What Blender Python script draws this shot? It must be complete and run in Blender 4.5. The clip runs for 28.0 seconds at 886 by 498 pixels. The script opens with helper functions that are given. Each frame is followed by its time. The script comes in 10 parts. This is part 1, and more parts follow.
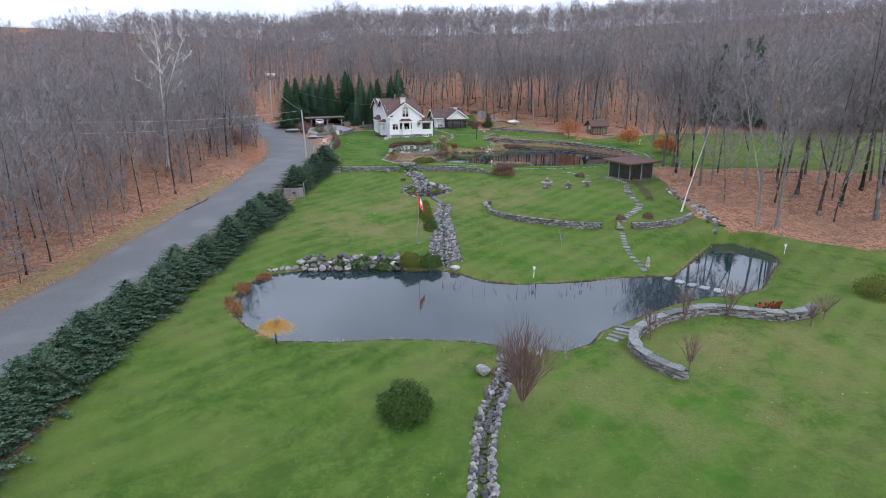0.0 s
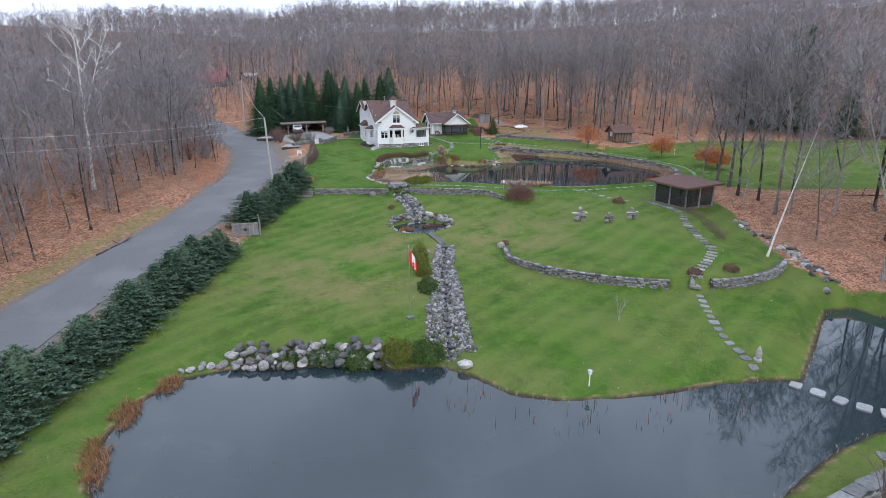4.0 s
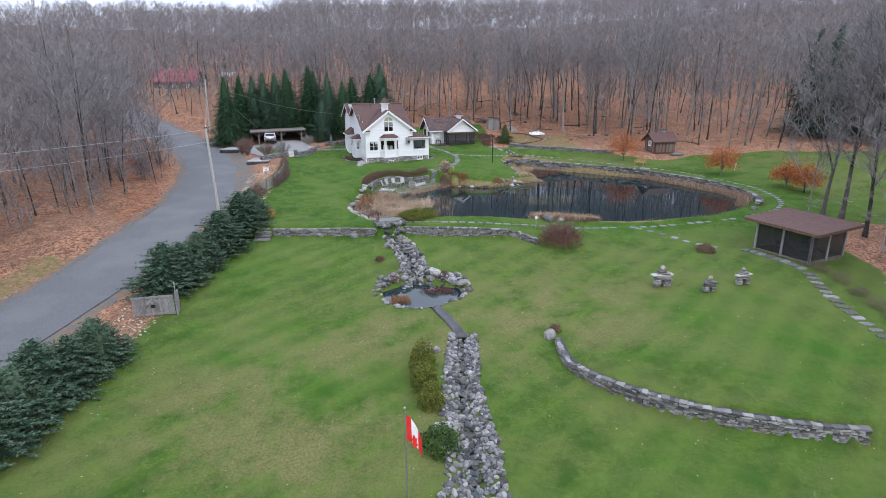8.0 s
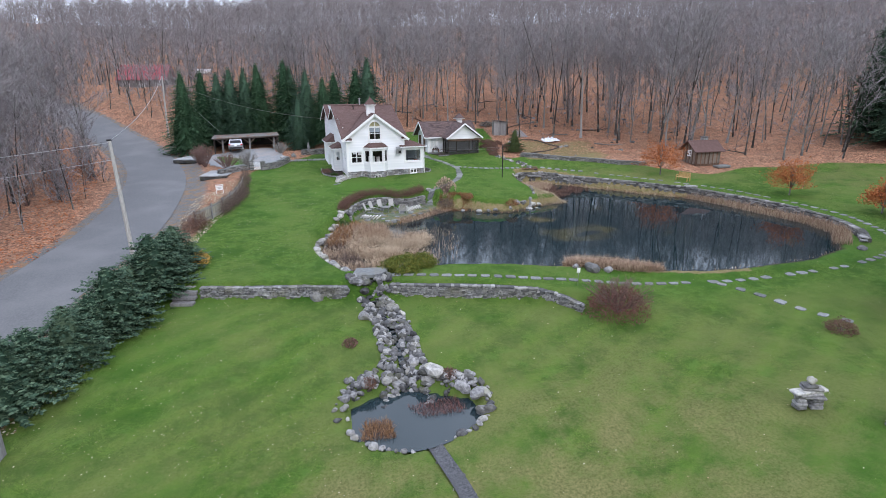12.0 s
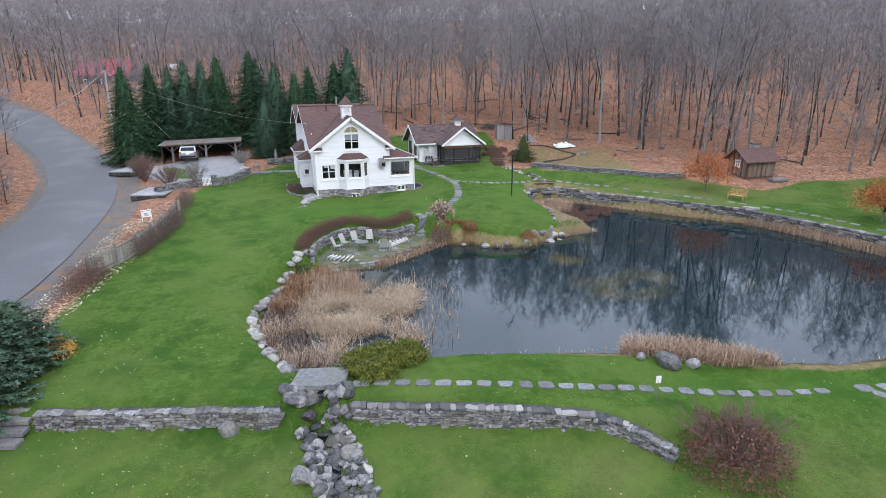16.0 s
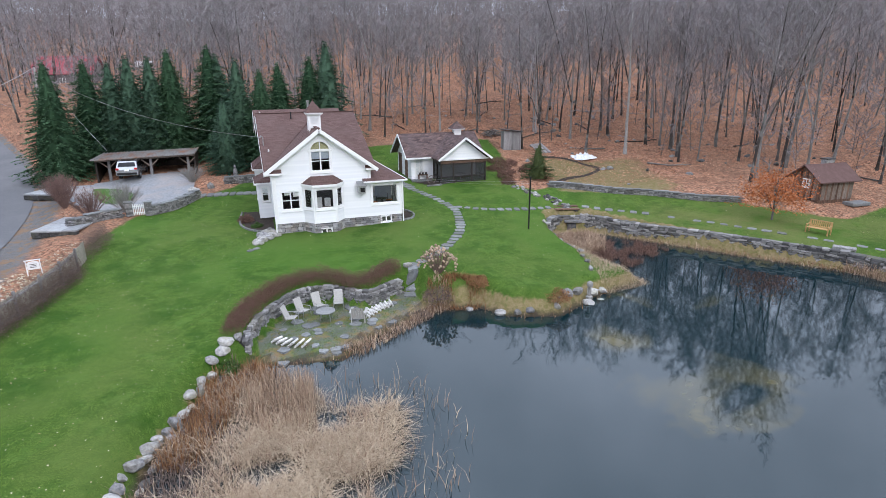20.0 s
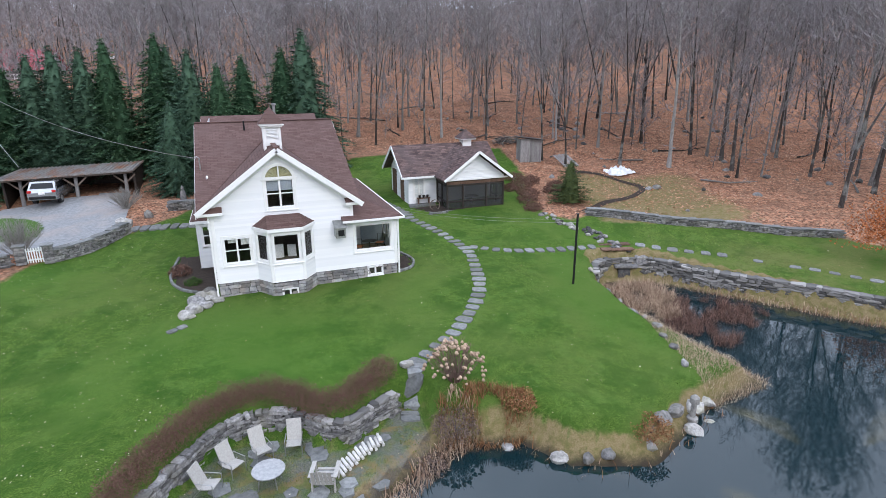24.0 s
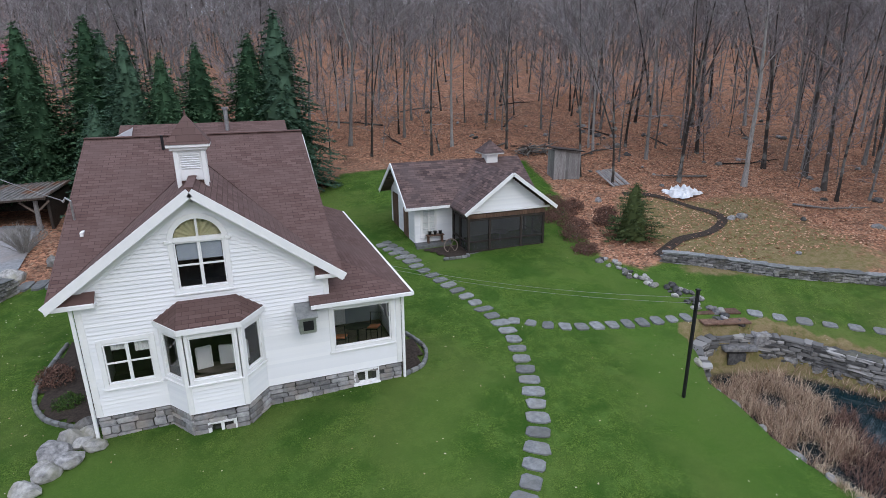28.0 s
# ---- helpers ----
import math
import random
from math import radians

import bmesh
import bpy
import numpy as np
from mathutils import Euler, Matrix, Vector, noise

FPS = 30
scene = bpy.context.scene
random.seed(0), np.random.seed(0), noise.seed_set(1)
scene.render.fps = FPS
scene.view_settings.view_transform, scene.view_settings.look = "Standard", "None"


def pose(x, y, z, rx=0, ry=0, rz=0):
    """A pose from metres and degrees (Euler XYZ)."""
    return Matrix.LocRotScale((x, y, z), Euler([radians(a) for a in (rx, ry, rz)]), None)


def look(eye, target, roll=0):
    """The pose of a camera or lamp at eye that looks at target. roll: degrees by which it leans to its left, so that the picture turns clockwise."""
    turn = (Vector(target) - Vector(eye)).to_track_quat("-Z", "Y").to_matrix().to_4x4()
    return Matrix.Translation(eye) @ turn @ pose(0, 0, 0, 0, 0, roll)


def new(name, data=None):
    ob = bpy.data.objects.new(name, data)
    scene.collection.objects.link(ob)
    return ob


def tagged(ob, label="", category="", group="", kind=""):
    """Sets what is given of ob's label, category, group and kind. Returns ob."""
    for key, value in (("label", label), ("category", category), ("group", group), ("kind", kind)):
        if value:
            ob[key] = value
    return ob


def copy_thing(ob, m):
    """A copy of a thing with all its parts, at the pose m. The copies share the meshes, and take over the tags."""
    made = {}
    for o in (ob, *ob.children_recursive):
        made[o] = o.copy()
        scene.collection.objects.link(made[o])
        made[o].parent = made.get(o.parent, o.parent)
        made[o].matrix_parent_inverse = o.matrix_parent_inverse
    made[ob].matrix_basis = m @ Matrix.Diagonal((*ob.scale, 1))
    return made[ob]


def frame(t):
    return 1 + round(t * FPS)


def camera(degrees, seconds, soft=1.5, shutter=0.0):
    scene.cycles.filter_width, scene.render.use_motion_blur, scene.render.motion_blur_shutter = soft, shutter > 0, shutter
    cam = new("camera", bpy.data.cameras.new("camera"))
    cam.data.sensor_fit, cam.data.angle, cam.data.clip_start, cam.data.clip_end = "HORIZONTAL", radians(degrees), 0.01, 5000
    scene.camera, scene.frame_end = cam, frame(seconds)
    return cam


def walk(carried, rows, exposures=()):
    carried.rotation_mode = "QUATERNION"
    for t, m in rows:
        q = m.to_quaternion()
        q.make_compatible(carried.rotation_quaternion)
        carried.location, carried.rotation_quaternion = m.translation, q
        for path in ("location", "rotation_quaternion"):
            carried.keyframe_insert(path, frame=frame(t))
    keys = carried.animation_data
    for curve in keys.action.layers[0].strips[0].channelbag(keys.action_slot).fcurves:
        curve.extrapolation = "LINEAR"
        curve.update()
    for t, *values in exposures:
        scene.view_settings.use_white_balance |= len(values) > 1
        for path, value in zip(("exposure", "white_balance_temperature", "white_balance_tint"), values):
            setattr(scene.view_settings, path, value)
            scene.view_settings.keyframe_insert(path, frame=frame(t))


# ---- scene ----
cam = camera(77.61, 28.0, 0.5)
# seconds, eye x y z, yaw, pitch, roll
ROWS = [
    (0.0, -23.855, -111.811, 10.084, -17.403, -16.540, 0.170),
    (0.5, -23.179, -109.890, 10.106, -17.388, -16.610, 0.143),
    (1.0, -22.503, -107.929, 10.129, -17.419, -16.648, 0.155),
    (1.5, -21.844, -105.907, 10.155, -17.495, -16.651, 0.187),
    (2.0, -21.229, -103.812, 10.181, -17.580, -16.638, 0.221),
    (2.5, -20.656, -101.632, 10.213, -17.686, -16.619, 0.260),
    (3.0, -20.091, -99.360, 10.220, -17.813, -16.594, 0.307),
    (3.5, -19.533, -97.029, 10.198, -17.871, -16.590, 0.338),
    (5.5, -17.019, -87.274, 10.178, -18.087, -16.584, 0.261),
    (6.0, -16.384, -84.970, 10.167, -18.149, -16.616, 0.290),
    (6.5, -15.778, -82.690, 10.162, -18.148, -16.560, 0.325),
    (7.0, -15.209, -80.451, 10.120, -18.189, -16.531, 0.357),
    (7.5, -14.674, -78.276, 10.080, -18.282, -16.511, 0.415),
    (8.0, -14.162, -76.197, 10.048, -18.396, -16.542, 0.495),
    (8.5, -13.652, -74.235, 10.040, -18.488, -16.578, 0.509),
    (9.0, -13.142, -72.397, 10.038, -18.472, -16.545, 0.450),
    (9.5, -12.635, -70.628, 10.041, -18.494, -16.526, 0.418),
    (10.0, -12.139, -68.883, 10.058, -18.554, -16.517, 0.434),
    (10.5, -11.606, -67.135, 10.039, -18.650, -16.551, 0.419),
    (11.0, -11.026, -65.398, 9.957, -18.808, -16.620, 0.395),
    (11.5, -10.443, -63.696, 9.881, -18.822, -16.591, 0.385),
    (12.0, -9.871, -62.044, 9.780, -18.853, -16.551, 0.374),
    (12.5, -9.337, -60.405, 9.703, -18.904, -16.504, 0.358),
    (14.5, -7.350, -54.021, 9.671, -19.232, -16.634, 0.295),
    (15.0, -6.772, -52.516, 9.652, -19.227, -16.671, 0.311),
    (15.5, -6.158, -51.022, 9.630, -19.292, -16.728, 0.340),
    (16.0, -5.549, -49.538, 9.595, -19.349, -16.799, 0.373),
    (16.5, -4.959, -48.068, 9.583, -19.392, -16.818, 0.393),
    (17.0, -4.412, -46.623, 9.609, -19.418, -16.796, 0.390),
    (17.5, -3.879, -45.187, 9.642, -19.472, -16.828, 0.373),
    (18.0, -3.378, -43.777, 9.690, -19.513, -16.857, 0.367),
    (18.5, -2.905, -42.371, 9.747, -19.542, -16.881, 0.383),
    (19.0, -2.451, -40.952, 9.782, -19.604, -16.905, 0.396),
    (19.5, -2.027, -39.543, 9.799, -19.692, -16.936, 0.401),
    (20.0, -1.635, -38.146, 9.796, -19.767, -17.005, 0.423),
    (20.5, -1.244, -36.780, 9.786, -19.801, -17.044, 0.431),
    (21.0, -0.834, -35.395, 9.794, -19.850, -17.075, 0.483),
    (21.5, -0.410, -33.987, 9.820, -19.917, -17.114, 0.564),
    (23.5, 1.131, -28.198, 9.850, -20.306, -17.307, 0.402),
    (24.0, 1.529, -26.760, 9.824, -20.348, -17.321, 0.404),
    (24.5, 1.927, -25.331, 9.809, -20.367, -17.305, 0.397),
    (25.0, 2.316, -23.914, 9.782, -20.358, -17.308, 0.394),
    (25.5, 2.690, -22.527, 9.784, -20.363, -17.315, 0.386),
    (26.0, 3.036, -21.151, 9.770, -20.359, -17.330, 0.394),
    (26.5, 3.376, -19.764, 9.740, -20.331, -17.333, 0.414),
    (27.0, 3.740, -18.403, 9.694, -20.336, -17.329, 0.442),
    (27.5, 4.106, -17.105, 9.612, -20.385, -17.342, 0.471),
    (28.0, 4.444, -15.850, 9.500, -20.465, -17.350, 0.473),
]
walk(cam, [(t, pose(x, y, z, 90 + pitch, roll, yaw)) for t, x, y, z, yaw, pitch, roll in ROWS],
     [(0.0, -0.16), (6.0, -0.05), (12.0, 0.03), (20.0, 0.12), (24.0, 0.09), (26.0, -0.05), (28.0, -0.36)])

# ==== light ====
# overcast afternoon: a bright, almost white sky and a wide, weak sun behind the cloud
world = bpy.data.worlds.new("overcast")
scene.world = world
world.use_nodes = True
wn, wl = world.node_tree.nodes, world.node_tree.links
sky = wn.new("ShaderNodeTexSky")
sky.sky_type, sky.sun_disc = "NISHITA", False
sky.sun_elevation, sky.sun_rotation = radians(34), radians(200)
sky.air_density, sky.dust_density = 1.0, 3.0
dim = wn.new("ShaderNodeMix")
dim.data_type, dim.blend_type = "RGBA", "MULTIPLY"
dim.inputs[0].default_value = 1.0
wl.new(sky.outputs[0], dim.inputs[6])
dim.inputs[7].default_value = (0.09, 0.09, 0.09, 1)
cloud = wn.new("ShaderNodeMix")
cloud.data_type = "RGBA"
cloud.inputs[0].default_value = 0.82
wl.new(dim.outputs[2], cloud.inputs[6])
cloud.inputs[7].default_value = (0.87, 0.96, 1.19, 1)
# an overcast sky is about three times as bright overhead as at the horizon
tc, sp, up = wn.new("ShaderNodeTexCoord"), wn.new("ShaderNodeSeparateXYZ"), wn.new("ShaderNodeMapRange")
wl.new(tc.outputs["Generated"], sp.inputs[0])
wl.new(sp.outputs["Z"], up.inputs[0])
up.inputs[1].default_value, up.inputs[2].default_value, up.inputs[3].default_value, up.inputs[4].default_value = 0.0, 1.0, 0.78, 1.26
# soft cloud cover, lighter and darker by a sixth
cv_, cr_ = wn.new("ShaderNodeTexNoise"), wn.new("ShaderNodeMapRange")
wl.new(tc.outputs["Generated"], cv_.inputs["Vector"])
cv_.inputs["Scale"].default_value, cv_.inputs["Detail"].default_value = 3.5, 5
cr_.inputs[1].default_value, cr_.inputs[2].default_value, cr_.inputs[3].default_value, cr_.inputs[4].default_value = 0.3, 0.7, 0.76, 1.24
wl.new(cv_.outputs["Fac"], cr_.inputs[0])
lum = wn.new("ShaderNodeMath")
lum.operation = "MULTIPLY"
wl.new(up.outputs[0], lum.inputs[0])
wl.new(cr_.outputs[0], lum.inputs[1])
dome = wn.new("ShaderNodeMix")
dome.data_type, dome.blend_type = "RGBA", "MULTIPLY"
dome.inputs[0].default_value = 1.0
wl.new(cloud.outputs[2], dome.inputs[6])
wl.new(lum.outputs[0], dome.inputs[7])
back = wn["Background"]
wl.new(dome.outputs[2], back.inputs[0])
back.inputs[1].default_value = 1.75
sun = new("sun", bpy.data.lights.new("sun", "SUN"))
sun.data.energy, sun.data.angle, sun.data.color = 0.9, radians(25), (1.0, 0.96, 0.9)
sun.matrix_world = look((0, 0, 0), (math.sin(radians(20)) * -0.8, 0.8, -0.62))

# ==== tools ====
C18, S18 = math.cos(radians(18)), math.sin(radians(18))
rng = np.random.default_rng(7)


def uv(x, y):
    return x * C18 - y * S18, x * S18 + y * C18


def xy(u, v):
    return u * C18 + v * S18, -u * S18 + v * C18


class Mesh:
    """Collects vertices and faces of one part."""

    def __init__(self):
        self.v, self.f, self.m = [], [], []

    def add(self, verts, faces, mi=0):
        n = len(self.v)
        self.v += [tuple(p) for p in verts]
        self.f += [tuple(i + n for i in f) for f in faces]
        self.m += [mi] * len(faces)
        return self

    def box(self, x, y, z, sx, sy, sz, rz=0.0, bev=0.0, mi=0, m=None):
        """A box by its centre and sizes; bev: width of its chamfers."""
        hx, hy, hz = sx / 2, sy / 2, sz / 2
        b = min(bev, 0.45 * min(sx, sy, sz))
        if b <= 0:
            vs = [(a * hx, c * hy, d * hz) for d in (-1, 1) for c in (-1, 1) for a in (-1, 1)]
            fs = [(0, 2, 3, 1), (4, 5, 7, 6), (0, 1, 5, 4), (2, 6, 7, 3), (0, 4, 6, 2), (1, 3, 7, 5)]
        else:
            vs, key = [], {}
            for sz_ in (-1, 1):
                for sy_ in (-1, 1):
                    for sx_ in (-1, 1):
                        for ax in range(3):
                            p = [sx_ * (hx - b), sy_ * (hy - b), sz_ * (hz - b)]
                            p[ax] = (sx_ * hx, sy_ * hy, sz_ * hz)[ax]
                            key[(sx_, sy_, sz_, ax)] = len(vs)
                            vs.append(tuple(p))
            k = lambda a, c, d, e: key[(a, c, d, e)]
            fs = []
            for s in (-1, 1):
                q = [k(s, -1, -1, 0), k(s, 1, -1, 0), k(s, 1, 1, 0), k(s, -1, 1, 0)]
                fs.append(tuple(q if s > 0 else q[::-1]))
                q = [k(-1, s, -1, 1), k(-1, s, 1, 1), k(1, s, 1, 1), k(1, s, -1, 1)]
                fs.append(tuple(q if s > 0 else q[::-1]))
                q = [k(-1, -1, s, 2), k(1, -1, s, 2), k(1, 1, s, 2), k(-1, 1, s, 2)]
                fs.append(tuple(q if s > 0 else q[::-1]))
            for a in (-1, 1):
                for c in (-1, 1):
                    fs.append((k(a, c, -1, 0), k(a, c, 1, 0), k(a, c, 1, 1), k(a, c, -1, 1)))
                    fs.append((k(a, -1, c, 0), k(a, 1, c, 0), k(a, 1, c, 2), k(a, -1, c, 2)))
                    fs.append((k(-1, a, c, 1), k(1, a, c, 1), k(1, a, c, 2), k(-1, a, c, 2)))
                    for d in (-1, 1):
                        fs.append((k(a, c, d, 0), k(a, c, d, 1), k(a, c, d, 2)))
        cr, sr = math.cos(rz), math.sin(rz)
        vs = [(x + p[0] * cr - p[1] * sr, y + p[0] * sr + p[1] * cr, z + p[2]) for p in vs]
        if m is not None:
            vs = [tuple(m @ Vector(p)) for p in vs]
        return self.add(vs, fs, mi)

    def slab(self, pts, z0, z1, mi=0):
        """An upright prism over a plan of points, anticlockwise; z0, z1 may be functions of x, y."""
        n = len(pts)
        lo = z0 if callable(z0) else (lambda x, y: z0)
        hi = z1 if callable(z1) else (lambda x, y: z1)
        vs = [(x, y, lo(x, y)) for x, y in pts] + [(x, y, hi(x, y)) for x, y in pts]
        fs = [tuple(range(n - 1, -1, -1)), tuple(range(n, 2 * n))]
        fs += [(i, (i + 1) % n, n + (i + 1) % n, n + i) for i in range(n)]
        return self.add(vs, fs, mi)

    def plate(self, pts, thick, mi=0):
        """A flat plate: the upper outline in space, and its thickness downwards."""
        n = len(pts)
        vs = list(pts) + [(p[0], p[1], p[2] - thick) for p in pts]
        fs = [tuple(range(n)), tuple(range(2 * n - 1, n - 1, -1))]
        fs += [(i, n + i, n + (i + 1) % n, (i + 1) % n) for i in range(n)]
        return self.add(vs, fs, mi)

    def wallx(self, pts, y0, y1, mi=0):
        """A prism over an outline in x, z, from y0 to y1."""
        n = len(pts)
        vs = [(x, y0, z) for x, z in pts] + [(x, y1, z) for x, z in pts]
        fs = [tuple(range(n)), tuple(range(2 * n - 1, n - 1, -1))]
        fs += [(i, n + i, n + (i + 1) % n, (i + 1) % n) for i in range(n)]
        return self.add(vs, fs, mi)

    def wally(self, pts, x0, x1, mi=0):
        """A prism over an outline in y, z, from x0 to x1."""
        n = len(pts)
        vs = [(x0, y, z) for y, z in pts] + [(x1, y, z) for y, z in pts]
        fs = [tuple(range(n - 1, -1, -1)), tuple(range(n, 2 * n))]
        fs += [(i, (i + 1) % n, n + (i + 1) % n, n + i) for i in range(n)]
        return self.add(vs, fs, mi)

    def tube(self, path, radii, sides=5, mi=0, cap=True):
        """A round bar along a path, with a radius at each point (0 at the end: a tip)."""
        if not hasattr(radii, "__len__"):
            radii = [radii] * len(path)
        n0, rows = len(self.v), []
        for i, p in enumerate(path):
            p = Vector(p)
            d = Vector(path[min(i + 1, len(path) - 1)]) - Vector(path[max(i - 1, 0)])
            d.normalize()
            a = d.orthogonal().normalized() if i == 0 else (last - d * last.dot(d)).normalized()
            last = a
            b = d.cross(a)
            if radii[i] <= 0:
                rows.append([len(self.v)])
                self.v.append(tuple(p))
            else:
                rows.append(list(range(len(self.v), len(self.v) + sides)))
                for k in range(sides):
                    t = 2 * math.pi * k / sides
                    self.v.append(tuple(p + (a * math.cos(t) + b * math.sin(t)) * radii[i]))
        c0 = len(self.f)
        for r, q in zip(rows, rows[1:]):
            for k in range(sides):
                k2 = (k + 1) % sides
                if len(q) == 1:
                    self.f.append((r[k], r[k2], q[0]))
                else:
                    self.f.append((r[k], r[k2], q[k2], q[k]))
        if cap:
            if len(rows[0]) > 1:
                self.f.append(tuple(rows[0][::-1]))
            if len(rows[-1]) > 1:
                self.f.append(tuple(rows[-1]))
        self.m += [mi] * (len(self.f) - c0)
        return self

    def data(self, name, *mats, smooth=False):
        me = bpy.data.meshes.new(name)
        me.from_pydata(self.v, [], self.f)
        for mt in mats:
            me.materials.append(mt)
        if len(mats) > 1:
            me.polygons.foreach_set("material_index", self.m)
        if smooth:
            me.polygons.foreach_set("use_smooth", [True] * len(me.polygons))
        me.update()
        return me


def part(name, mesh, material, parent=None, label="", smooth=False):
    """Links a mesh as one object, under a thing or a part."""
    mats = material if isinstance(material, (list, tuple)) else [material]
    me = mesh.data(name, *mats, smooth=smooth) if isinstance(mesh, Mesh) else mesh
    ob = new(name, me)
    if parent is not None:
        ob.parent = parent
    if label:
        ob["label"] = label
    return ob


def piece(name, me, parent, m):
    """One more object on a mesh that exists."""
    ob = bpy.data.objects.new(name, me)
    scene.collection.objects.link(ob)
    ob.parent = parent
    ob.matrix_basis = m
    return ob


def thing(name, x=0.0, y=0.0, z=0.0, rz=0.0, label="", category="", group="", kind=""):
    ob = new(name)
    ob.matrix_basis = pose(x, y, z, 0, 0, rz)
    return tagged(ob, label, category, group, kind)


def raw_mesh(name, verts, tris, mats, mi=None):
    """A mesh from arrays of vertices and triangles."""
    me = bpy.data.meshes.new(name)
    v, f = np.asarray(verts, np.float32), np.asarray(tris, np.int32)
    me.vertices.add(len(v))
    me.vertices.foreach_set("co", v.ravel())
    me.loops.add(len(f) * 3)
    me.loops.foreach_set("vertex_index", f.ravel())
    me.polygons.add(len(f))
    me.polygons.foreach_set("loop_start", np.arange(0, len(f) * 3, 3, dtype=np.int32))
    for mt in mats:
        me.materials.append(mt)
    if mi is not None:
        me.polygons.foreach_set("material_index", np.asarray(mi, np.int32))
    me.update(calc_edges=True)
    return me


def triangles(mesh):
    """Vertices, triangles and material numbers of a Mesh, as arrays."""
    tr, mi = [], []
    for f, k in zip(mesh.f, mesh.m):
        for i in range(1, len(f) - 1):
            tr.append((f[0], f[i], f[i + 1]))
            mi.append(k)
    return np.array(mesh.v, float), np.array(tr, int), np.array(mi, int)


def spread(sources, poses):
    """Many copies of (v, t, m) arrays joined: poses are (source number, x, y, z, turn, scale, tall)."""
    vs, ts, ms, n = [], [], [], 0
    for k, x, y, z, a, s, tall in poses:
        v, t, m = sources[k]
        c, d = math.cos(a), math.sin(a)
        w = np.empty_like(v)
        w[:, 0] = x + s * (v[:, 0] * c - v[:, 1] * d)
        w[:, 1] = y + s * (v[:, 0] * d + v[:, 1] * c)
        w[:, 2] = z + tall * v[:, 2]
        w[:, 0] += 0.03 * math.sin(a * 9 + x) * v[:, 2]
        w[:, 1] += 0.03 * math.cos(a * 7 + y) * v[:, 2]
        vs.append(w)
        ts.append(t + n)
        ms.append(m)
        n += len(v)
    return np.concatenate(vs), np.concatenate(ts), np.concatenate(ms)


def ramp(t):
    t = np.clip(t, 0, 1)
    return t * t * (3 - 2 * t)


def edge_distance(x, y, line, closed=True):
    """Distance of points to a line of points."""
    p = np.array(line, float)
    q = np.roll(p, -1, 0) if closed else p[1:]
    p = p if closed else p[:-1]
    best = np.full(x.shape, 1e9)
    for (ax, ay), (bx, by) in zip(p, q):
        dx, dy = bx - ax, by - ay
        t = np.clip(((x - ax) * dx + (y - ay) * dy) / (dx * dx + dy * dy + 1e-9), 0, 1)
        best = np.minimum(best, (x - ax - t * dx) ** 2 + (y - ay - t * dy) ** 2)
    return np.sqrt(best)


def inside(x, y, poly):
    odd = np.zeros(x.shape, bool)
    for (ax, ay), (bx, by) in zip(poly, poly[1:] + poly[:1]):
        cut = (ay > y) != (by > y)
        odd ^= cut & (x < (bx - ax) * (y - ay) / ((by - ay) if by != ay else 1e-9) + ax)
    return odd


def depth_in(x, y, poly):
    """How far points lie inside a polygon (negative outside)."""
    d = edge_distance(x, y, poly)
    return np.where(inside(x, y, poly), d, -d)


def smooth_line(pts, step, closed=False):
    """A line of points rounded off, at even steps: x, y and the direction's angle."""
    p = [Vector((a[0], a[1])) for a in pts]
    n, out = len(p), []
    segs = n if closed else n - 1
    for i in range(segs):
        g = lambda k: p[k % n] if closed else p[min(max(k, 0), n - 1)]
        a, b, c, d = g(i - 1), g(i), g(i + 1), g(i + 2)
        m = max(2, int((c - b).length / 0.1))
        for k in range(m):
            t = k / m
            out.append(0.5 * (2 * b + (c - a) * t + (2 * a - 5 * b + 4 * c - d) * t * t + (3 * b - a - 3 * c + d) * t ** 3))
    if not closed:
        out.append(p[-1])
    else:
        out.append(out[0])
    res, run, want = [], 0.0, 0.0
    for a, b in zip(out, out[1:]):
        L = (b - a).length
        while L > 0 and want <= run + L:
            q = a + (b - a) * ((want - run) / L)
            res.append((q.x, q.y, math.atan2(b.y - a.y, b.x - a.x)))
            want += step
        run += L
    return res

# ==== materials ====
POND_LOW_Z, POND_UP_Z = -6.1, -1.95


def grey(v):
    return (v, v, v)


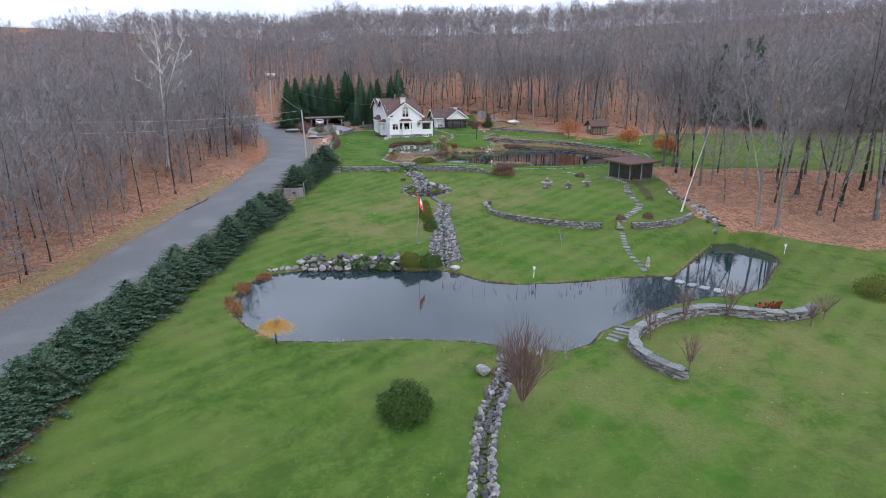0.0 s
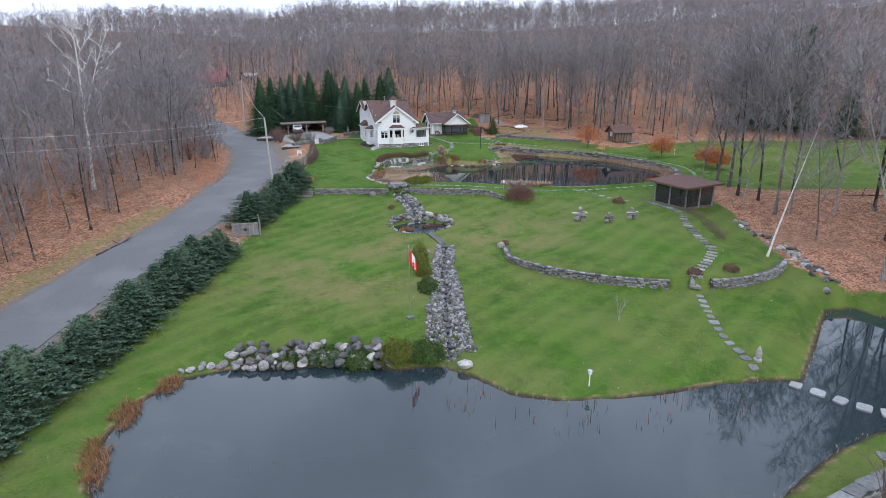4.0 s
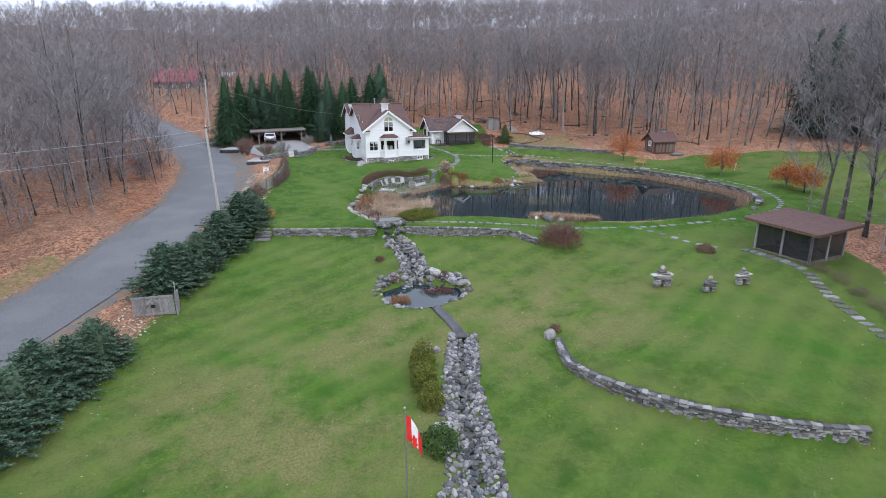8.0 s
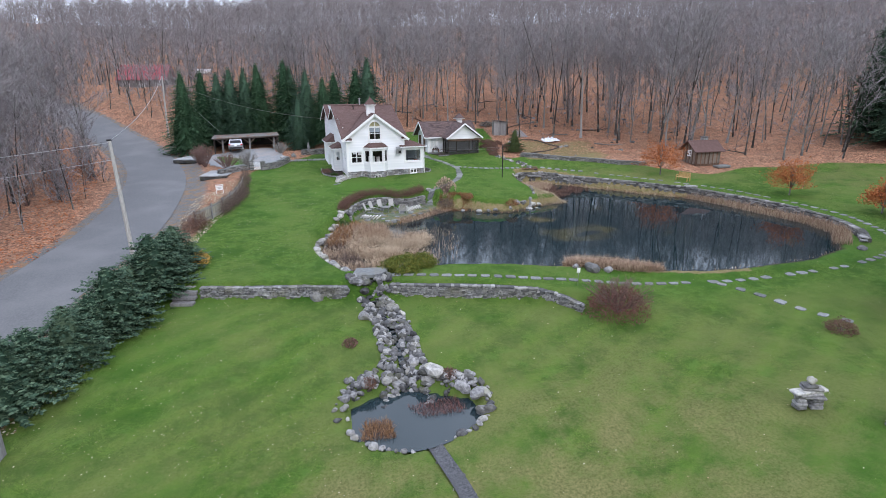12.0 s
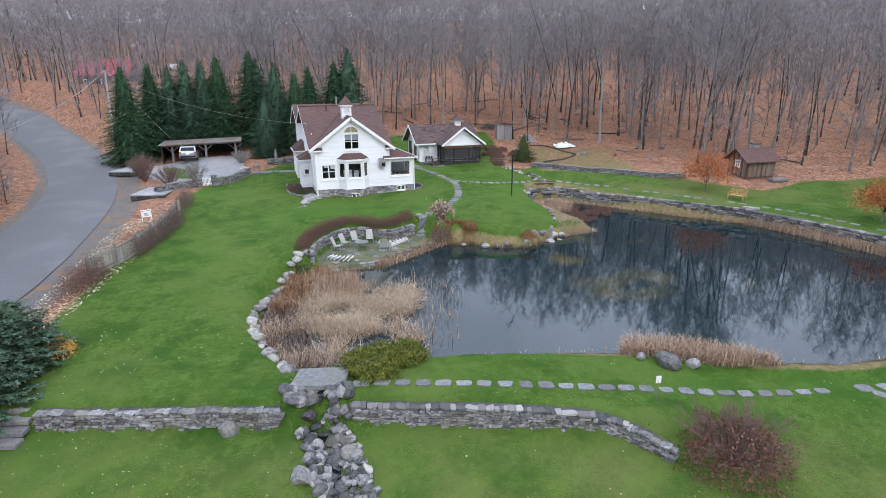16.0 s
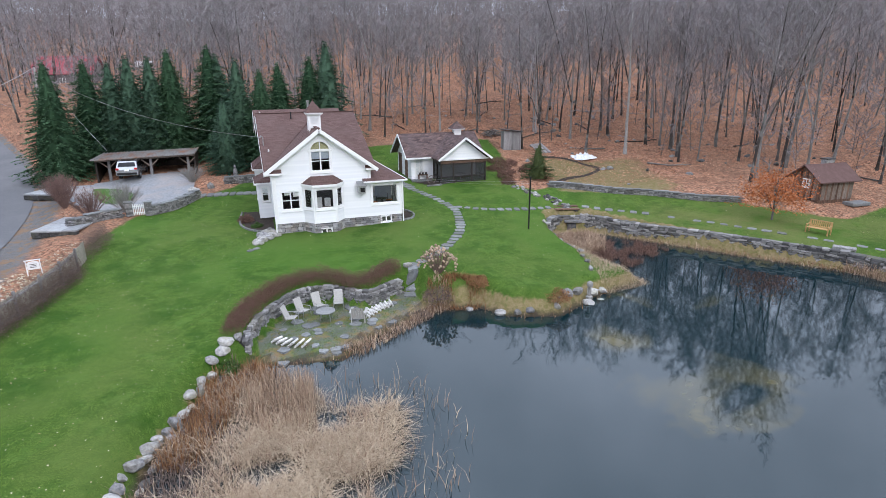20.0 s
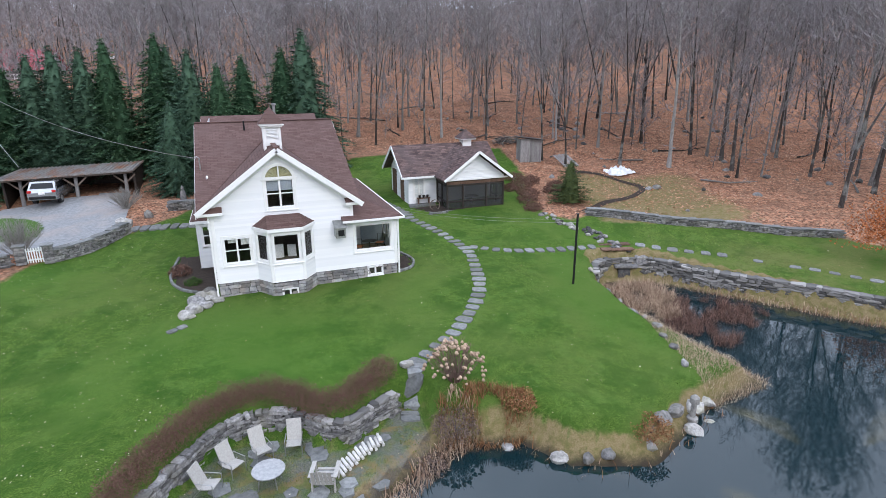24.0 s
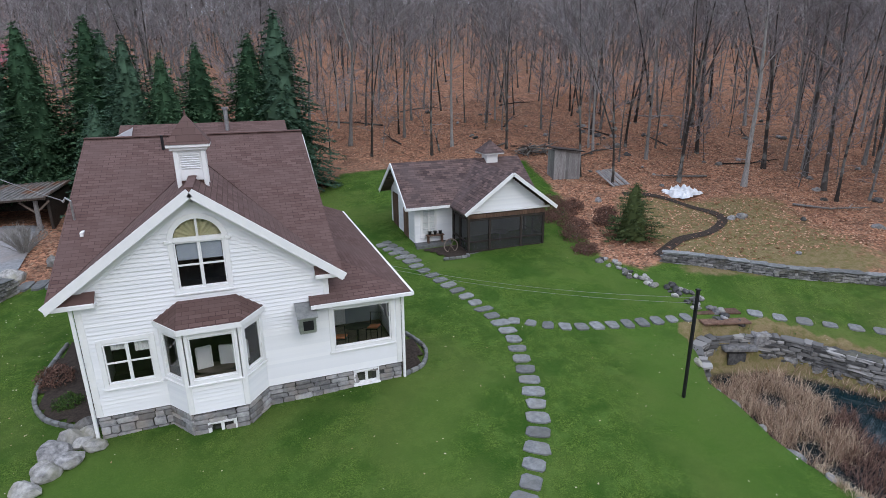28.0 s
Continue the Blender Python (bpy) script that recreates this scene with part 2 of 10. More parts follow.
def mottled(name, c1, c2, scale, rough=0.8, bump=0.3, c3=None, scale3=0.4, vary=0.0, metallic=0.0, stretch=None, dist=0.02, spec=0.3, amount3=0.6):
    """A surface of two colours mixed by fine grain, a third in large stains, a little relief, and a tone of its own for each object."""
    mt = bpy.data.materials.new(name)
    mt.use_nodes = True
    n, l = mt.node_tree.nodes, mt.node_tree.links
    bs = n["Principled BSDF"]
    bs.inputs["Roughness"].default_value, bs.inputs["Metallic"].default_value = rough, metallic
    bs.inputs["Specular IOR Level"].default_value = spec
    geo = n.new("ShaderNodeNewGeometry")
    src = geo.outputs["Position"]
    if stretch:
        mp = n.new("ShaderNodeMapping")
        mp.inputs["Scale"].default_value = stretch
        l.new(src, mp.inputs["Vector"])
        src = mp.outputs[0]
    fine = n.new("ShaderNodeTexNoise")
    fine.inputs["Scale"].default_value, fine.inputs["Detail"].default_value, fine.inputs["Roughness"].default_value = scale, 5, 0.65
    l.new(src, fine.inputs["Vector"])
    rp = n.new("ShaderNodeValToRGB")
    rp.color_ramp.elements[0].position, rp.color_ramp.elements[1].position = 0.35, 0.65
    rp.color_ramp.elements[0].color, rp.color_ramp.elements[1].color = (*c1, 1), (*c2, 1)
    l.new(fine.outputs["Fac"], rp.inputs[0])
    col = rp.outputs[0]
    if c3:
        big = n.new("ShaderNodeTexNoise")
        big.inputs["Scale"].default_value, big.inputs["Detail"].default_value = scale3, 4
        l.new(src, big.inputs["Vector"])
        r3 = n.new("ShaderNodeMapRange")
        r3.inputs[1].default_value, r3.inputs[2].default_value, r3.inputs[4].default_value = 0.48, 0.68, amount3
        l.new(big.outputs["Fac"], r3.inputs[0])
        mx = n.new("ShaderNodeMix")
        mx.data_type = "RGBA"
        l.new(r3.outputs[0], mx.inputs[0])
        l.new(col, mx.inputs[6])
        mx.inputs[7].default_value = (*c3, 1)
        col = mx.outputs[2]
    if vary:
        info = n.new("ShaderNodeObjectInfo")
        mr = n.new("ShaderNodeMapRange")
        mr.inputs[3].default_value, mr.inputs[4].default_value = 1 - vary, 1 + vary
        l.new(info.outputs["Random"], mr.inputs[0])
        hs = n.new("ShaderNodeHueSaturation")
        l.new(mr.outputs[0], hs.inputs["Value"])
        l.new(col, hs.inputs["Color"])
        col = hs.outputs[0]
    l.new(col, bs.inputs["Base Color"])
    if bump:
        bp = n.new("ShaderNodeBump")
        bp.inputs["Strength"].default_value, bp.inputs["Distance"].default_value = bump, dist
        l.new(fine.outputs["Fac"], bp.inputs["Height"])
        l.new(bp.outputs[0], bs.inputs["Normal"])
    return mt


def island_mottled(name, c1, c2, c3, rough=0.8, seethrough=0.0):
    """For joined leaves, blades and stones: each loose piece has a tone of its own."""
    mt = bpy.data.materials.new(name)
    mt.use_nodes = True
    n, l = mt.node_tree.nodes, mt.node_tree.links
    bs = n["Principled BSDF"]
    bs.inputs["Roughness"].default_value = rough
    bs.inputs["Specular IOR Level"].default_value = 0.2
    geo = n.new("ShaderNodeNewGeometry")
    rp = n.new("ShaderNodeValToRGB")
    rp.color_ramp.elements[0].color, rp.color_ramp.elements[1].color = (*c1, 1), (*c3, 1)
    e = rp.color_ramp.elements.new(0.5)
    e.color = (*c2, 1)
    l.new(geo.outputs["Random Per Island"], rp.inputs[0])
    l.new(rp.outputs[0], bs.inputs["Base Color"])
    if seethrough:
        bs.inputs["Transmission Weight"].default_value = 0.0
        bs.inputs["Subsurface Weight"].default_value = 0.0
    return mt


M_ROAD = mottled("road_tarmac", (0.115, 0.118, 0.125), (0.155, 0.158, 0.165), 9, 0.85, 0.25, (0.19, 0.19, 0.195), 0.25)
M_PAVING = mottled("drive_paving", (0.2, 0.21, 0.225), (0.3, 0.31, 0.32), 5, 0.85, 0.4, (0.36, 0.3, 0.27), 0.35)
M_STONE = mottled("field_stone", (0.11, 0.11, 0.112), (0.29, 0.285, 0.285), 7, 0.85, 0.6, (0.16, 0.15, 0.11), 1.2, vary=0.5)
M_STONE_DARK = mottled("wet_stone", (0.03, 0.03, 0.033), (0.1, 0.1, 0.1), 8, 0.55, 0.6, (0.1, 0.1, 0.06), 1.2, vary=0.35)
M_BOULDER = mottled("pale_boulder", (0.2, 0.197, 0.19), (0.45, 0.44, 0.42), 5, 0.85, 0.6, (0.3, 0.29, 0.2), 1.5, vary=0.25)
M_TURF = mottled("turf", (0.028, 0.075, 0.011), (0.09, 0.17, 0.036), 22, 0.95, 0.6, (0.06, 0.12, 0.025), 0.8)
M_SLABTOP = mottled("pale_slab", (0.24, 0.255, 0.265), (0.36, 0.37, 0.38), 5, 0.8, 0.4, (0.3, 0.29, 0.27), 0.8, vary=0.2)
M_FLAG = mottled("flagstone", (0.13, 0.138, 0.142), (0.23, 0.24, 0.24), 6, 0.8, 0.4, (0.17, 0.165, 0.145), 1.0, vary=0.3)
M_ROOF_FLAT = mottled("smooth_brown_shingle", (0.105, 0.062, 0.056), (0.135, 0.082, 0.074), 3, 0.9, 0.2)
M_SIDING = island_mottled("white_siding", (0.73, 0.748, 0.77), (0.765, 0.78, 0.8), (0.8, 0.812, 0.825), 0.5)
M_TRIM = mottled("white_trim", (0.78, 0.79, 0.8), (0.83, 0.83, 0.83), 3, 0.45, 0.05)
M_WOOD = mottled("weathered_wood", (0.13, 0.1, 0.08), (0.25, 0.21, 0.18), 6, 0.85, 0.5, (0.1, 0.075, 0.06), 0.8, vary=0.25, stretch=(6, 6, 0.7))
M_WOOD_GREY = mottled("grey_wood", (0.17, 0.165, 0.165), (0.32, 0.31, 0.31), 7, 0.85, 0.5, (0.13, 0.12, 0.12), 0.8, vary=0.25, stretch=(6, 6, 0.7))
M_WOOD_BROWN = mottled("brown_boards", (0.06, 0.035, 0.025), (0.17, 0.1, 0.07), 6, 0.8, 0.5, (0.22, 0.14, 0.1), 0.9, vary=0.3, stretch=(6, 6, 0.6))
M_FENCE = mottled("fence_board", (0.25, 0.23, 0.19), (0.4, 0.37, 0.31), 6, 0.85, 0.4, (0.2, 0.18, 0.15), 0.9, vary=0.15, stretch=(6, 6, 0.7))
M_BENCH = mottled("teak", (0.4, 0.24, 0.1), (0.55, 0.34, 0.16), 8, 0.6, 0.3, vary=0.1)
M_BLACK = mottled("black_metal", (0.01, 0.01, 0.011), (0.02, 0.02, 0.022), 5, 0.4, 0.1)
M_STEEL = mottled("grey_metal", (0.35, 0.36, 0.37), (0.5, 0.5, 0.5), 8, 0.35, 0.1, metallic=0.8)
M_RUST = mottled("rusty_tin", (0.2, 0.195, 0.19), (0.36, 0.35, 0.34), 3, 0.5, 0.3, (0.3, 0.13, 0.06), 0.9, metallic=0.2, stretch=(1.5, 0.4, 1), amount3=0.9)
def bark(name, shades, scale=6.0):
    """Bark: every trunk has a shade of its own, from near black to pale grey, with lichen patches and furrows."""
    mt = bpy.data.materials.new(name)
    mt.use_nodes = True
    n, l = mt.node_tree.nodes, mt.node_tree.links
    bs = n["Principled BSDF"]
    bs.inputs["Roughness"].default_value, bs.inputs["Specular IOR Level"].default_value = 0.95, 0.1
    geo, info = n.new("ShaderNodeNewGeometry"), n.new("ShaderNodeObjectInfo")
    own = n.new("ShaderNodeMath")
    own.operation = "ADD"
    l.new(geo.outputs["Random Per Island"], own.inputs[0])
    l.new(info.outputs["Random"], own.inputs[1])
    fr = n.new("ShaderNodeMath")
    fr.operation = "FRACT"
    l.new(own.outputs[0], fr.inputs[0])
    rp = n.new("ShaderNodeValToRGB")
    while len(rp.color_ramp.elements) < len(shades):
        rp.color_ramp.elements.new(0.5)
    for k, (e, (p, c)) in enumerate(zip(rp.color_ramp.elements, shades)):
        e.position, e.color = p, (*c, 1)
    l.new(fr.outputs[0], rp.inputs[0])
    mp = n.new("ShaderNodeMapping")
    mp.inputs["Scale"].default_value = (3, 3, 0.5)
    l.new(geo.outputs["Position"], mp.inputs["Vector"])
    fine = n.new("ShaderNodeTexNoise")
    fine.inputs["Scale"].default_value, fine.inputs["Detail"].default_value, fine.inputs["Roughness"].default_value = scale, 5, 0.7
    l.new(mp.outputs[0], fine.inputs["Vector"])
    big = n.new("ShaderNodeTexNoise")
    big.inputs["Scale"].default_value, big.inputs["Detail"].default_value = 1.3, 4
    l.new(geo.outputs["Position"], big.inputs["Vector"])
    lichen = n.new("ShaderNodeMapRange")
    lichen.inputs[1].default_value, lichen.inputs[2].default_value, lichen.inputs[4].default_value = 0.5, 0.64, 0.65
    l.new(big.outputs["Fac"], lichen.inputs[0])
    mx = n.new("ShaderNodeMix")
    mx.data_type = "RGBA"
    l.new(lichen.outputs[0], mx.inputs[0])
    l.new(rp.outputs[0], mx.inputs[6])
    mx.inputs[7].default_value = (0.26, 0.265, 0.25, 1)
    tone = n.new("ShaderNodeMapRange")
    tone.inputs[1].default_value, tone.inputs[2].default_value, tone.inputs[3].default_value, tone.inputs[4].default_value = 0.3, 0.7, 0.55, 1.45
    l.new(fine.outputs["Fac"], tone.inputs[0])
    hs = n.new("ShaderNodeHueSaturation")
    l.new(tone.outputs[0], hs.inputs["Value"])
    l.new(mx.outputs[2], hs.inputs["Color"])
    l.new(hs.outputs[0], bs.inputs["Base Color"])
    bp = n.new("ShaderNodeBump")
    bp.inputs["Strength"].default_value, bp.inputs["Distance"].default_value = 0.8, 0.03
    l.new(fine.outputs["Fac"], bp.inputs["Height"])
    l.new(bp.outputs[0], bs.inputs["Normal"])
    return mt


M_BARK = bark("bark", ((0.0, (0.03, 0.026, 0.024)), (0.45, (0.065, 0.057, 0.053)), (0.65, (0.13, 0.122, 0.116)), (0.88, (0.22, 0.212, 0.205)), (1.0, (0.34, 0.33, 0.32))))
M_TWIG = bark("twigs", ((0.0, (0.12, 0.106, 0.11)), (0.5, (0.235, 0.212, 0.22)), (1.0, (0.4, 0.372, 0.388))))
M_BIRCH = mottled("birch_bark", (0.55, 0.54, 0.52), (0.75, 0.74, 0.72), 8, 0.8, 0.3, (0.2, 0.19, 0.18), 2.0, stretch=(1, 1, 3))
M_NEEDLE = island_mottled("fir_needles", (0.02, 0.055, 0.027), (0.048, 0.105, 0.053), (0.095, 0.175, 0.09), 0.8)
M_NEEDLE_BLUE = island_mottled("blue_spruce_needles", (0.02, 0.052, 0.034), (0.048, 0.1, 0.062), (0.09, 0.162, 0.105), 0.8)
M_SHRUB = island_mottled("shrub_leaves", (0.02, 0.05, 0.012), (0.045, 0.09, 0.02), (0.08, 0.13, 0.03), 0.7)
M_SHRUB_YELLOW = island_mottled("yellowing_leaves", (0.05, 0.08, 0.012), (0.11, 0.14, 0.025), (0.2, 0.17, 0.03), 0.7)
M_AMBER = island_mottled("amber_needles", (0.42, 0.22, 0.04), (0.58, 0.34, 0.08), (0.7, 0.46, 0.15), 0.8)
M_HEDGE_NEEDLE = island_mottled("spruce_hedge_needles", (0.018, 0.045, 0.028), (0.05, 0.092, 0.056), (0.115, 0.17, 0.105), 0.8)
M_OAK = island_mottled("russet_leaves", (0.24, 0.065, 0.02), (0.42, 0.13, 0.045), (0.54, 0.21, 0.09), 0.8)
M_REED = island_mottled("dry_reeds", (0.17, 0.1, 0.065), (0.36, 0.25, 0.18), (0.52, 0.4, 0.28), 0.9)
M_STRAW = island_mottled("lodged_straw", (0.24, 0.17, 0.11), (0.42, 0.32, 0.22), (0.58, 0.47, 0.34), 0.9)
M_RUSTY = island_mottled("rusty_stalks", (0.12, 0.055, 0.025), (0.25, 0.12, 0.055), (0.34, 0.21, 0.11), 0.9)
M_HEDGE = island_mottled("brown_hedge_leaves", (0.075, 0.038, 0.03), (0.14, 0.078, 0.06), (0.22, 0.135, 0.105), 0.9)
M_GREYHEDGE = island_mottled("dry_hedge_twigs", (0.07, 0.05, 0.042), (0.14, 0.1, 0.085), (0.24, 0.18, 0.15), 0.9)
M_REDTWIG = island_mottled("red_twigs", (0.1, 0.035, 0.03), (0.16, 0.07, 0.06), (0.22, 0.12, 0.1), 0.9)
M_LEAF = island_mottled("fallen_leaves", (0.32, 0.22, 0.12), (0.5, 0.43, 0.3), (0.66, 0.62, 0.52), 0.9)
# room surfaces: indoor dimness painted in as a near-black colour
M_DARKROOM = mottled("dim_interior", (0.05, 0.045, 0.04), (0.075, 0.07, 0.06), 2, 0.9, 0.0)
M_MULCH = mottled("mulch", (0.02, 0.015, 0.012), (0.06, 0.045, 0.035), 12, 0.95, 0.7)
M_RED = mottled("red_tin", (0.3, 0.05, 0.065), (0.4, 0.085, 0.1), 2, 0.5, 0.1)
M_FLAGRED = mottled("red_cloth", (0.62, 0.02, 0.02), (0.7, 0.04, 0.03), 4, 0.8, 0.1)
M_FLAGWHITE = mottled("white_cloth", (0.75, 0.75, 0.75), (0.82, 0.82, 0.82), 4, 0.8, 0.1)
M_TARP = mottled("white_tarp", (0.62, 0.66, 0.7), (0.85, 0.86, 0.88), 3, 0.4, 0.6, dist=0.1)


def pane_glass(name, tint):
    mt = bpy.data.materials.new(name)
    mt.use_nodes = True
    bs = mt.node_tree.nodes["Principled BSDF"]
    bs.inputs["Base Color"].default_value = (*tint, 1)
    bs.inputs["Roughness"].default_value, bs.inputs["IOR"].default_value = 0.03, 1.45
    bs.inputs["Transmission Weight"].default_value = 1.0
    bs.inputs["Alpha"].default_value = 1.0
    return mt


M_GLASS = pane_glass("window_glass", (0.85, 0.9, 0.9))


def screen_mesh():
    """Insect screen: a dark weave that lets some light through."""
    mt = bpy.data.materials.new("insect_screen")
    mt.use_nodes = True
    n, l = mt.node_tree.nodes, mt.node_tree.links
    bs = n["Principled BSDF"]
    bs.inputs["Base Color"].default_value = (0.03, 0.03, 0.033, 1)
    bs.inputs["Roughness"].default_value = 0.6
    bs.inputs["Alpha"].default_value = 0.74
    return mt


M_SCREEN = screen_mesh()


def water(name, deep, weed, scale, bed=None):
    """Still pond water: dark, mirror-smooth but for faint ripples, with drifts of weed below the surface."""
    mt = bpy.data.materials.new(name)
    mt.use_nodes = True
    n, l = mt.node_tree.nodes, mt.node_tree.links
    bs = n["Principled BSDF"]
    bs.inputs["Roughness"].default_value, bs.inputs["IOR"].default_value = 0.015, 1.6
    bs.inputs["Specular IOR Level"].default_value = 0.5
    geo = n.new("ShaderNodeNewGeometry")
    big = n.new("ShaderNodeTexNoise")
    big.inputs["Scale"].default_value, big.inputs["Detail"].default_value, big.inputs["Distortion"].default_value = scale, 5, 1.2
    l.new(geo.outputs["Position"], big.inputs["Vector"])
    rp = n.new("ShaderNodeValToRGB")
    rp.color_ramp.elements[0].position, rp.color_ramp.elements[1].position = 0.58, 0.75
    rp.color_ramp.elements[0].color, rp.color_ramp.elements[1].color = (*deep, 1), (*weed, 1)
    drift = big.outputs["Fac"]
    if bed:
        # weed grows thickest round one spot of the bed
        away, near_ = n.new("ShaderNodeVectorMath"), n.new("ShaderNodeMapRange")
        away.operation = "DISTANCE"
        l.new(geo.outputs["Position"], away.inputs[0])
        away.inputs[1].default_value = (bed[0], bed[1], POND_UP_Z)
        near_.inputs[1].default_value, near_.inputs[2].default_value, near_.inputs[3].default_value, near_.inputs[4].default_value = 0.0, bed[2], 0.16, -0.08
        l.new(away.outputs["Value"], near_.inputs[0])
        more = n.new("ShaderNodeMath")
        l.new(drift, more.inputs[0])
        l.new(near_.outputs[0], more.inputs[1])
        drift = more.outputs[0]
    l.new(drift, rp.inputs[0])
    l.new(rp.outputs[0], bs.inputs["Base Color"])
    rip = n.new("ShaderNodeTexNoise")
    rip.inputs["Scale"].default_value, rip.inputs["Detail"].default_value = 2.2, 3
    l.new(geo.outputs["Position"], rip.inputs["Vector"])
    bp = n.new("ShaderNodeBump")
    bp.inputs["Strength"].default_value, bp.inputs["Distance"].default_value = 0.22, 0.01
    l.new(rip.outputs["Fac"], bp.inputs["Height"])
    l.new(bp.outputs[0], bs.inputs["Normal"])
    return mt


M_WATER_LOW = water("lower_pond_water", (0.018, 0.032, 0.038), (0.032, 0.048, 0.052), 0.1)
M_WATER_UP = water("upper_pond_water", (0.003, 0.018, 0.023), (0.1, 0.085, 0.03), 0.16, (14.0, -24.0, 7.5))


def ground_material():
    """Lawn, leaf litter and gravel, told apart by the sheet's own zones, with ragged borders."""
    mt = bpy.data.materials.new("ground_cover")
    mt.use_nodes = True
    n, l = mt.node_tree.nodes, mt.node_tree.links
    bs = n["Principled BSDF"]
    bs.inputs["Roughness"].default_value = 0.95
    bs.inputs["Specular IOR Level"].default_value = 0.12
    geo = n.new("ShaderNodeNewGeometry")
    pos = geo.outputs["Position"]

    def noise_node(scale, detail=4, rough=0.6, vec=pos):
        k = n.new("ShaderNodeTexNoise")
        k.inputs["Scale"].default_value, k.inputs["Detail"].default_value, k.inputs["Roughness"].default_value = scale, detail, rough
        l.new(vec, k.inputs["Vector"])
        return k.outputs["Fac"]

    def mix(fac, a, b):
        k = n.new("ShaderNodeMix")
        k.data_type = "RGBA"
        l.new(fac, k.inputs[0])
        for sock, c in ((k.inputs[6], a), (k.inputs[7], b)):
            if isinstance(c, tuple):
                sock.default_value = (*c, 1)
            else:
                l.new(c, sock)
        return k.outputs[2]

    def span(fac, lo, hi, top=1.0):
        k = n.new("ShaderNodeMapRange")
        k.interpolation_type = "SMOOTHSTEP" if lo < hi else "LINEAR"
        k.inputs[1].default_value, k.inputs[2].default_value, k.inputs[4].default_value = lo, hi, top
        l.new(fac, k.inputs[0])
        return k.outputs[0]

    def zone(name, ragged=0.5, scale=0.9):
        a = n.new("ShaderNodeAttribute")
        a.attribute_name = name
        add = n.new("ShaderNodeMath")
        add.operation = "MULTIPLY_ADD"
        l.new(noise_node(scale, 5, 0.7), add.inputs[0])
        add.inputs[1].default_value = ragged
        l.new(a.outputs["Fac"], add.inputs[2])
        return span(add.outputs[0], 0.5 + ragged * 0.5 - 0.12, 0.5 + ragged * 0.5 + 0.12)

    # lawn: blades, tufts, broad patches, yellowed drifts, mowing lanes
    blades = noise_node(28, 4, 0.8)
    tufts = noise_node(3.2, 5, 0.65)
    grass = mix(span(blades, 0.4, 0.6), (0.02, 0.054, 0.006), (0.13, 0.207, 0.042))
    specks = noise_node(9, 5, 0.85)
    grass = mix(span(specks, 0.52, 0.62, 0.75), grass, (0.026, 0.074, 0.011))
    grass = mix(span(noise_node(14, 3, 0.75), 0.6, 0.7, 0.75), grass, (0.19, 0.26, 0.09))
    grass = mix(span(tufts, 0.46, 0.6, 0.5), grass, (0.036, 0.09, 0.014))
    grass = mix(span(noise_node(1.1, 5, 0.7), 0.5, 0.64, 0.5), grass, (0.095, 0.17, 0.038))
    grass = mix(span(noise_node(0.5, 6, 0.7), 0.48, 0.6, 0.68), grass, (0.028, 0.078, 0.011))
    grass = mix(span(noise_node(0.16, 5, 0.6), 0.45, 0.62, 0.6), grass, (0.11, 0.155, 0.04))
    grass = mix(span(noise_node(0.075, 3, 0.5), 0.5, 0.68, 0.55), grass, (0.055, 0.135, 0.02))
    mp = n.new("ShaderNodeMapping")
    mp.inputs["Rotation"].default_value = (0, 0, radians(-117))
    l.new(pos, mp.inputs["Vector"])
    lanes = n.new("ShaderNodeTexWave")
    lanes.inputs["Scale"].default_value, lanes.inputs["Distortion"].default_value, lanes.inputs["Detail"].default_value = 0.17, 2.6, 3
    l.new(mp.outputs[0], lanes.inputs["Vector"])
    # freshly striped below the terrace, hardly at all round the house
    mown = n.new("ShaderNodeAttribute")
    mown.attribute_name = "mown"
    for part_, tone in ((span(lanes.outputs["Fac"], 0.5, 0.95, 0.2), (0.135, 0.205, 0.038)), (span(lanes.outputs["Fac"], 0.45, 0.05, 0.17), (0.03, 0.085, 0.012))):
        lm = n.new("ShaderNodeMath")
        lm.operation = "MULTIPLY"
        l.new(part_, lm.inputs[0])
        l.new(mown.outputs["Fac"], lm.inputs[1])
        grass = mix(lm.outputs[0], grass, tone)
    dry = n.new("ShaderNodeAttribute")
    dry.attribute_name = "dry"
    dm = n.new("ShaderNodeMath")
    dm.operation = "MULTIPLY"
    l.new(dry.outputs["Fac"], dm.inputs[0])
    l.new(span(noise_node(0.28, 6, 0.7), 0.34, 0.62, 0.8), dm.inputs[1])
    grass = mix(dm.outputs[0], grass, mix(span(specks, 0.35, 0.65), (0.11, 0.105, 0.04), (0.25, 0.225, 0.105)))
    rich = n.new("ShaderNodeHueSaturation")
    rich.inputs["Saturation"].default_value = 1.03
    l.new(grass, rich.inputs["Color"])
    grass = rich.outputs[0]
    # leaf litter: single leaves, drifts, dark bare patches, a few greens
    vor = n.new("ShaderNodeTexVoronoi")
    vor.inputs["Scale"].default_value = 8.0
    l.new(pos, vor.inputs["Vector"])
    sep = n.new("ShaderNodeSeparateColor")
    l.new(vor.outputs["Color"], sep.inputs[0])
    litter = mix(sep.outputs[0], (0.12, 0.06, 0.04), (0.56, 0.285, 0.176))
    litter = mix(span(sep.outputs[1], 0.8, 0.95, 0.7), litter, (0.42, 0.3, 0.21))
    litter = mix(span(noise_node(0.8, 6, 0.8), 0.46, 0.6, 0.6), litter, (0.14, 0.08, 0.055))
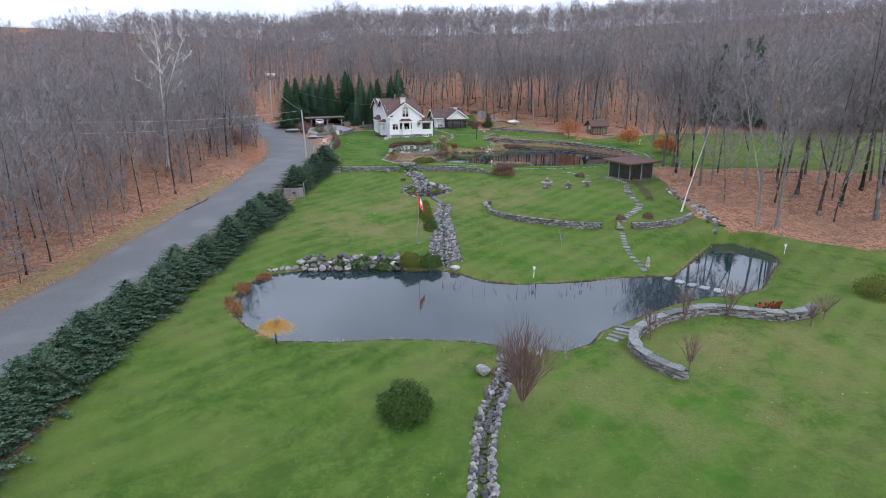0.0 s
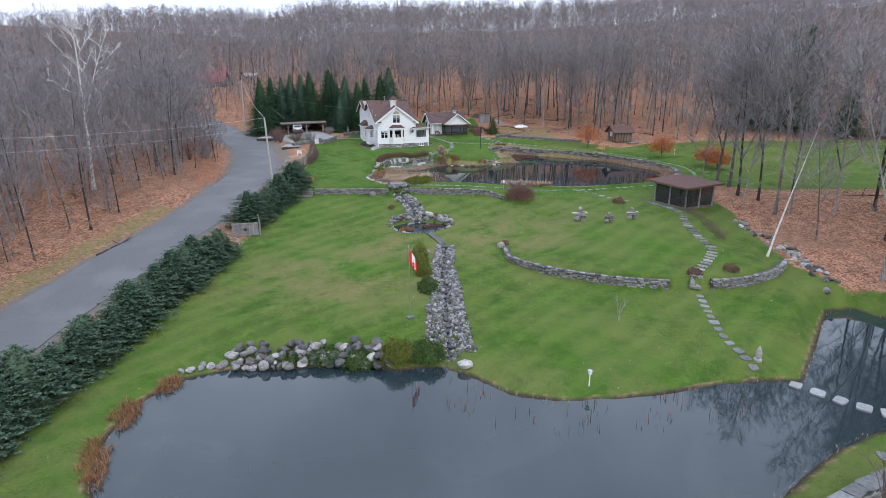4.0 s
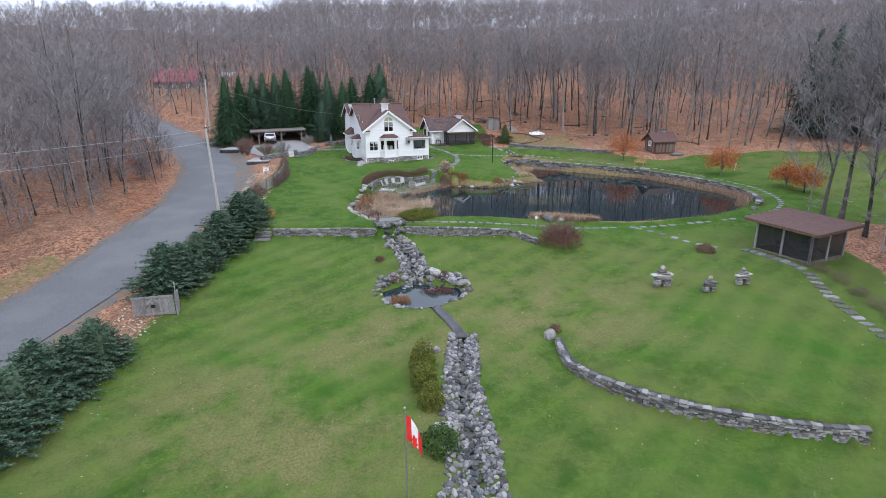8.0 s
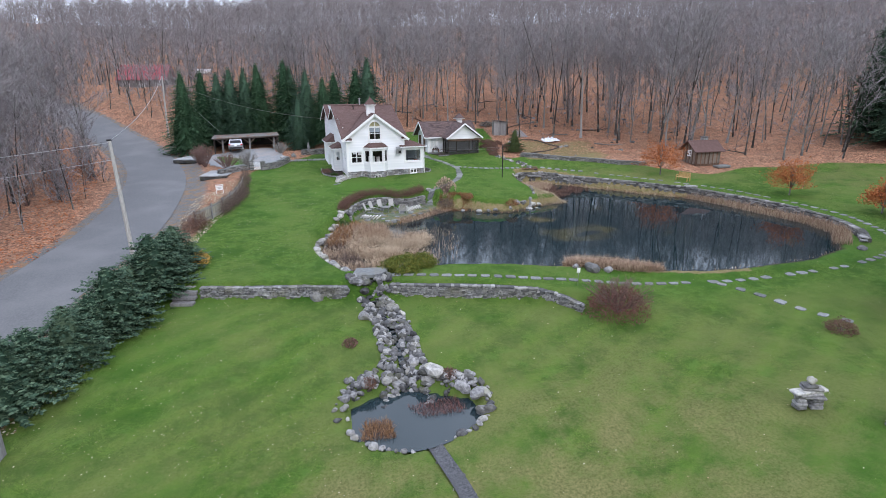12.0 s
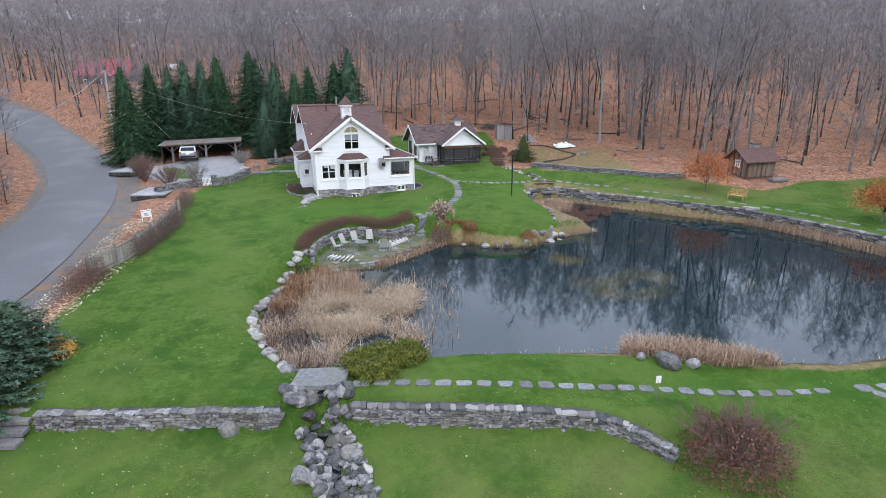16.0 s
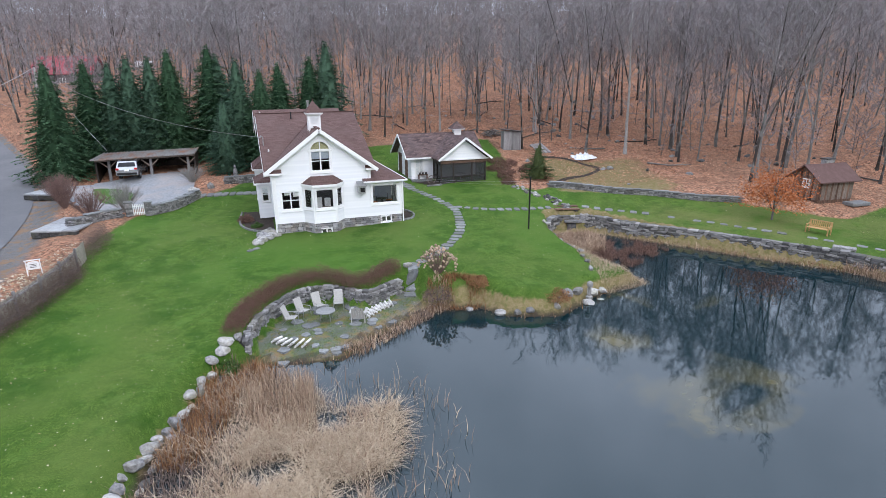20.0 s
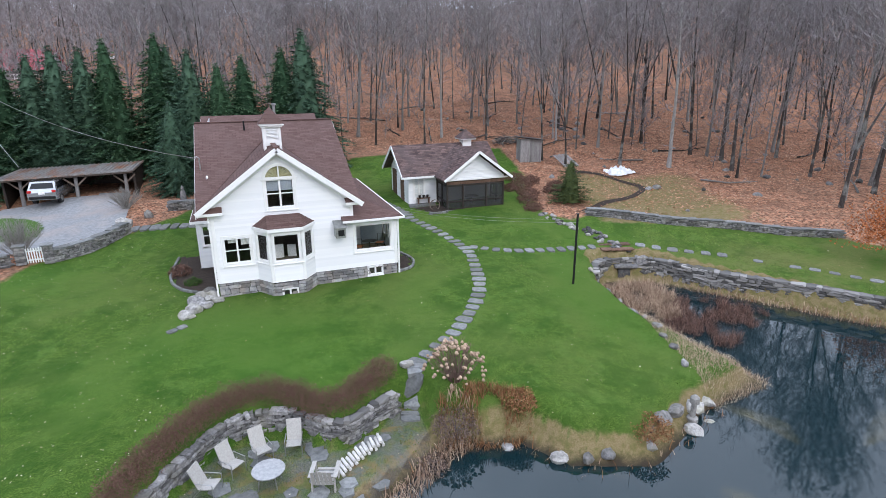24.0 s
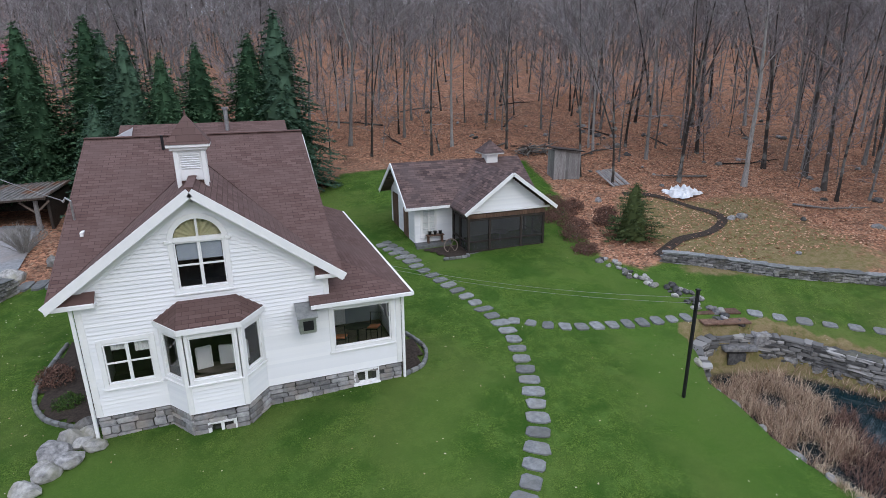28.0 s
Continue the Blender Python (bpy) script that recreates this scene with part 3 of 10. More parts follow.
    litter = mix(span(noise_node(2.6, 6, 0.85), 0.53, 0.62, 0.75), litter, (0.045, 0.032, 0.024))
    litter = mix(span(noise_node(0.12, 4, 0.6), 0.45, 0.68, 0.45), litter, (0.21, 0.13, 0.09))
    litter = mix(span(noise_node(0.35, 5, 0.7), 0.62, 0.74, 0.6), litter, (0.1, 0.085, 0.035))
    stone = mix(span(blades, 0.3, 0.7), (0.075, 0.072, 0.07), (0.24, 0.235, 0.23))
    stone = mix(span(noise_node(1.1, 4, 0.7), 0.48, 0.6, 0.8), stone, (0.26, 0.16, 0.09))
    straw = mix(span(blades, 0.3, 0.7), (0.16, 0.12, 0.06), (0.3, 0.24, 0.13))
    straw = mix(span(tufts, 0.4, 0.65, 0.7), straw, (0.12, 0.12, 0.035))
    col = mix(zone("lawn", 0.5, 0.9), litter, grass)
    col = mix(zone("straw", 0.6, 1.3), col, straw)
    col = mix(zone("gravel", 0.35, 1.6), col, stone)
    col = mix(zone("mud", 0.3, 1.6), col, mix(blades, (0.03, 0.024, 0.018), (0.07, 0.055, 0.04)))
    l.new(col, bs.inputs["Base Color"])
    bp = n.new("ShaderNodeBump")
    bp.inputs["Strength"].default_value, bp.inputs["Distance"].default_value = 0.7, 0.05
    l.new(blades, bp.inputs["Height"])
    b2 = n.new("ShaderNodeBump")
    b2.inputs["Strength"].default_value, b2.inputs["Distance"].default_value = 0.5, 0.15
    l.new(tufts, b2.inputs["Height"])
    l.new(bp.outputs[0], b2.inputs["Normal"])
    l.new(b2.outputs[0], bs.inputs["Normal"])
    return mt


M_GROUND = ground_material()

# ==== the lie of the land ====
# All levels against the house's front corner; the slope runs along v, 18 degrees off the house's axis.
LOW_V = [-900, -400, -130, -95, -87, -81, -66, -62, -57, -48, -44, -37, -34, -31.6]
LOW_Z = [-40, -18, -8.2, -6.8, -6.35, -6.0, -5.6, -5.0, -4.65, -3.95, -3.6, -2.8, -2.45, -2.2]
UP_V = [-40, -31.5, -28, -22, -10, 0, 8, 20, 30, 60, 100, 160, 260, 900]
UP_Z = [-1.7, -1.35, -1.3, -1.05, -0.6, -0.2, 0.15, 1.15, 2.4, 8.0, 17.0, 28.5, 41.0, 52.0]
POND_LOW = [(-27.4, -71.5), (-27.6, -67.8), (-26.8, -65.0), (-25.0, -62.9), (-22.5, -62.5), (-17.8, -63.6), (-14.9, -64.2), (-12.5, -65.8), (-10.1, -66.1),
            (-8.6, -67.8), (-7.2, -70.4), (-4.9, -71.8), (-1.6, -72.6), (1.2, -72.9), (4.3, -73.1), (6.7, -73.5), (9.1, -74.2), (11.9, -72.4), (15.0, -70.3),
            (19.5, -67.3), (22.0, -67.5), (22.6, -70.2), (22.5, -72.4), (21.3, -74.0), (17.0, -76.9), (14.1, -79.0), (11.0, -79.6), (8.0, -79.2), (5.4, -79.5),
            (1.0, -80.8), (-3.2, -82.1), (-4.8, -83.5), (-7.0, -84.0), (-9.5, -83.0), (-12.4, -80.8), (-15.1, -79.6), (-18.2, -78.7), (-21.0, -78.2), (-24.3, -76.9), (-26.4, -74.0)]
POND_UP = [(-4.7, -28.4), (-5.7, -25.4), (-6.0, -23.2), (-5.4, -20.4), (-3.8, -16.6), (-2.3, -15.4), (0.6, -15.9), (1.5, -16.1), (3.2, -14.4), (5.3, -13.2), (6.8, -12.0),
           (9.5, -12.9), (10.4, -14.4), (12.9, -15.3), (16.4, -13.6), (20.2, -12.9), (19.6, -10.4), (19.2, -6.5), (19.7, -3.2), (21.2, -1.4), (23.8, -2.2), (24.7, -3.4), (26.0, -5.3),
           (28.0, -8.2), (29.4, -10.4), (31.8, -13.6), (33.5, -16.2), (34.6, -20.5), (35.2, -25.0), (35.2, -29.2), (33.6, -32.2), (30.2, -34.9), (26.3, -35.9), (21.0, -36.0),
           (17.1, -35.3), (14.4, -34.3), (12.3, -32.9), (9.8, -31.5), (5.9, -30.3), (3.2, -29.5), (0.0, -28.9), (-3.0, -28.6)]
KNOLL_WALL = [(0.6, -50.9), (0.1, -53.4), (0.5, -55.4), (1.7, -57.5), (3.0, -59.0), (4.6, -60.3), (7.2, -62.0), (9.6, -63.2), (12.0, -63.8), (15.0, -64.2), (18.5, -63.6), (21.6, -62.0)]
KNOLL_BACK = [(21.6, -62.0), (25.5, -56.0), (29.0, -48.0), (28.5, -41.0), (19.0, -38.5), (8.0, -40.0), (2.0, -46.0), (0.6, -50.9)]
PATIO = [(-2.3, -14.9), (-1.9, -13.2), (-0.9, -11.3), (0.4, -9.9), (2.0, -9.9), (3.6, -11.3), (5.0, -10.6), (6.2, -9.6), (7.0, -10.6), (6.6, -12.2), (5.2, -13.4), (3.2, -14.6), (1.4, -16.2), (-1.0, -16.4)]
ROAD_MID = [(-44.5, -80.0), (-41.4, -67.0), (-38.0, -58.5), (-34.8, -51.0), (-30.5, -40.0), (-26.6, -32.0), (-23.2, -24.5), (-20.9, -15.0), (-20.3, -3.0), (-20.8, 8.5), (-23.2, 21.0), (-28.0, 34.5),
            (-34.0, 47.0), (-40.5, 59.5), (-52.0, 76.0), (-72.0, 96.0)]
LAWN = [(-44, -170), (-39, -100), (-36, -82), (-33.6, -72), (-29.6, -62), (-25.8, -52), (-22.3, -43), (-19.2, -34), (-15.6, -24), (-14.4, -14), (-12.6, -6), (-11.6, 3), (-10, 8), (-6, 12.2), (-3, 15), (0, 20),
        (9, 22), (12, 27), (20, 27), (27, 25), (25, 16), (23, 12), (21.4, 6.5), (22.4, 4.6), (24.0, 5.0), (28.4, 1.6), (33, -1.2), (37, -3.8), (42, -9.5), (48, -8.5), (58.7, -11.7), (67.6, -17.4),
        (74.6, -24.3), (85.4, -34.5), (104, -52), (100, -82), (62, -66), (52, -57.7), (49, -51.6), (44, -47.3), (37.4, -43.6), (34, -40.4), (30, -40.2), (28.5, -45), (27.3, -50), (24.5, -56), (21.8, -62.4), (22.2, -66.2), (24.4, -68.6), (26.2, -72.0), (29.6, -75.4), (40, -80.5), (52, -87), (66, -95), (80, -170)]
STREAM_UP = [(-3.9, -29.6), (-4.2, -31.8), (-3.9, -33.4), (-3.8, -36.2), (-4.1, -38.9), (-4.5, -41.6)]
POOL = [(-7.1, -42.9), (-7.1, -40.9), (-5.7, -40.1), (-3.5, -40.4), (-1.6, -41.8), (-1.7, -43.4), (-3.4, -44.3), (-5.2, -44.5), (-6.5, -43.8)]
BROOK = [(-4.4, -44.4), (-4.1, -46.6), (-4.0, -48.4)]
STREAM_LOW = [(-3.9, -48.6), (-4.8, -51.0), (-5.6, -53.0), (-6.2, -55.0), (-6.7, -57.2), (-7.8, -60.5), (-8.6, -63.4), (-9.2, -65.8)]
STREAM_OUT = [(-10.4, -83.0), (-12.0, -85.6), (-13.6, -87.8), (-15.0, -90.2), (-16.6, -94.0), (-18.4, -98.5)]


def base_level(x, y):
    u, v = uv(x, y)
    lo = np.interp(v, LOW_V, LOW_Z)
    hi = np.interp(v, UP_V, UP_Z) - 0.75 * ramp((u - 10) / 15) * (1 - ramp((v - 4) / 7))
    # a hollow far up the road
    hi = hi - 6.5 * ramp((-u - 42) / 16) * ramp((v - 60) / 20)
    vw = -31.42 - np.where(u > 12, 0.22 * (u - 12), 0)
    wd = np.clip(0.25 + 0.9 * np.maximum(0, np.maximum(-6 - u, u - 18)), 0.25, 6)
    k = ramp((v - vw + wd) / (2 * wd))
    return lo * (1 - k) + hi * k


def level(x, y):
    """The ground's height."""
    x, y = np.asarray(x, float), np.asarray(y, float)
    u, v = uv(x, y)
    h = base_level(x, y)
    # forest slopes beside the road and behind the lawns
    h = h + 0.05 * np.maximum(0, -24 - u) + 0.06 * np.maximum(0, u - 52)
    # the knoll behind its curved wall
    ring = KNOLL_WALL + KNOLL_BACK[1:-1]
    din, dw, do = depth_in(x, y, ring), edge_distance(x, y, KNOLL_WALL, False), edge_distance(x, y, KNOLL_BACK, False)
    up = np.minimum(-2.25, -3.85 + 0.115 * dw)
    h = np.where(din > 0.22, h + (np.maximum(up, h) - h) * ramp((do + 0.2) / 6), h)
    # the sunk terrace with the chairs
    dp = depth_in(x, y, PATIO)
    h = np.where(dp > -0.3, h + (np.minimum(h, -1.62) - h) * ramp((dp + 0.3) / 0.4), h)
    # the road's bed
    dr = edge_distance(x, y, ROAD_MID, False)
    near = 1 - ramp((dr - 3.4) / 4.0)
    h = h * (1 - near) + (base_level(x, y) - 0.4) * near
    # pond basins
    for poly, wz, soft in ((POND_LOW, POND_LOW_Z, 1.6), (POND_UP, POND_UP_Z, 0.9)):
        d = depth_in(x, y, poly)
        bank = wz + 0.07
        # a narrow flat shore at the foot of the far wall
        k = np.where((x > 20.3) & (y > -31) & (wz > -3), ramp((-d - 0.62) / 0.42), ramp((-d) / soft))
        soft = np.where((x > 20.3) & (y > -31) & (wz > -3), 1.05, soft)
        out = bank * (1 - k) + np.maximum(h, bank) * k
        h = np.where(d > 0, bank - 0.55 * np.minimum(d, 2.2), np.where(d > -soft, out, h))
    # stream beds
    for line, wide, deep in ((STREAM_UP, 0.75, 0.4), (BROOK, 0.5, 0.15), (STREAM_LOW, 0.75, 0.4), (STREAM_OUT, 0.8, 0.35)):
        h = h - deep * (1 - ramp(edge_distance(x, y, line, False) / wide))
    dl = depth_in(x, y, POOL)
    h = np.where(dl > -0.3, np.minimum(h, np.maximum(-3.98 + 0 * h, h - 0.6 * ramp((dl + 0.25) / 0.6))), h)
    # unevenness, more of it in the woods
    wild = 1 - ramp((depth_in(x, y, LAWN) + 3) / 4)
    h = h + 0.03 * np.sin(x * 0.9 + 1.3 * np.sin(y * 0.5)) * np.cos(y * 0.7)
    h = h + wild * (0.16 * np.sin(x * 0.55 + 2 * np.sin(y * 0.31)) + 0.12 * np.sin(y * 0.83 + 1.7 * np.sin(x * 0.47))) * ramp((dr - 4) / 4)
    return h


def stepped(lo, hi, fine, grow, far):
    """Grid lines: close together from lo to hi, then wider and wider."""
    mid = list(np.arange(lo, hi, fine))
    out, s, a = [], fine, hi
    while a < far:
        out.append(a)
        s *= grow
        a += s
    back, s, b = [], fine, lo
    while b > -far:
        s *= grow
        b -= s
        back.append(b)
    return np.array(back[::-1] + mid + out)


gx, gy = stepped(-46, 50, 0.42, 1.09, 1000), stepped(-104, 34, 0.42, 1.09, 1100)
GX, GY = np.meshgrid(gx, gy)
X, Y = GX.ravel(), GY.ravel()
Z = level(X, Y)
nx, ny = len(gx), len(gy)
ZG = Z.reshape(ny, nx)


def at(x, y):
    """The ground sheet's height at one place."""
    i = int(min(max(np.searchsorted(gx, x) - 1, 0), nx - 2))
    j = int(min(max(np.searchsorted(gy, y) - 1, 0), ny - 2))
    p, q = (x - gx[i]) / (gx[i + 1] - gx[i]), (y - gy[j]) / (gy[j + 1] - gy[j])
    return float((ZG[j, i] * (1 - p) + ZG[j, i + 1] * p) * (1 - q) + (ZG[j + 1, i] * (1 - p) + ZG[j + 1, i + 1] * p) * q)


idx = np.arange(nx * ny).reshape(ny, nx)
quads = np.stack([idx[:-1, :-1], idx[:-1, 1:], idx[1:, 1:], idx[1:, :-1]], -1).reshape(-1, 4)
me = bpy.data.meshes.new("ground")
me.vertices.add(nx * ny)
me.vertices.foreach_set("co", np.stack([X, Y, Z], -1).astype(np.float32).ravel())
me.loops.add(len(quads) * 4)
me.loops.foreach_set("vertex_index", quads.astype(np.int32).ravel())
me.polygons.add(len(quads))
me.polygons.foreach_set("loop_start", np.arange(0, len(quads) * 4, 4, dtype=np.int32))
me.polygons.foreach_set("use_smooth", np.ones(len(quads), bool))
me.materials.append(M_GROUND)
me.update(calc_edges=True)


def zone(name, values):
    a = me.attributes.new(name, "FLOAT", "POINT")
    a.data.foreach_set("value", np.clip(values, 0, 1).astype(np.float32))


d_road = edge_distance(X, Y, ROAD_MID, False)
d_lawn = depth_in(X, Y, LAWN)
d_low, d_up = depth_in(X, Y, POND_LOW), depth_in(X, Y, POND_UP)
d_patio = depth_in(X, Y, PATIO)
d_bed = np.minimum(edge_distance(X, Y, STREAM_UP, False), np.minimum(edge_distance(X, Y, STREAM_LOW, False), edge_distance(X, Y, STREAM_OUT, False)))
d_brook = edge_distance(X, Y, BROOK, False)
zone("lawn", 0.5 + d_lawn * 0.5)
zone("gravel", np.maximum(np.where(d_patio > 0.1, 0.5, 0), np.where((Y > -60) & (X > -22), 1.15 - (d_road - 3.0) * 0.27, 1.1 - (d_road - 2.9) * 0.6), np.maximum(1.2 - d_bed * 0.62, 1.2 - d_brook * 1.5)))
zone("mud", np.maximum(np.maximum(d_low, d_up) * 0.6 + 0.55, np.where(d_patio > -0.1, 0.5, 0)) * (np.maximum(d_low, d_up) > -0.6))
bank = np.maximum(0.8 - np.abs(d_low + 0.1) * 2.4, 0) * (d_low < 0.3)
bank = np.maximum(bank, np.maximum(0.98 - np.abs(d_up + 0.25) * 1.45, 0) * (d_up < 0.5))
bank = np.where((X > 20.3) & (Y > -33) & (d_up > -1.7) & (d_up < 0.4), 0.68, np.where(X > 20.3, bank * 0.45, bank))
bank = np.where((X < 1.0) & (Y > -30) & (d_up < -0.2), 0, bank)
bank = np.maximum(bank, np.where(d_patio > -0.1, 0.42, 0))
UU, VV = uv(X, Y)
# rough grass on the slope above the upper pond's far lawn and beside the road
rough_hill = ramp((UU - 20) / 3) * ramp((VV - 9) / 2) * (1 - ramp((VV - 21) / 5)) * (1 - ramp((UU - 30) / 8))
verge = ramp((d_road - 3.2) / 1.0) * (1 - ramp((d_road - 5.6) / 2.5)) * (UU < -18) * (VV < -35)
zone("straw", np.maximum(np.maximum(bank, 0.62 * rough_hill), verge * 0.55))
dry = np.exp(-(((UU - 2.5) / 5.0) ** 2 + ((VV + 55.5) / 3.0) ** 2)) + 0.7 * np.exp(-(((UU - 9) / 7.0) ** 2 + ((VV + 47) / 2.6) ** 2)) + 0.8 * np.exp(-(((UU - 31) / 6.0) ** 2 + ((VV + 81) / 2.2) ** 2))
dry = dry + 0.55 * np.exp(-(((UU - 16) / 5.0) ** 2 + ((VV + 84) / 3.0) ** 2)) + 0.75 * np.exp(-(((UU - 18) / 7.0) ** 2 + ((VV + 44.5) / 6.0) ** 2)) + 0.6 * np.exp(-(((UU - 26) / 10.0) ** 2 + ((VV + 88) / 5.0) ** 2)) + 0.35 * np.exp(-(((UU - 38) / 9.0) ** 2 + ((VV + 83) / 5.0) ** 2))
dry = dry + 0.62 * np.exp(-(((UU - 3.5) / 8.0) ** 2 + ((VV + 54) / 6.0) ** 2)) + 0.3 * (1 - ramp((VV + 34) / 3)) * ramp((VV + 84) / 6) + 0.16 * (1 - ramp((VV + 70) / 8)) + 0.75 * np.exp(-(((UU - 34) / 12.0) ** 2 + ((VV - 3) / 5.0) ** 2))
dry = dry + 0.55 * ramp((UU - 46) / 10)
zone("dry", dry)
zone("mown", 0.12 + 0.75 * (1 - ramp((VV + 35) / 3)) * (1 - 0.4 * ramp((-VV - 84) / 4)))
ground = tagged(new("ground", me), "mown green lawn running into brown leaf litter", "ground", kind="structure")


def pool_sheet(name, poly, z, material, label, grow=0.6):
    """A sheet of water a little wider than its shore, which the banks cut off."""
    c = Vector((sum(p[0] for p in poly) / len(poly), sum(p[1] for p in poly) / len(poly)))
    pts = [(x, y) for x, y, a in smooth_line(poly, 0.7, True)]
    out = []
    n = len(pts)
    for i, (x, y) in enumerate(pts):
        ax, ay = pts[i - 1]
        bx, by = pts[(i + 1) % n]
        t = Vector((bx - ax, by - ay)).normalized()
        out.append((x + t.y * grow * WIND, y - t.x * grow * WIND, z))
    return part(name, Mesh().add(out, [tuple(range(len(out)))]), material), label


for nm, poly, z, mt, lab in (("water_lower", POND_LOW, POND_LOW_Z, M_WATER_LOW, "still grey pond water mirroring a white sky"),
                             ("water_upper", POND_UP, POND_UP_Z, M_WATER_UP, "dark still pond water mirroring bare trees"),
                             ("water_pool", POOL, -3.64, M_WATER_LOW, "small rock-edged pool below the cascade")):
    area = sum(a[0] * b[1] - b[0] * a[1] for a, b in zip(poly, poly[1:] + poly[:1]))
    WIND = 1 if area > 0 else -1
    ob, lab = pool_sheet(nm, poly, z, mt, lab, 0.5 if nm != "water_pool" else 0.15)
    tagged(ob, lab, "water", kind="structure")


def ribbon(line, left, right, step, lift, material, name, crown=0.0, across=6):
    """A road or path laid on the ground along a line."""
    pts = smooth_line(line, step)
    rows, fs = [], []
    for x, y, a in pts:
        nx_, ny_ = -math.sin(a), math.cos(a)
        for k in range(across + 1):
            t = left + (right - left) * k / across
            rows.append((x + nx_ * t, y + ny_ * t, crown * (1 - (2 * k / across - 1) ** 2)))
    r = np.array(rows)
    z = level(r[:, 0], r[:, 1]) + lift + r[:, 2]
    w = across + 1
    for i in range(len(pts) - 1):
        for k in range(across):
            fs.append((i * w + k, i * w + k + 1, (i + 1) * w + k + 1, (i + 1) * w + k))
    vs = [(p[0], p[1], q) for p, q in zip(r, z)]
    return part(name, Mesh().add(vs, [f[::-1] for f in fs]), material, smooth=True)


road = tagged(ribbon([(-46.5, -92.0), (-45.5, -86.0)] + ROAD_MID, 3.1, -3.1, 0.8, 0.06, M_ROAD, "road", 0.06), "grey tarmac lane curving up through the woods", "road", kind="structure")
DRIVE = [(-14.6, 21.8), (-7.2, 22.5), (-6.0, 16.8), (-6.9, 13.2), (-9.4, 10.8), (-11.0, 11.4), (-13.4, 12.2), (-15.2, 14.2), (-16.6, 17.6), (-17.4, 21.0)]
ISLAND = [(-14.5, 18.3), (-12.6, 18.1), (-11.4, 16.2), (-11.0, 14.0), (-12.6, 13.7), (-13.9, 15.4)]


def carpet(name, poly, lift, material, res=0.7):
    """A patch of paving that follows the ground."""
    xs = np.arange(min(p[0] for p in poly), max(p[0] for p in poly), res)
    ys = np.arange(min(p[1] for p in poly), max(p[1] for p in poly), res)
    gx_, gy_ = np.meshgrid(xs, ys)
    inn = inside(gx_ + res / 2, gy_ + res / 2, poly)
    m_, ids = Mesh(), {}
    for j, i in zip(*np.nonzero(inn)):
        q = []
        for a, b in ((0, 0), (1, 0), (1, 1), (0, 1)):
            k = (i + a, j + b)
            if k not in ids:
                ids[k] = len(m_.v)
                m_.v.append((xs[0] + k[0] * res, ys[0] + k[1] * res, 0))
            q.append(ids[k])
        m_.f.append(tuple(q))
        m_.m.append(0)
    p = np.array(m_.v)
    m_.v = [(a, b, c) for a, b, c in zip(p[:, 0], p[:, 1], level(p[:, 0], p[:, 1]) + lift)]
    return part(name, m_, material, smooth=True)


drive = tagged(carpet("driveway", DRIVE, 0.07, M_PAVING), "grey cobble driveway loop before the carport", "driveway", kind="structure")
island = tagged(carpet("drive_island", [p[:2] for p in smooth_line(ISLAND, 0.5, True)], 0.11, M_TURF, 0.25), "small lawn inside the driveway loop", "lawn", kind="structure")

# ==== woods ====
def sliver(mesh, p, q, w, rd):
    """A twig: one narrow blade from p to its tip q."""
    d = q - p
    s = d.cross(Vector((rd.uniform(-1, 1), rd.uniform(-1, 1), rd.uniform(-1, 1)))).normalized() * w
    n = len(mesh.v)
    mesh.v += [tuple(p - s), tuple(p + s), tuple(q)]
    mesh.f.append((n, n + 1, n + 2))
    mesh.m.append(0)


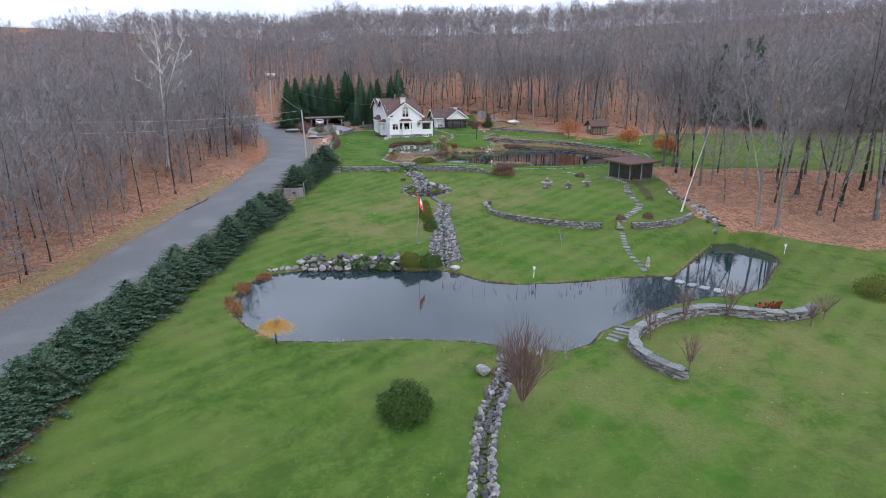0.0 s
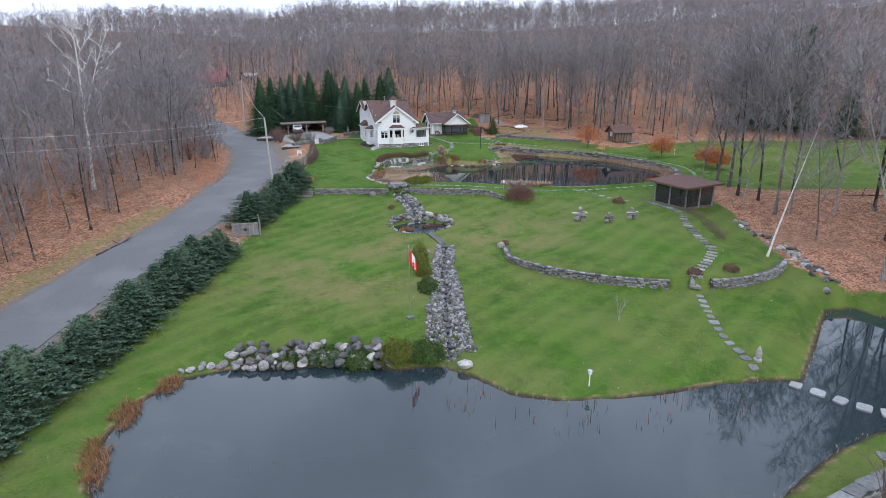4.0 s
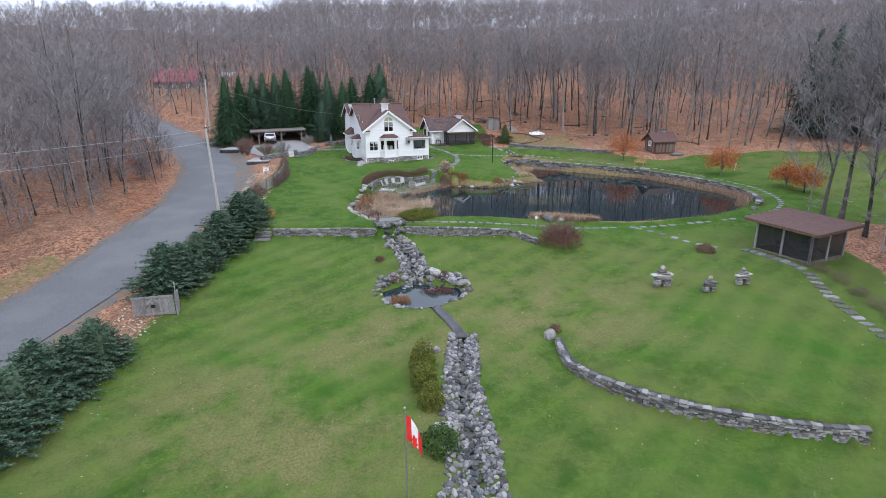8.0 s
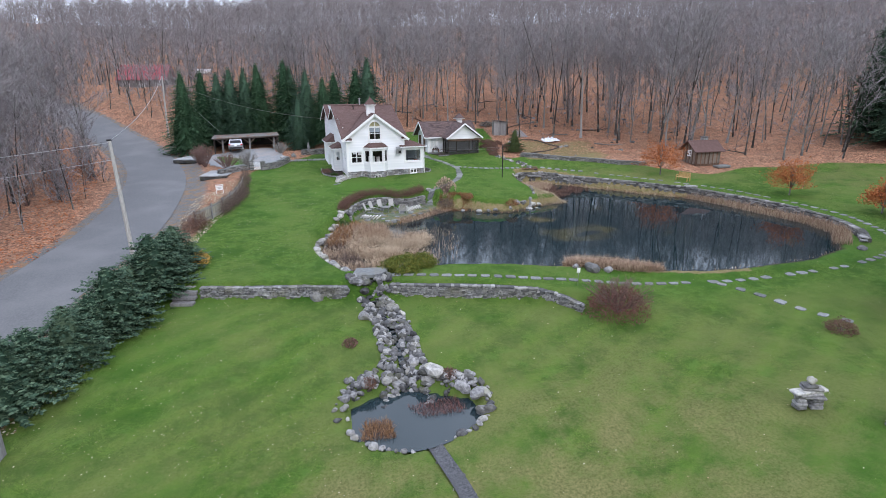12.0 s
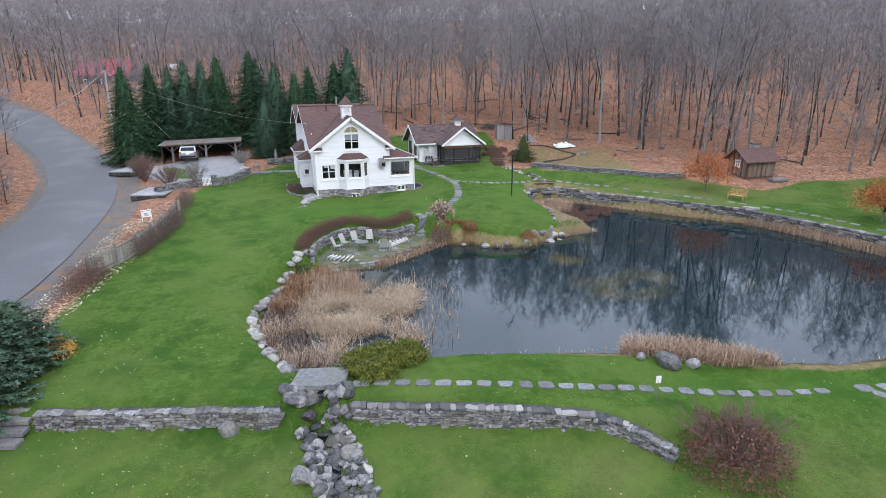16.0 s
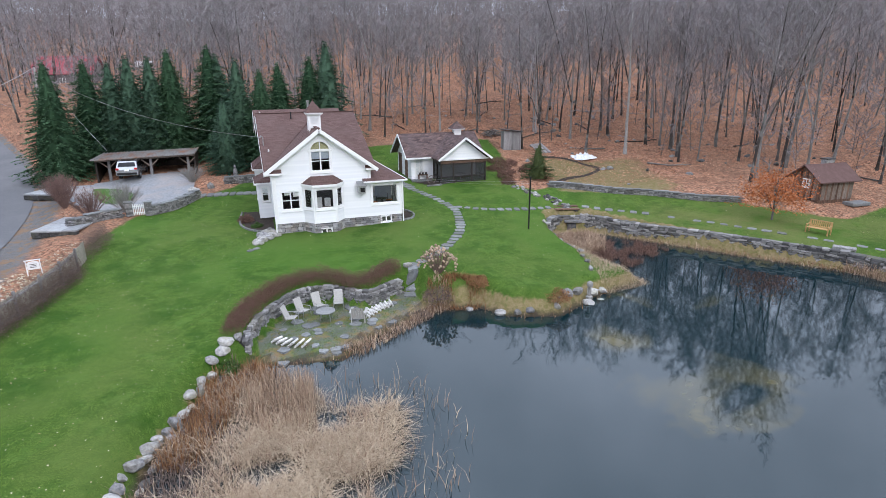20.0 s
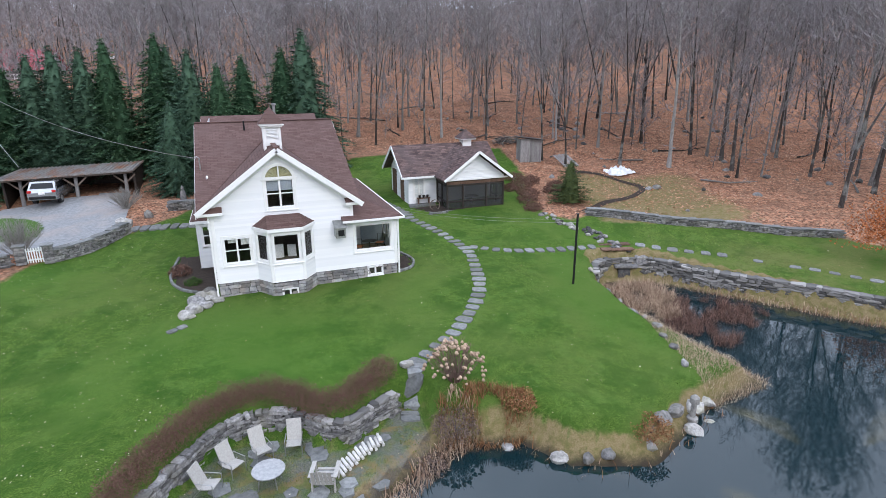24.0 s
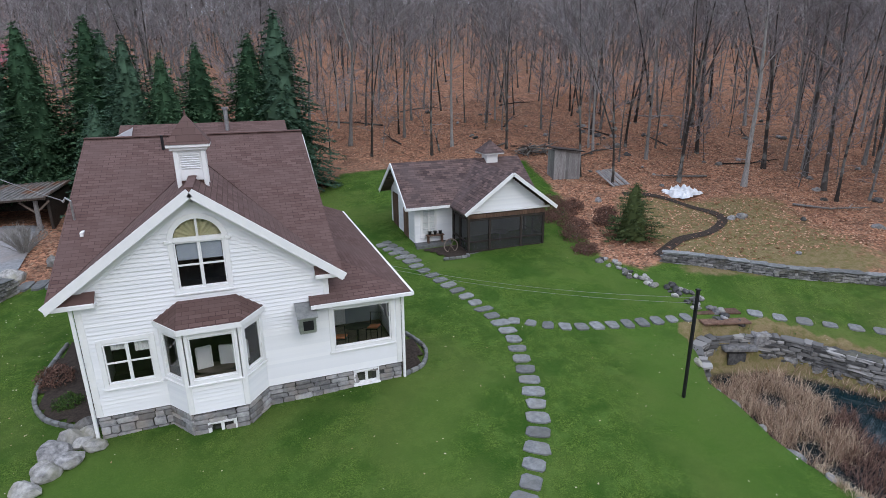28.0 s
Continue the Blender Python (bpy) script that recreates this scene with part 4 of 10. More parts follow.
def bare_tree(seed, tall=17.0, clear=0.42, limbs=14, subs=5, twigs=5, r0=0.19, spread_=0.24, tw=0.022, sides=6, low=0, bend=0.035, fork=0.0):
    """A leafless forest tree: a crooked trunk, at times forked, and a crown of arching limbs, branches and fine twigs."""
    rd = random.Random(seed)
    trunk, crown = Mesh(), Mesh()
    n = 9

    def stem(p, lean, length, r_a, r_b, flare):
        path, rad = [], []
        for i in range(n + 1):
            t = i / n
            path.append(tuple(p))
            rad.append((r_a + (r_b - r_a) * t ** 0.85) * (1.4 if flare and i == 0 else 1) * rd.uniform(0.93, 1.07))
            lean = lean + Vector((rd.uniform(-bend, bend), rd.uniform(-bend, bend), 0))
            p = p + lean * (length / n)
        trunk.tube(path, rad, sides, 0, False)
        return path, rad, lean

    def on(st, t):
        k = min(int(t * n), n - 1)
        f = t * n - k
        return Vector(st[0][k]).lerp(Vector(st[0][k + 1]), f), st[1][k] * (1 - f) + st[1][k + 1] * f

    main = stem(Vector((0, 0, -0.6)), Vector((rd.uniform(-0.06, 0.06), rd.uniform(-0.06, 0.06), 1)), tall * 0.93, r0, r0 * 0.1, True)
    stems = [(main, clear, limbs)]
    if fork:
        o, r = on(main, fork)
        a = rd.uniform(0, 6.28)
        lean = Vector((math.cos(a) * 0.34, math.sin(a) * 0.34, 1))
        stems.append((stem(o, lean, tall * 0.9 * (1 - fork), r * 0.8, r * 0.12, False), 0.2, int(limbs * 0.6)))
        stems[0] = (main, max(clear, fork), int(limbs * 0.75))
    for st, cl, num in stems:
        for i in range(num + (low if st is main else 0)):
            dead = i >= num
            t = rd.uniform(0.12, max(cl, 0.2)) if dead else cl + (0.97 - cl) * (i + rd.random()) / num
            o, r = on(st, t)
            a = i * 2.4 + rd.uniform(-0.6, 0.6)
            rise = rd.uniform(-0.2, 0.4) if dead else rd.uniform(0.3, 1.25) + 0.8 * (t - cl)
            d = Vector((math.cos(a), math.sin(a), rise)).normalized()
            L = tall * 0.07 * rd.uniform(0.5, 1.4) if dead else tall * spread_ * (1.15 - 0.75 * (t - cl) / (1 - cl)) * rd.uniform(0.55, 1.3)
            d1 = (d + Vector((rd.uniform(-0.2, 0.2), rd.uniform(-0.2, 0.2), 0.0 if dead else 0.25))).normalized()
            d2 = (d1 + Vector((rd.uniform(-0.3, 0.3), rd.uniform(-0.3, 0.3), 0.0 if dead else 0.35))).normalized()
            m1 = o + d * L * 0.33
            m2 = m1 + d1 * L * 0.33
            end = m2 + d2 * L * 0.34
            lr = max(0.02, r * (0.25 if dead else 0.4))
            crown.tube([o, m1, m2, end], [lr, lr * 0.7, lr * 0.4, 0], 3, 0, False)
            for j in range(2 if dead else subs):
                s = 0.2 + 0.8 * (j + rd.random()) / subs
                q = o.lerp(m1, s * 3) if s < 0.333 else (m1.lerp(m2, s * 3 - 1) if s < 0.667 else m2.lerp(end, min(1, s * 3 - 2)))
                e = (d2 * 0.8 + Vector((rd.uniform(-0.9, 0.9), rd.uniform(-0.9, 0.9), rd.uniform(-0.25, 0.7)))).normalized()
                M = L * rd.uniform(0.22, 0.55)
                q2 = q + e * M
                sliver(crown, q, q2, max(tw, lr * 0.3), rd)
                for k in range(3 if dead else twigs):
                    w = q.lerp(q2, rd.uniform(0.15, 1.0))
                    g = (e + Vector((rd.uniform(-0.9, 0.9), rd.uniform(-0.9, 0.9), rd.uniform(-0.5, 0.7)))).normalized()
                    sliver(crown, w, w + g * M * rd.uniform(0.3, 0.75), tw * 0.75, rd)
    return trunk, crown


def joined(seed, **kw):
    a, b = bare_tree(seed, **kw)
    c = Mesh()
    c.add(a.v, a.f, 0)
    c.add(b.v, b.f, 1)
    return triangles(c)


def in_woods(x, y):
    """Where forest trees stand: off the lawns, the road, the drive and the house's yard."""
    u, v = uv(x, y)
    ok = (depth_in(x, y, LAWN) < -1.2) & (edge_distance(x, y, ROAD_MID, False) > np.where(u < -20, 5.2, 5.0))
    ok &= ~((u > -22) & (u < 17) & (v > -35) & (v < 29))
    ok &= ~((u > 15) & (u < 40) & (v > -2) & (v < 24))
    ok &= ~((u >= 36) & (u < 50) & (v > 0) & (v < 13))
    ok &= ~((u > -24) & (u < -6) & (v < -30))
    ok &= ~((u > -40) & (u < -20) & (v > 5) & (v < 34))
    ok &= ~((u > -74) & (u < -56) & (v > 78) & (v < 92))
    # the open grove beside the lower pond, whose trees are set one by one
    ok &= ~((x > 20) & (x < 56) & (y > -84) & (y < -36))
    return ok


cand_u = rng.uniform(-150, 190, 32000)
cand_v = rng.uniform(-110, 230, 32000)
cx, cy = xy(cand_u, cand_v)
keep = in_woods(cx, cy)
cx, cy, cand_u, cand_v = cx[keep], cy[keep], cand_u[keep], cand_v[keep]
# how far apart the trees stand grows with the distance from the camera's line
eye_d = edge_distance(cx, cy, [(-23.9, -111.8), (5.0, -13.5)], False)
lim = np.where(eye_d < 75, 3.9, np.where(eye_d < 130, 4.2, 5.0))
ahead = (cand_v > -112) & (np.abs(cand_u - 10) < 60 + 1.05 * (cand_v + 112))
cells, places = {}, []
for x, y, d, r, ok in zip(cx, cy, eye_d, lim, ahead):
    if not ok:
        continue
    ci, cj = int(x // 6), int(y // 6)
    r *= float(rng.uniform(0.42, 1.3))
    if all((x - a) ** 2 + (y - b) ** 2 > r * r for i in (-1, 0, 1) for j in (-1, 0, 1) for a, b in cells.get((ci + i, cj + j), ())):
        cells.setdefault((ci, cj), []).append((x, y))
        places.append((d, x, y))
places.sort()
px, py = np.array([p[1] for p in places]), np.array([p[2] for p in places])
pz = level(px, py)
NEAR = 240
kinds = []
KIND = ((17, 0.36, 0.13), (19, 0.45, 0.17), (15, 0.3, 0.09), (20, 0.45, 0.2), (17, 0.4, 0.115), (13, 0.25, 0.065), (9, 0.2, 0.035), (18, 0.42, 0.135))
for k, (tall, clear, r0) in enumerate(KIND):
    tr, cr = bare_tree(100 + k, tall=tall, clear=clear, limbs=20 if tall > 10 else 12, subs=9, twigs=12, r0=r0, low=7, bend=0.035, tw=0.018, sides=7, spread_=0.27 if tall > 10 else 0.22, fork=(0, 0.38, 0, 0.45, 0.3, 0, 0, 0.25)[k])
    kinds.append((tr.data("trunk", M_BARK, smooth=True), cr.data("crown", M_TWIG)))
first = {}
for i in range(min(NEAR, len(places))):
    left = px[i] * C18 - py[i] * S18 < -22
    k = int(rng.choice((2, 5, 6, 5, 0, 4))) if left else int(rng.integers(0, 8))
    s = float(rng.uniform(0.85, 1.15))
    m = Matrix.Translation((px[i], py[i], pz[i] - 0.05)) @ pose(0, 0, 0, 0, 0, float(rng.uniform(0, 360))) @ Matrix.Diagonal((s, s, s * float(rng.uniform(0.92, 1.1)), 1))
    if k not in first:
        t = thing("bare_tree", label="tall leafless grey-barked forest tree in leaf litter", category="tree", group="leafless trees of the wood")
        part("trunk", kinds[k][0], M_BARK, t)
        part("crown", kinds[k][1], M_TWIG, t, "fine bare grey twigs")
        first[k] = t
        t.matrix_basis = m
    else:
        c = copy_thing(first[k], Matrix.Identity(4))
        c.matrix_basis = m
far_kinds = [joined(230 + k, tall=(15, 13)[k], clear=0.16, limbs=16, subs=6, twigs=7, r0=(0.08, 0.06)[k], tw=0.028, sides=5, low=3, bend=0.045, spread_=0.22) for k in range(2)]
far_kinds += [joined(200 + k, tall=(17, 19, 16, 18, 10)[k], clear=(0.42, 0.48, 0.38, 0.45, 0.2)[k], limbs=12, subs=6, twigs=8, r0=(0.115, 0.155, 0.08, 0.1, 0.04)[k], tw=0.03, sides=5, low=4, bend=0.035, fork=(0, 0.4, 0.3, 0, 0)[k]) for k in range(5)]
rest = [(int(rng.choice((0, 1, 0, 1, 4, 2, 6))) if px[i] * C18 - py[i] * S18 < -22 and py[i] < 60 else int(rng.integers(2, 7)), px[i], py[i], pz[i] - 0.1, float(rng.uniform(0, 6.28)), float(rng.uniform(0.8, 1.25)), float(rng.uniform(0.72, 1.08))) for i in range(NEAR, len(places))]
far_kinds += [joined(260 + k, tall=(7, 5)[k], clear=0.06, limbs=15, subs=7, twigs=8, r0=0.04, tw=0.017, sides=4, low=0, bend=0.08, spread_=0.34) for k in range(2)]
ux, uy = xy(rng.uniform(-75, -24, 900), rng.uniform(-95, 30, 900))
good = in_woods(ux, uy) & (edge_distance(ux, uy, ROAD_MID, False) < 32)
ux, uy = ux[good][:230], uy[good][:230]
rest += [(7 + i % 2, a, b, c - 0.1, float(rng.uniform(0, 6.28)), float(rng.uniform(0.7, 1.3)), float(rng.uniform(0.7, 1.25))) for i, (a, b, c) in enumerate(zip(ux, uy, level(ux, uy)))]
v_, t_, m_ = spread(far_kinds, rest)
tagged(new("far_woods", raw_mesh("far_woods", v_, t_, [M_BARK, M_TWIG], m_)), "dense leafless grey hardwood forest on the hillside", "forest", kind="stuff")


def fir(seed, tall, wide, whorls, per, droop=0.25, first_=0.04, ragged=0.18, full=0.85, size=1.0, heart=0.52):
    """A conifer: trunk, and dense whorls of boughs, each a row of drooping needle tufts round a thick dark heart."""
    rd = random.Random(seed)
    trunk, boughs = Mesh(), Mesh()
    trunk.tube([(0, 0, -0.4), (0, 0, tall * 0.5), (0, 0, tall * 0.99)], [tall * 0.016, tall * 0.01, 0.01], 6, 0, False)
    for w in range(whorls):
        t = first_ + (1 - first_) * (w / whorls) ** 0.95
        z0 = t * tall
        L0 = wide * (1 - t) ** full * (0.88 + 0.12 * math.sin(w * 1.7 + seed)) + 0.012 * wide
        num = max(5, int(per * (1 - 0.6 * t)))
        for j in range(num):
            a = w * 1.1 + j * 2 * math.pi / num + rd.uniform(-0.35, 0.35)
            L = L0 * rd.uniform(1 - ragged, 1 + ragged)
            z = z0 + rd.uniform(-0.9, 0.9) * tall / whorls
            dz = -droop * L + rd.uniform(-0.12, 0.12) * L
            d, s = Vector((math.cos(a), math.sin(a), 0)), Vector((-math.sin(a), math.cos(a), 0))
            segs = max(3, int(L * 3.2 / size))
            for k in range(segs):
                f = 0.25 + 0.75 * (k + rd.random()) / segs
                c = d * (L * f) + Vector((0, 0, z + dz * f ** 1.4))
                g = size * rd.uniform(0.26, 0.46) * (0.75 + 0.25 * min(L, 1.5))
                for h in range(4):
                    ang = (-1.25, -0.45, 0.45, 1.25)[h] + rd.uniform(-0.25, 0.25)
                    e = (d * math.cos(ang) + s * math.sin(ang) + Vector((0, 0, rd.uniform(-0.65, 0.28)))).normalized()
                    o = e.cross(Vector((rd.uniform(-0.6, 0.6), rd.uniform(-0.6, 0.6), 1))).normalized() * g * 0.3
                    n0 = len(boughs.v)
                    m1 = c + e * g * 0.45
                    boughs.v += [tuple(c), tuple(m1 + o), tuple(c + e * g), tuple(m1 - o)]
                    boughs.f.append((n0, n0 + 1, n0 + 2, n0 + 3))
                    boughs.m.append(0)
    # the heart: a ragged cone of inner twigs that lets no light through
    rings, sides = 9, 9
    n0 = len(boughs.v)
    for i in range(rings + 1):
        t = first_ + (0.96 - first_) * i / rings
        for k in range(sides):
            a, r = 2 * math.pi * k / sides, wide * heart * (1 - t) ** full * rd.uniform(0.8, 1.15)
            boughs.v.append((r * math.cos(a), r * math.sin(a), t * tall + rd.uniform(-0.15, 0.15)))
    for i in range(rings):
        for k in range(sides):
            boughs.f.append((n0 + i * sides + k, n0 + i * sides + (k + 1) % sides, n0 + (i + 1) * sides + (k + 1) % sides, n0 + (i + 1) * sides + k))
            boughs.m.append(0)
    return trunk, boughs


fir_kinds = [fir(s, 10.2, 3.7, 46, 24, 0.2, 0.03, 0.26, 0.76, 0.46) for s in (1, 2, 3, 4)]
fir_mesh = [(a.data("trunk", M_BARK), b.data("bough_spray", M_NEEDLE_BLUE if i % 3 else M_NEEDLE)) for i, (a, b) in enumerate(fir_kinds)]
# the row of firs behind carport and house
FIRS = [(-18.6, 25.6, 1.08), (-16.4, 28.2, 1.02), (-14.2, 26.4, 1.0), (-12.4, 28.0, 1.04), (-10.3, 26.0, 1.0), (-8.4, 28.6, 1.05), (-4.4, 26.0, 1.14), (-3.6, 27.6, 1.05), (-3.2, 22.4, 0.72),
        (-1.6, 25.8, 1.02), (0.6, 23.6, 0.92), (2.6, 26.0, 1.0), (5.9, 25.6, 1.05), (7.7, 25.4, 1.17)]
for i, (x, y, s) in enumerate(FIRS):
    # those behind the carport stand clear of its back wall
    y, s = (max(y, 30.4), s * 1.03) if -17.5 < x < -3.5 and y > 25.5 else (y, s)
    k = (i * 3 + i // 4) % 4
    t = thing("fir_tree", label="tall dark green fir in a row behind the house", category="tree", group="row of firs")
    part("trunk", fir_mesh[k][0], M_BARK, t)
    part("bough_spray", fir_mesh[k][1], M_NEEDLE, t)
    t.matrix_basis = Matrix.Translation((x, y, at(x, y) - 0.05)) @ pose(0, 0, 0, 0, 0, i * 67) @ Matrix.Diagonal((s * (0.95 + 0.02 * (i % 4)), s, s, 1))

# the spruce hedge along the road
hedge_kinds = [fir(s, 2.7, 1.75, 24, 24, -0.05, 0.04, 0.36, 0.62, 0.32) for s in (11, 12, 13, 14)]
hedge_mesh = [(a.data("trunk", M_BARK), b.data("bough_spray", M_HEDGE_NEEDLE)) for i, (a, b) in enumerate(hedge_kinds)]
HEDGE = [(-40.5, -92.5), (-36.9, -80.0), (-34.2, -71.5), (-30.2, -60.0), (-26.8, -52.0), (-22.9, -43.6)]
HEDGE_UP = [(-20.6, -36.6), (-18.6, -32.2), (-15.9, -26.3), (-14.6, -22.6)]
i = 0
for line, gap in ((HEDGE, 1.75), (HEDGE_UP, 1.7)):
    for x, y, a in smooth_line(line, gap):
        i += 1
        k = (i * 5 + i // 3) % 4
        jx, jy = random.Random(i).uniform(-0.35, 0.35), random.Random(i + 50).uniform(-0.3, 0.3)
        s = 0.82 + 0.36 * random.Random(i * 3).random()
        t = thing("hedge_spruce", label="low bushy green spruce in a roadside hedge", category="conifer", group="spruce hedge along the road")
        part("trunk", hedge_mesh[k][0], M_BARK, t)
        part("bough_spray", hedge_mesh[k][1], M_NEEDLE, t)
        t.matrix_basis = Matrix.Translation((x + jx, y + jy, at(x + jx, y + jy) - 0.05)) @ pose(0, 0, 0, 0, 0, i * 77) @ Matrix.Diagonal((s * 1.24, s * 1.24, s * 1.12, 1))

# fallen trunks on the forest floor
rf = random.Random(77)
for i, (x, y, L, a) in enumerate(((36, 17, 4.0, 160), (22, 33, 5.5, 75), (40, 8, 4.5, -30), (48, 3, 5.0, 40), (33, 24, 6.0, 10), (17, 40, 4.0, 130), (52, -3, 4.0, 100), (44, 18, 5.5, -10), (-33, -38, 4.5, 60), (-46, -58, 5.0, 20), (38, -60, 4.5, 35), (44, -52, 5.0, 120), (26, 29, 3.5, 200), (31, 36, 4.5, 50), (37, 30, 3.8, 110), (24, 44, 5.0, 15), (41, 26, 4.2, 80), (46, 33, 5.0, 145), (35, 42, 4.0, -20), (50, 24, 4.6, 60), (18, 34, 3.6, 100), (54, 12, 4.4, 20), (30, 48, 5.0, 70), (14, 42, 3.6, 160))):
    z0 = at(x, y)
    dx, dy = math.cos(radians(a)) * L / 2, math.sin(radians(a)) * L / 2
    lg = thing("fallen_trunk", label="dead fallen branch lying in the leaf litter", category="log", group="fallen branches")
    part("stem", Mesh().tube([(x - dx, y - dy, at(x - dx, y - dy) + 0.1), (x, y, z0 + 0.14), (x + dx, y + dy, at(x + dx, y + dy) + 0.2)], [0.085, 0.065, 0.03], 6), M_BARK, lg, smooth=True)
    for k in range(3):
        q = Vector((x + dx * (0.2 + 0.25 * k), y + dy * (0.2 + 0.25 * k), z0 + 0.15))
        part("branch", Mesh().tube([tuple(q), tuple(q + Vector((rf.uniform(-1, 1), rf.uniform(-1, 1), rf.uniform(0.2, 0.9))))], [0.04, 0.012], 4), M_BARK, lg)

# ==== buildings ====
def roof_material(name, across_x, c1, c2, c3):
    """Asphalt shingles: courses and tabs, each tab with a tone of its own. across_x: the courses run along x."""
    mt = bpy.data.materials.new(name)
    mt.use_nodes = True
    n, l = mt.node_tree.nodes, mt.node_tree.links
    bs = n["Principled BSDF"]
    bs.inputs["Roughness"].default_value, bs.inputs["Specular IOR Level"].default_value = 0.92, 0.2
    geo = n.new("ShaderNodeNewGeometry")
    sp = n.new("ShaderNodeSeparateXYZ")
    l.new(geo.outputs["Position"], sp.inputs[0])
    cb = n.new("ShaderNodeCombineXYZ")
    l.new(sp.outputs[0 if across_x else 1], cb.inputs[0])
    l.new(sp.outputs[1 if across_x else 0], cb.inputs[1])
    br = n.new("ShaderNodeTexBrick")
    br.offset, br.squash = 0.5, 1.0
    for key, v in (("Scale", 1.0), ("Mortar Size", 0.008), ("Brick Width", 0.34), ("Row Height", 0.135), ("Bias", 0.0)):
        br.inputs[key].default_value = v
    br.inputs["Color1"].default_value, br.inputs["Color2"].default_value, br.inputs["Mortar"].default_value = (*c1, 1), (*c2, 1), (*[k * 0.6 for k in c1], 1)
    l.new(cb.outputs[0], br.inputs["Vector"])
    ns = n.new("ShaderNodeTexNoise")
    ns.inputs["Scale"].default_value, ns.inputs["Detail"].default_value = 0.7, 5
    l.new(geo.outputs["Position"], ns.inputs["Vector"])
    mr = n.new("ShaderNodeMapRange")
    mr.inputs[1].default_value, mr.inputs[2].default_value, mr.inputs[4].default_value = 0.42, 0.66, 0.6
    l.new(ns.outputs["Fac"], mr.inputs[0])
    mx = n.new("ShaderNodeMix")
    mx.data_type = "RGBA"
    l.new(mr.outputs[0], mx.inputs[0])
    l.new(br.outputs["Color"], mx.inputs[6])
    mx.inputs[7].default_value = (*c3, 1)
    l.new(mx.outputs[2], bs.inputs["Base Color"])
    bp = n.new("ShaderNodeBump")
    bp.inputs["Strength"].default_value, bp.inputs["Distance"].default_value = 0.5, 0.02
    bp.invert = True
    l.new(br.outputs["Fac"], bp.inputs["Height"])
    l.new(bp.outputs[0], bs.inputs["Normal"])
    return mt


M_ROOF_X = roof_material("brown_shingles", True, (0.098, 0.058, 0.052), (0.145, 0.092, 0.083), (0.125, 0.083, 0.076))
M_ROOF_Y = roof_material("brown_shingles_side", False, (0.098, 0.058, 0.052), (0.145, 0.092, 0.083), (0.125, 0.083, 0.076))
M_ROOF2_X = roof_material("mottled_shingles", True, (0.06, 0.042, 0.042), (0.17, 0.115, 0.105), (0.11, 0.085, 0.085))
M_ROOF2_Y = roof_material("mottled_shingles_side", False, (0.06, 0.042, 0.042), (0.17, 0.115, 0.105), (0.11, 0.085, 0.085))


def frame_of(ox, oy, oz, ang):
    """Wall frame: x along the wall, y out of it, z up; ang: the wall's direction in degrees."""
    return pose(ox, oy, oz, 0, 0, ang)


def clad(name, parent, fr, length, z0, top, openings, step=0.118, out=-1, material=None, label=""):
    """Lapped boards on a wall, course by course, left open where the openings are. top: height at s."""
    m_ = Mesh()
    z = z0
    peak = max(top(s * length / 40) for s in range(41))
    while z < peak:
        zc, h = z + step / 2, step
        ss = np.linspace(0, length, 241)
        okay = np.array([top(s) >= zc for s in ss])
        if okay.any():
            a, b = ss[okay][0], ss[okay][-1]
            cuts = sorted((max(a, o[0]), min(b, o[1])) for o in openings if o[2] < zc < o[3])
            x0 = a
            for c0, c1 in cuts + [(b, b)]:
                if c0 - x0 > 0.02:
                    m_.add([fr @ Vector(p) for p in ((x0, 0, z), (c0, 0, z), (c0, 0, z + h), (x0, 0, z + h), (x0, out * 0.05, z), (c0, out * 0.05, z), (c0, out * 0.008, z + h), (x0, out * 0.008, z + h))],
                           [(4, 5, 6, 7), (0, 1, 5, 4), (3, 7, 6, 2), (0, 4, 7, 3), (1, 2, 6, 5), (0, 3, 2, 1)])
                x0 = max(x0, c1)
        z += step
    return part(name, m_, material or M_SIDING, parent, label)


def bar(m_, fr, x0, x1, z0, z1, y0, y1, bev=0.008):
    m_.box((x0 + x1) / 2, (y0 + y1) / 2, (z0 + z1) / 2, x1 - x0, abs(y1 - y0), z1 - z0, 0, bev, 0, fr)


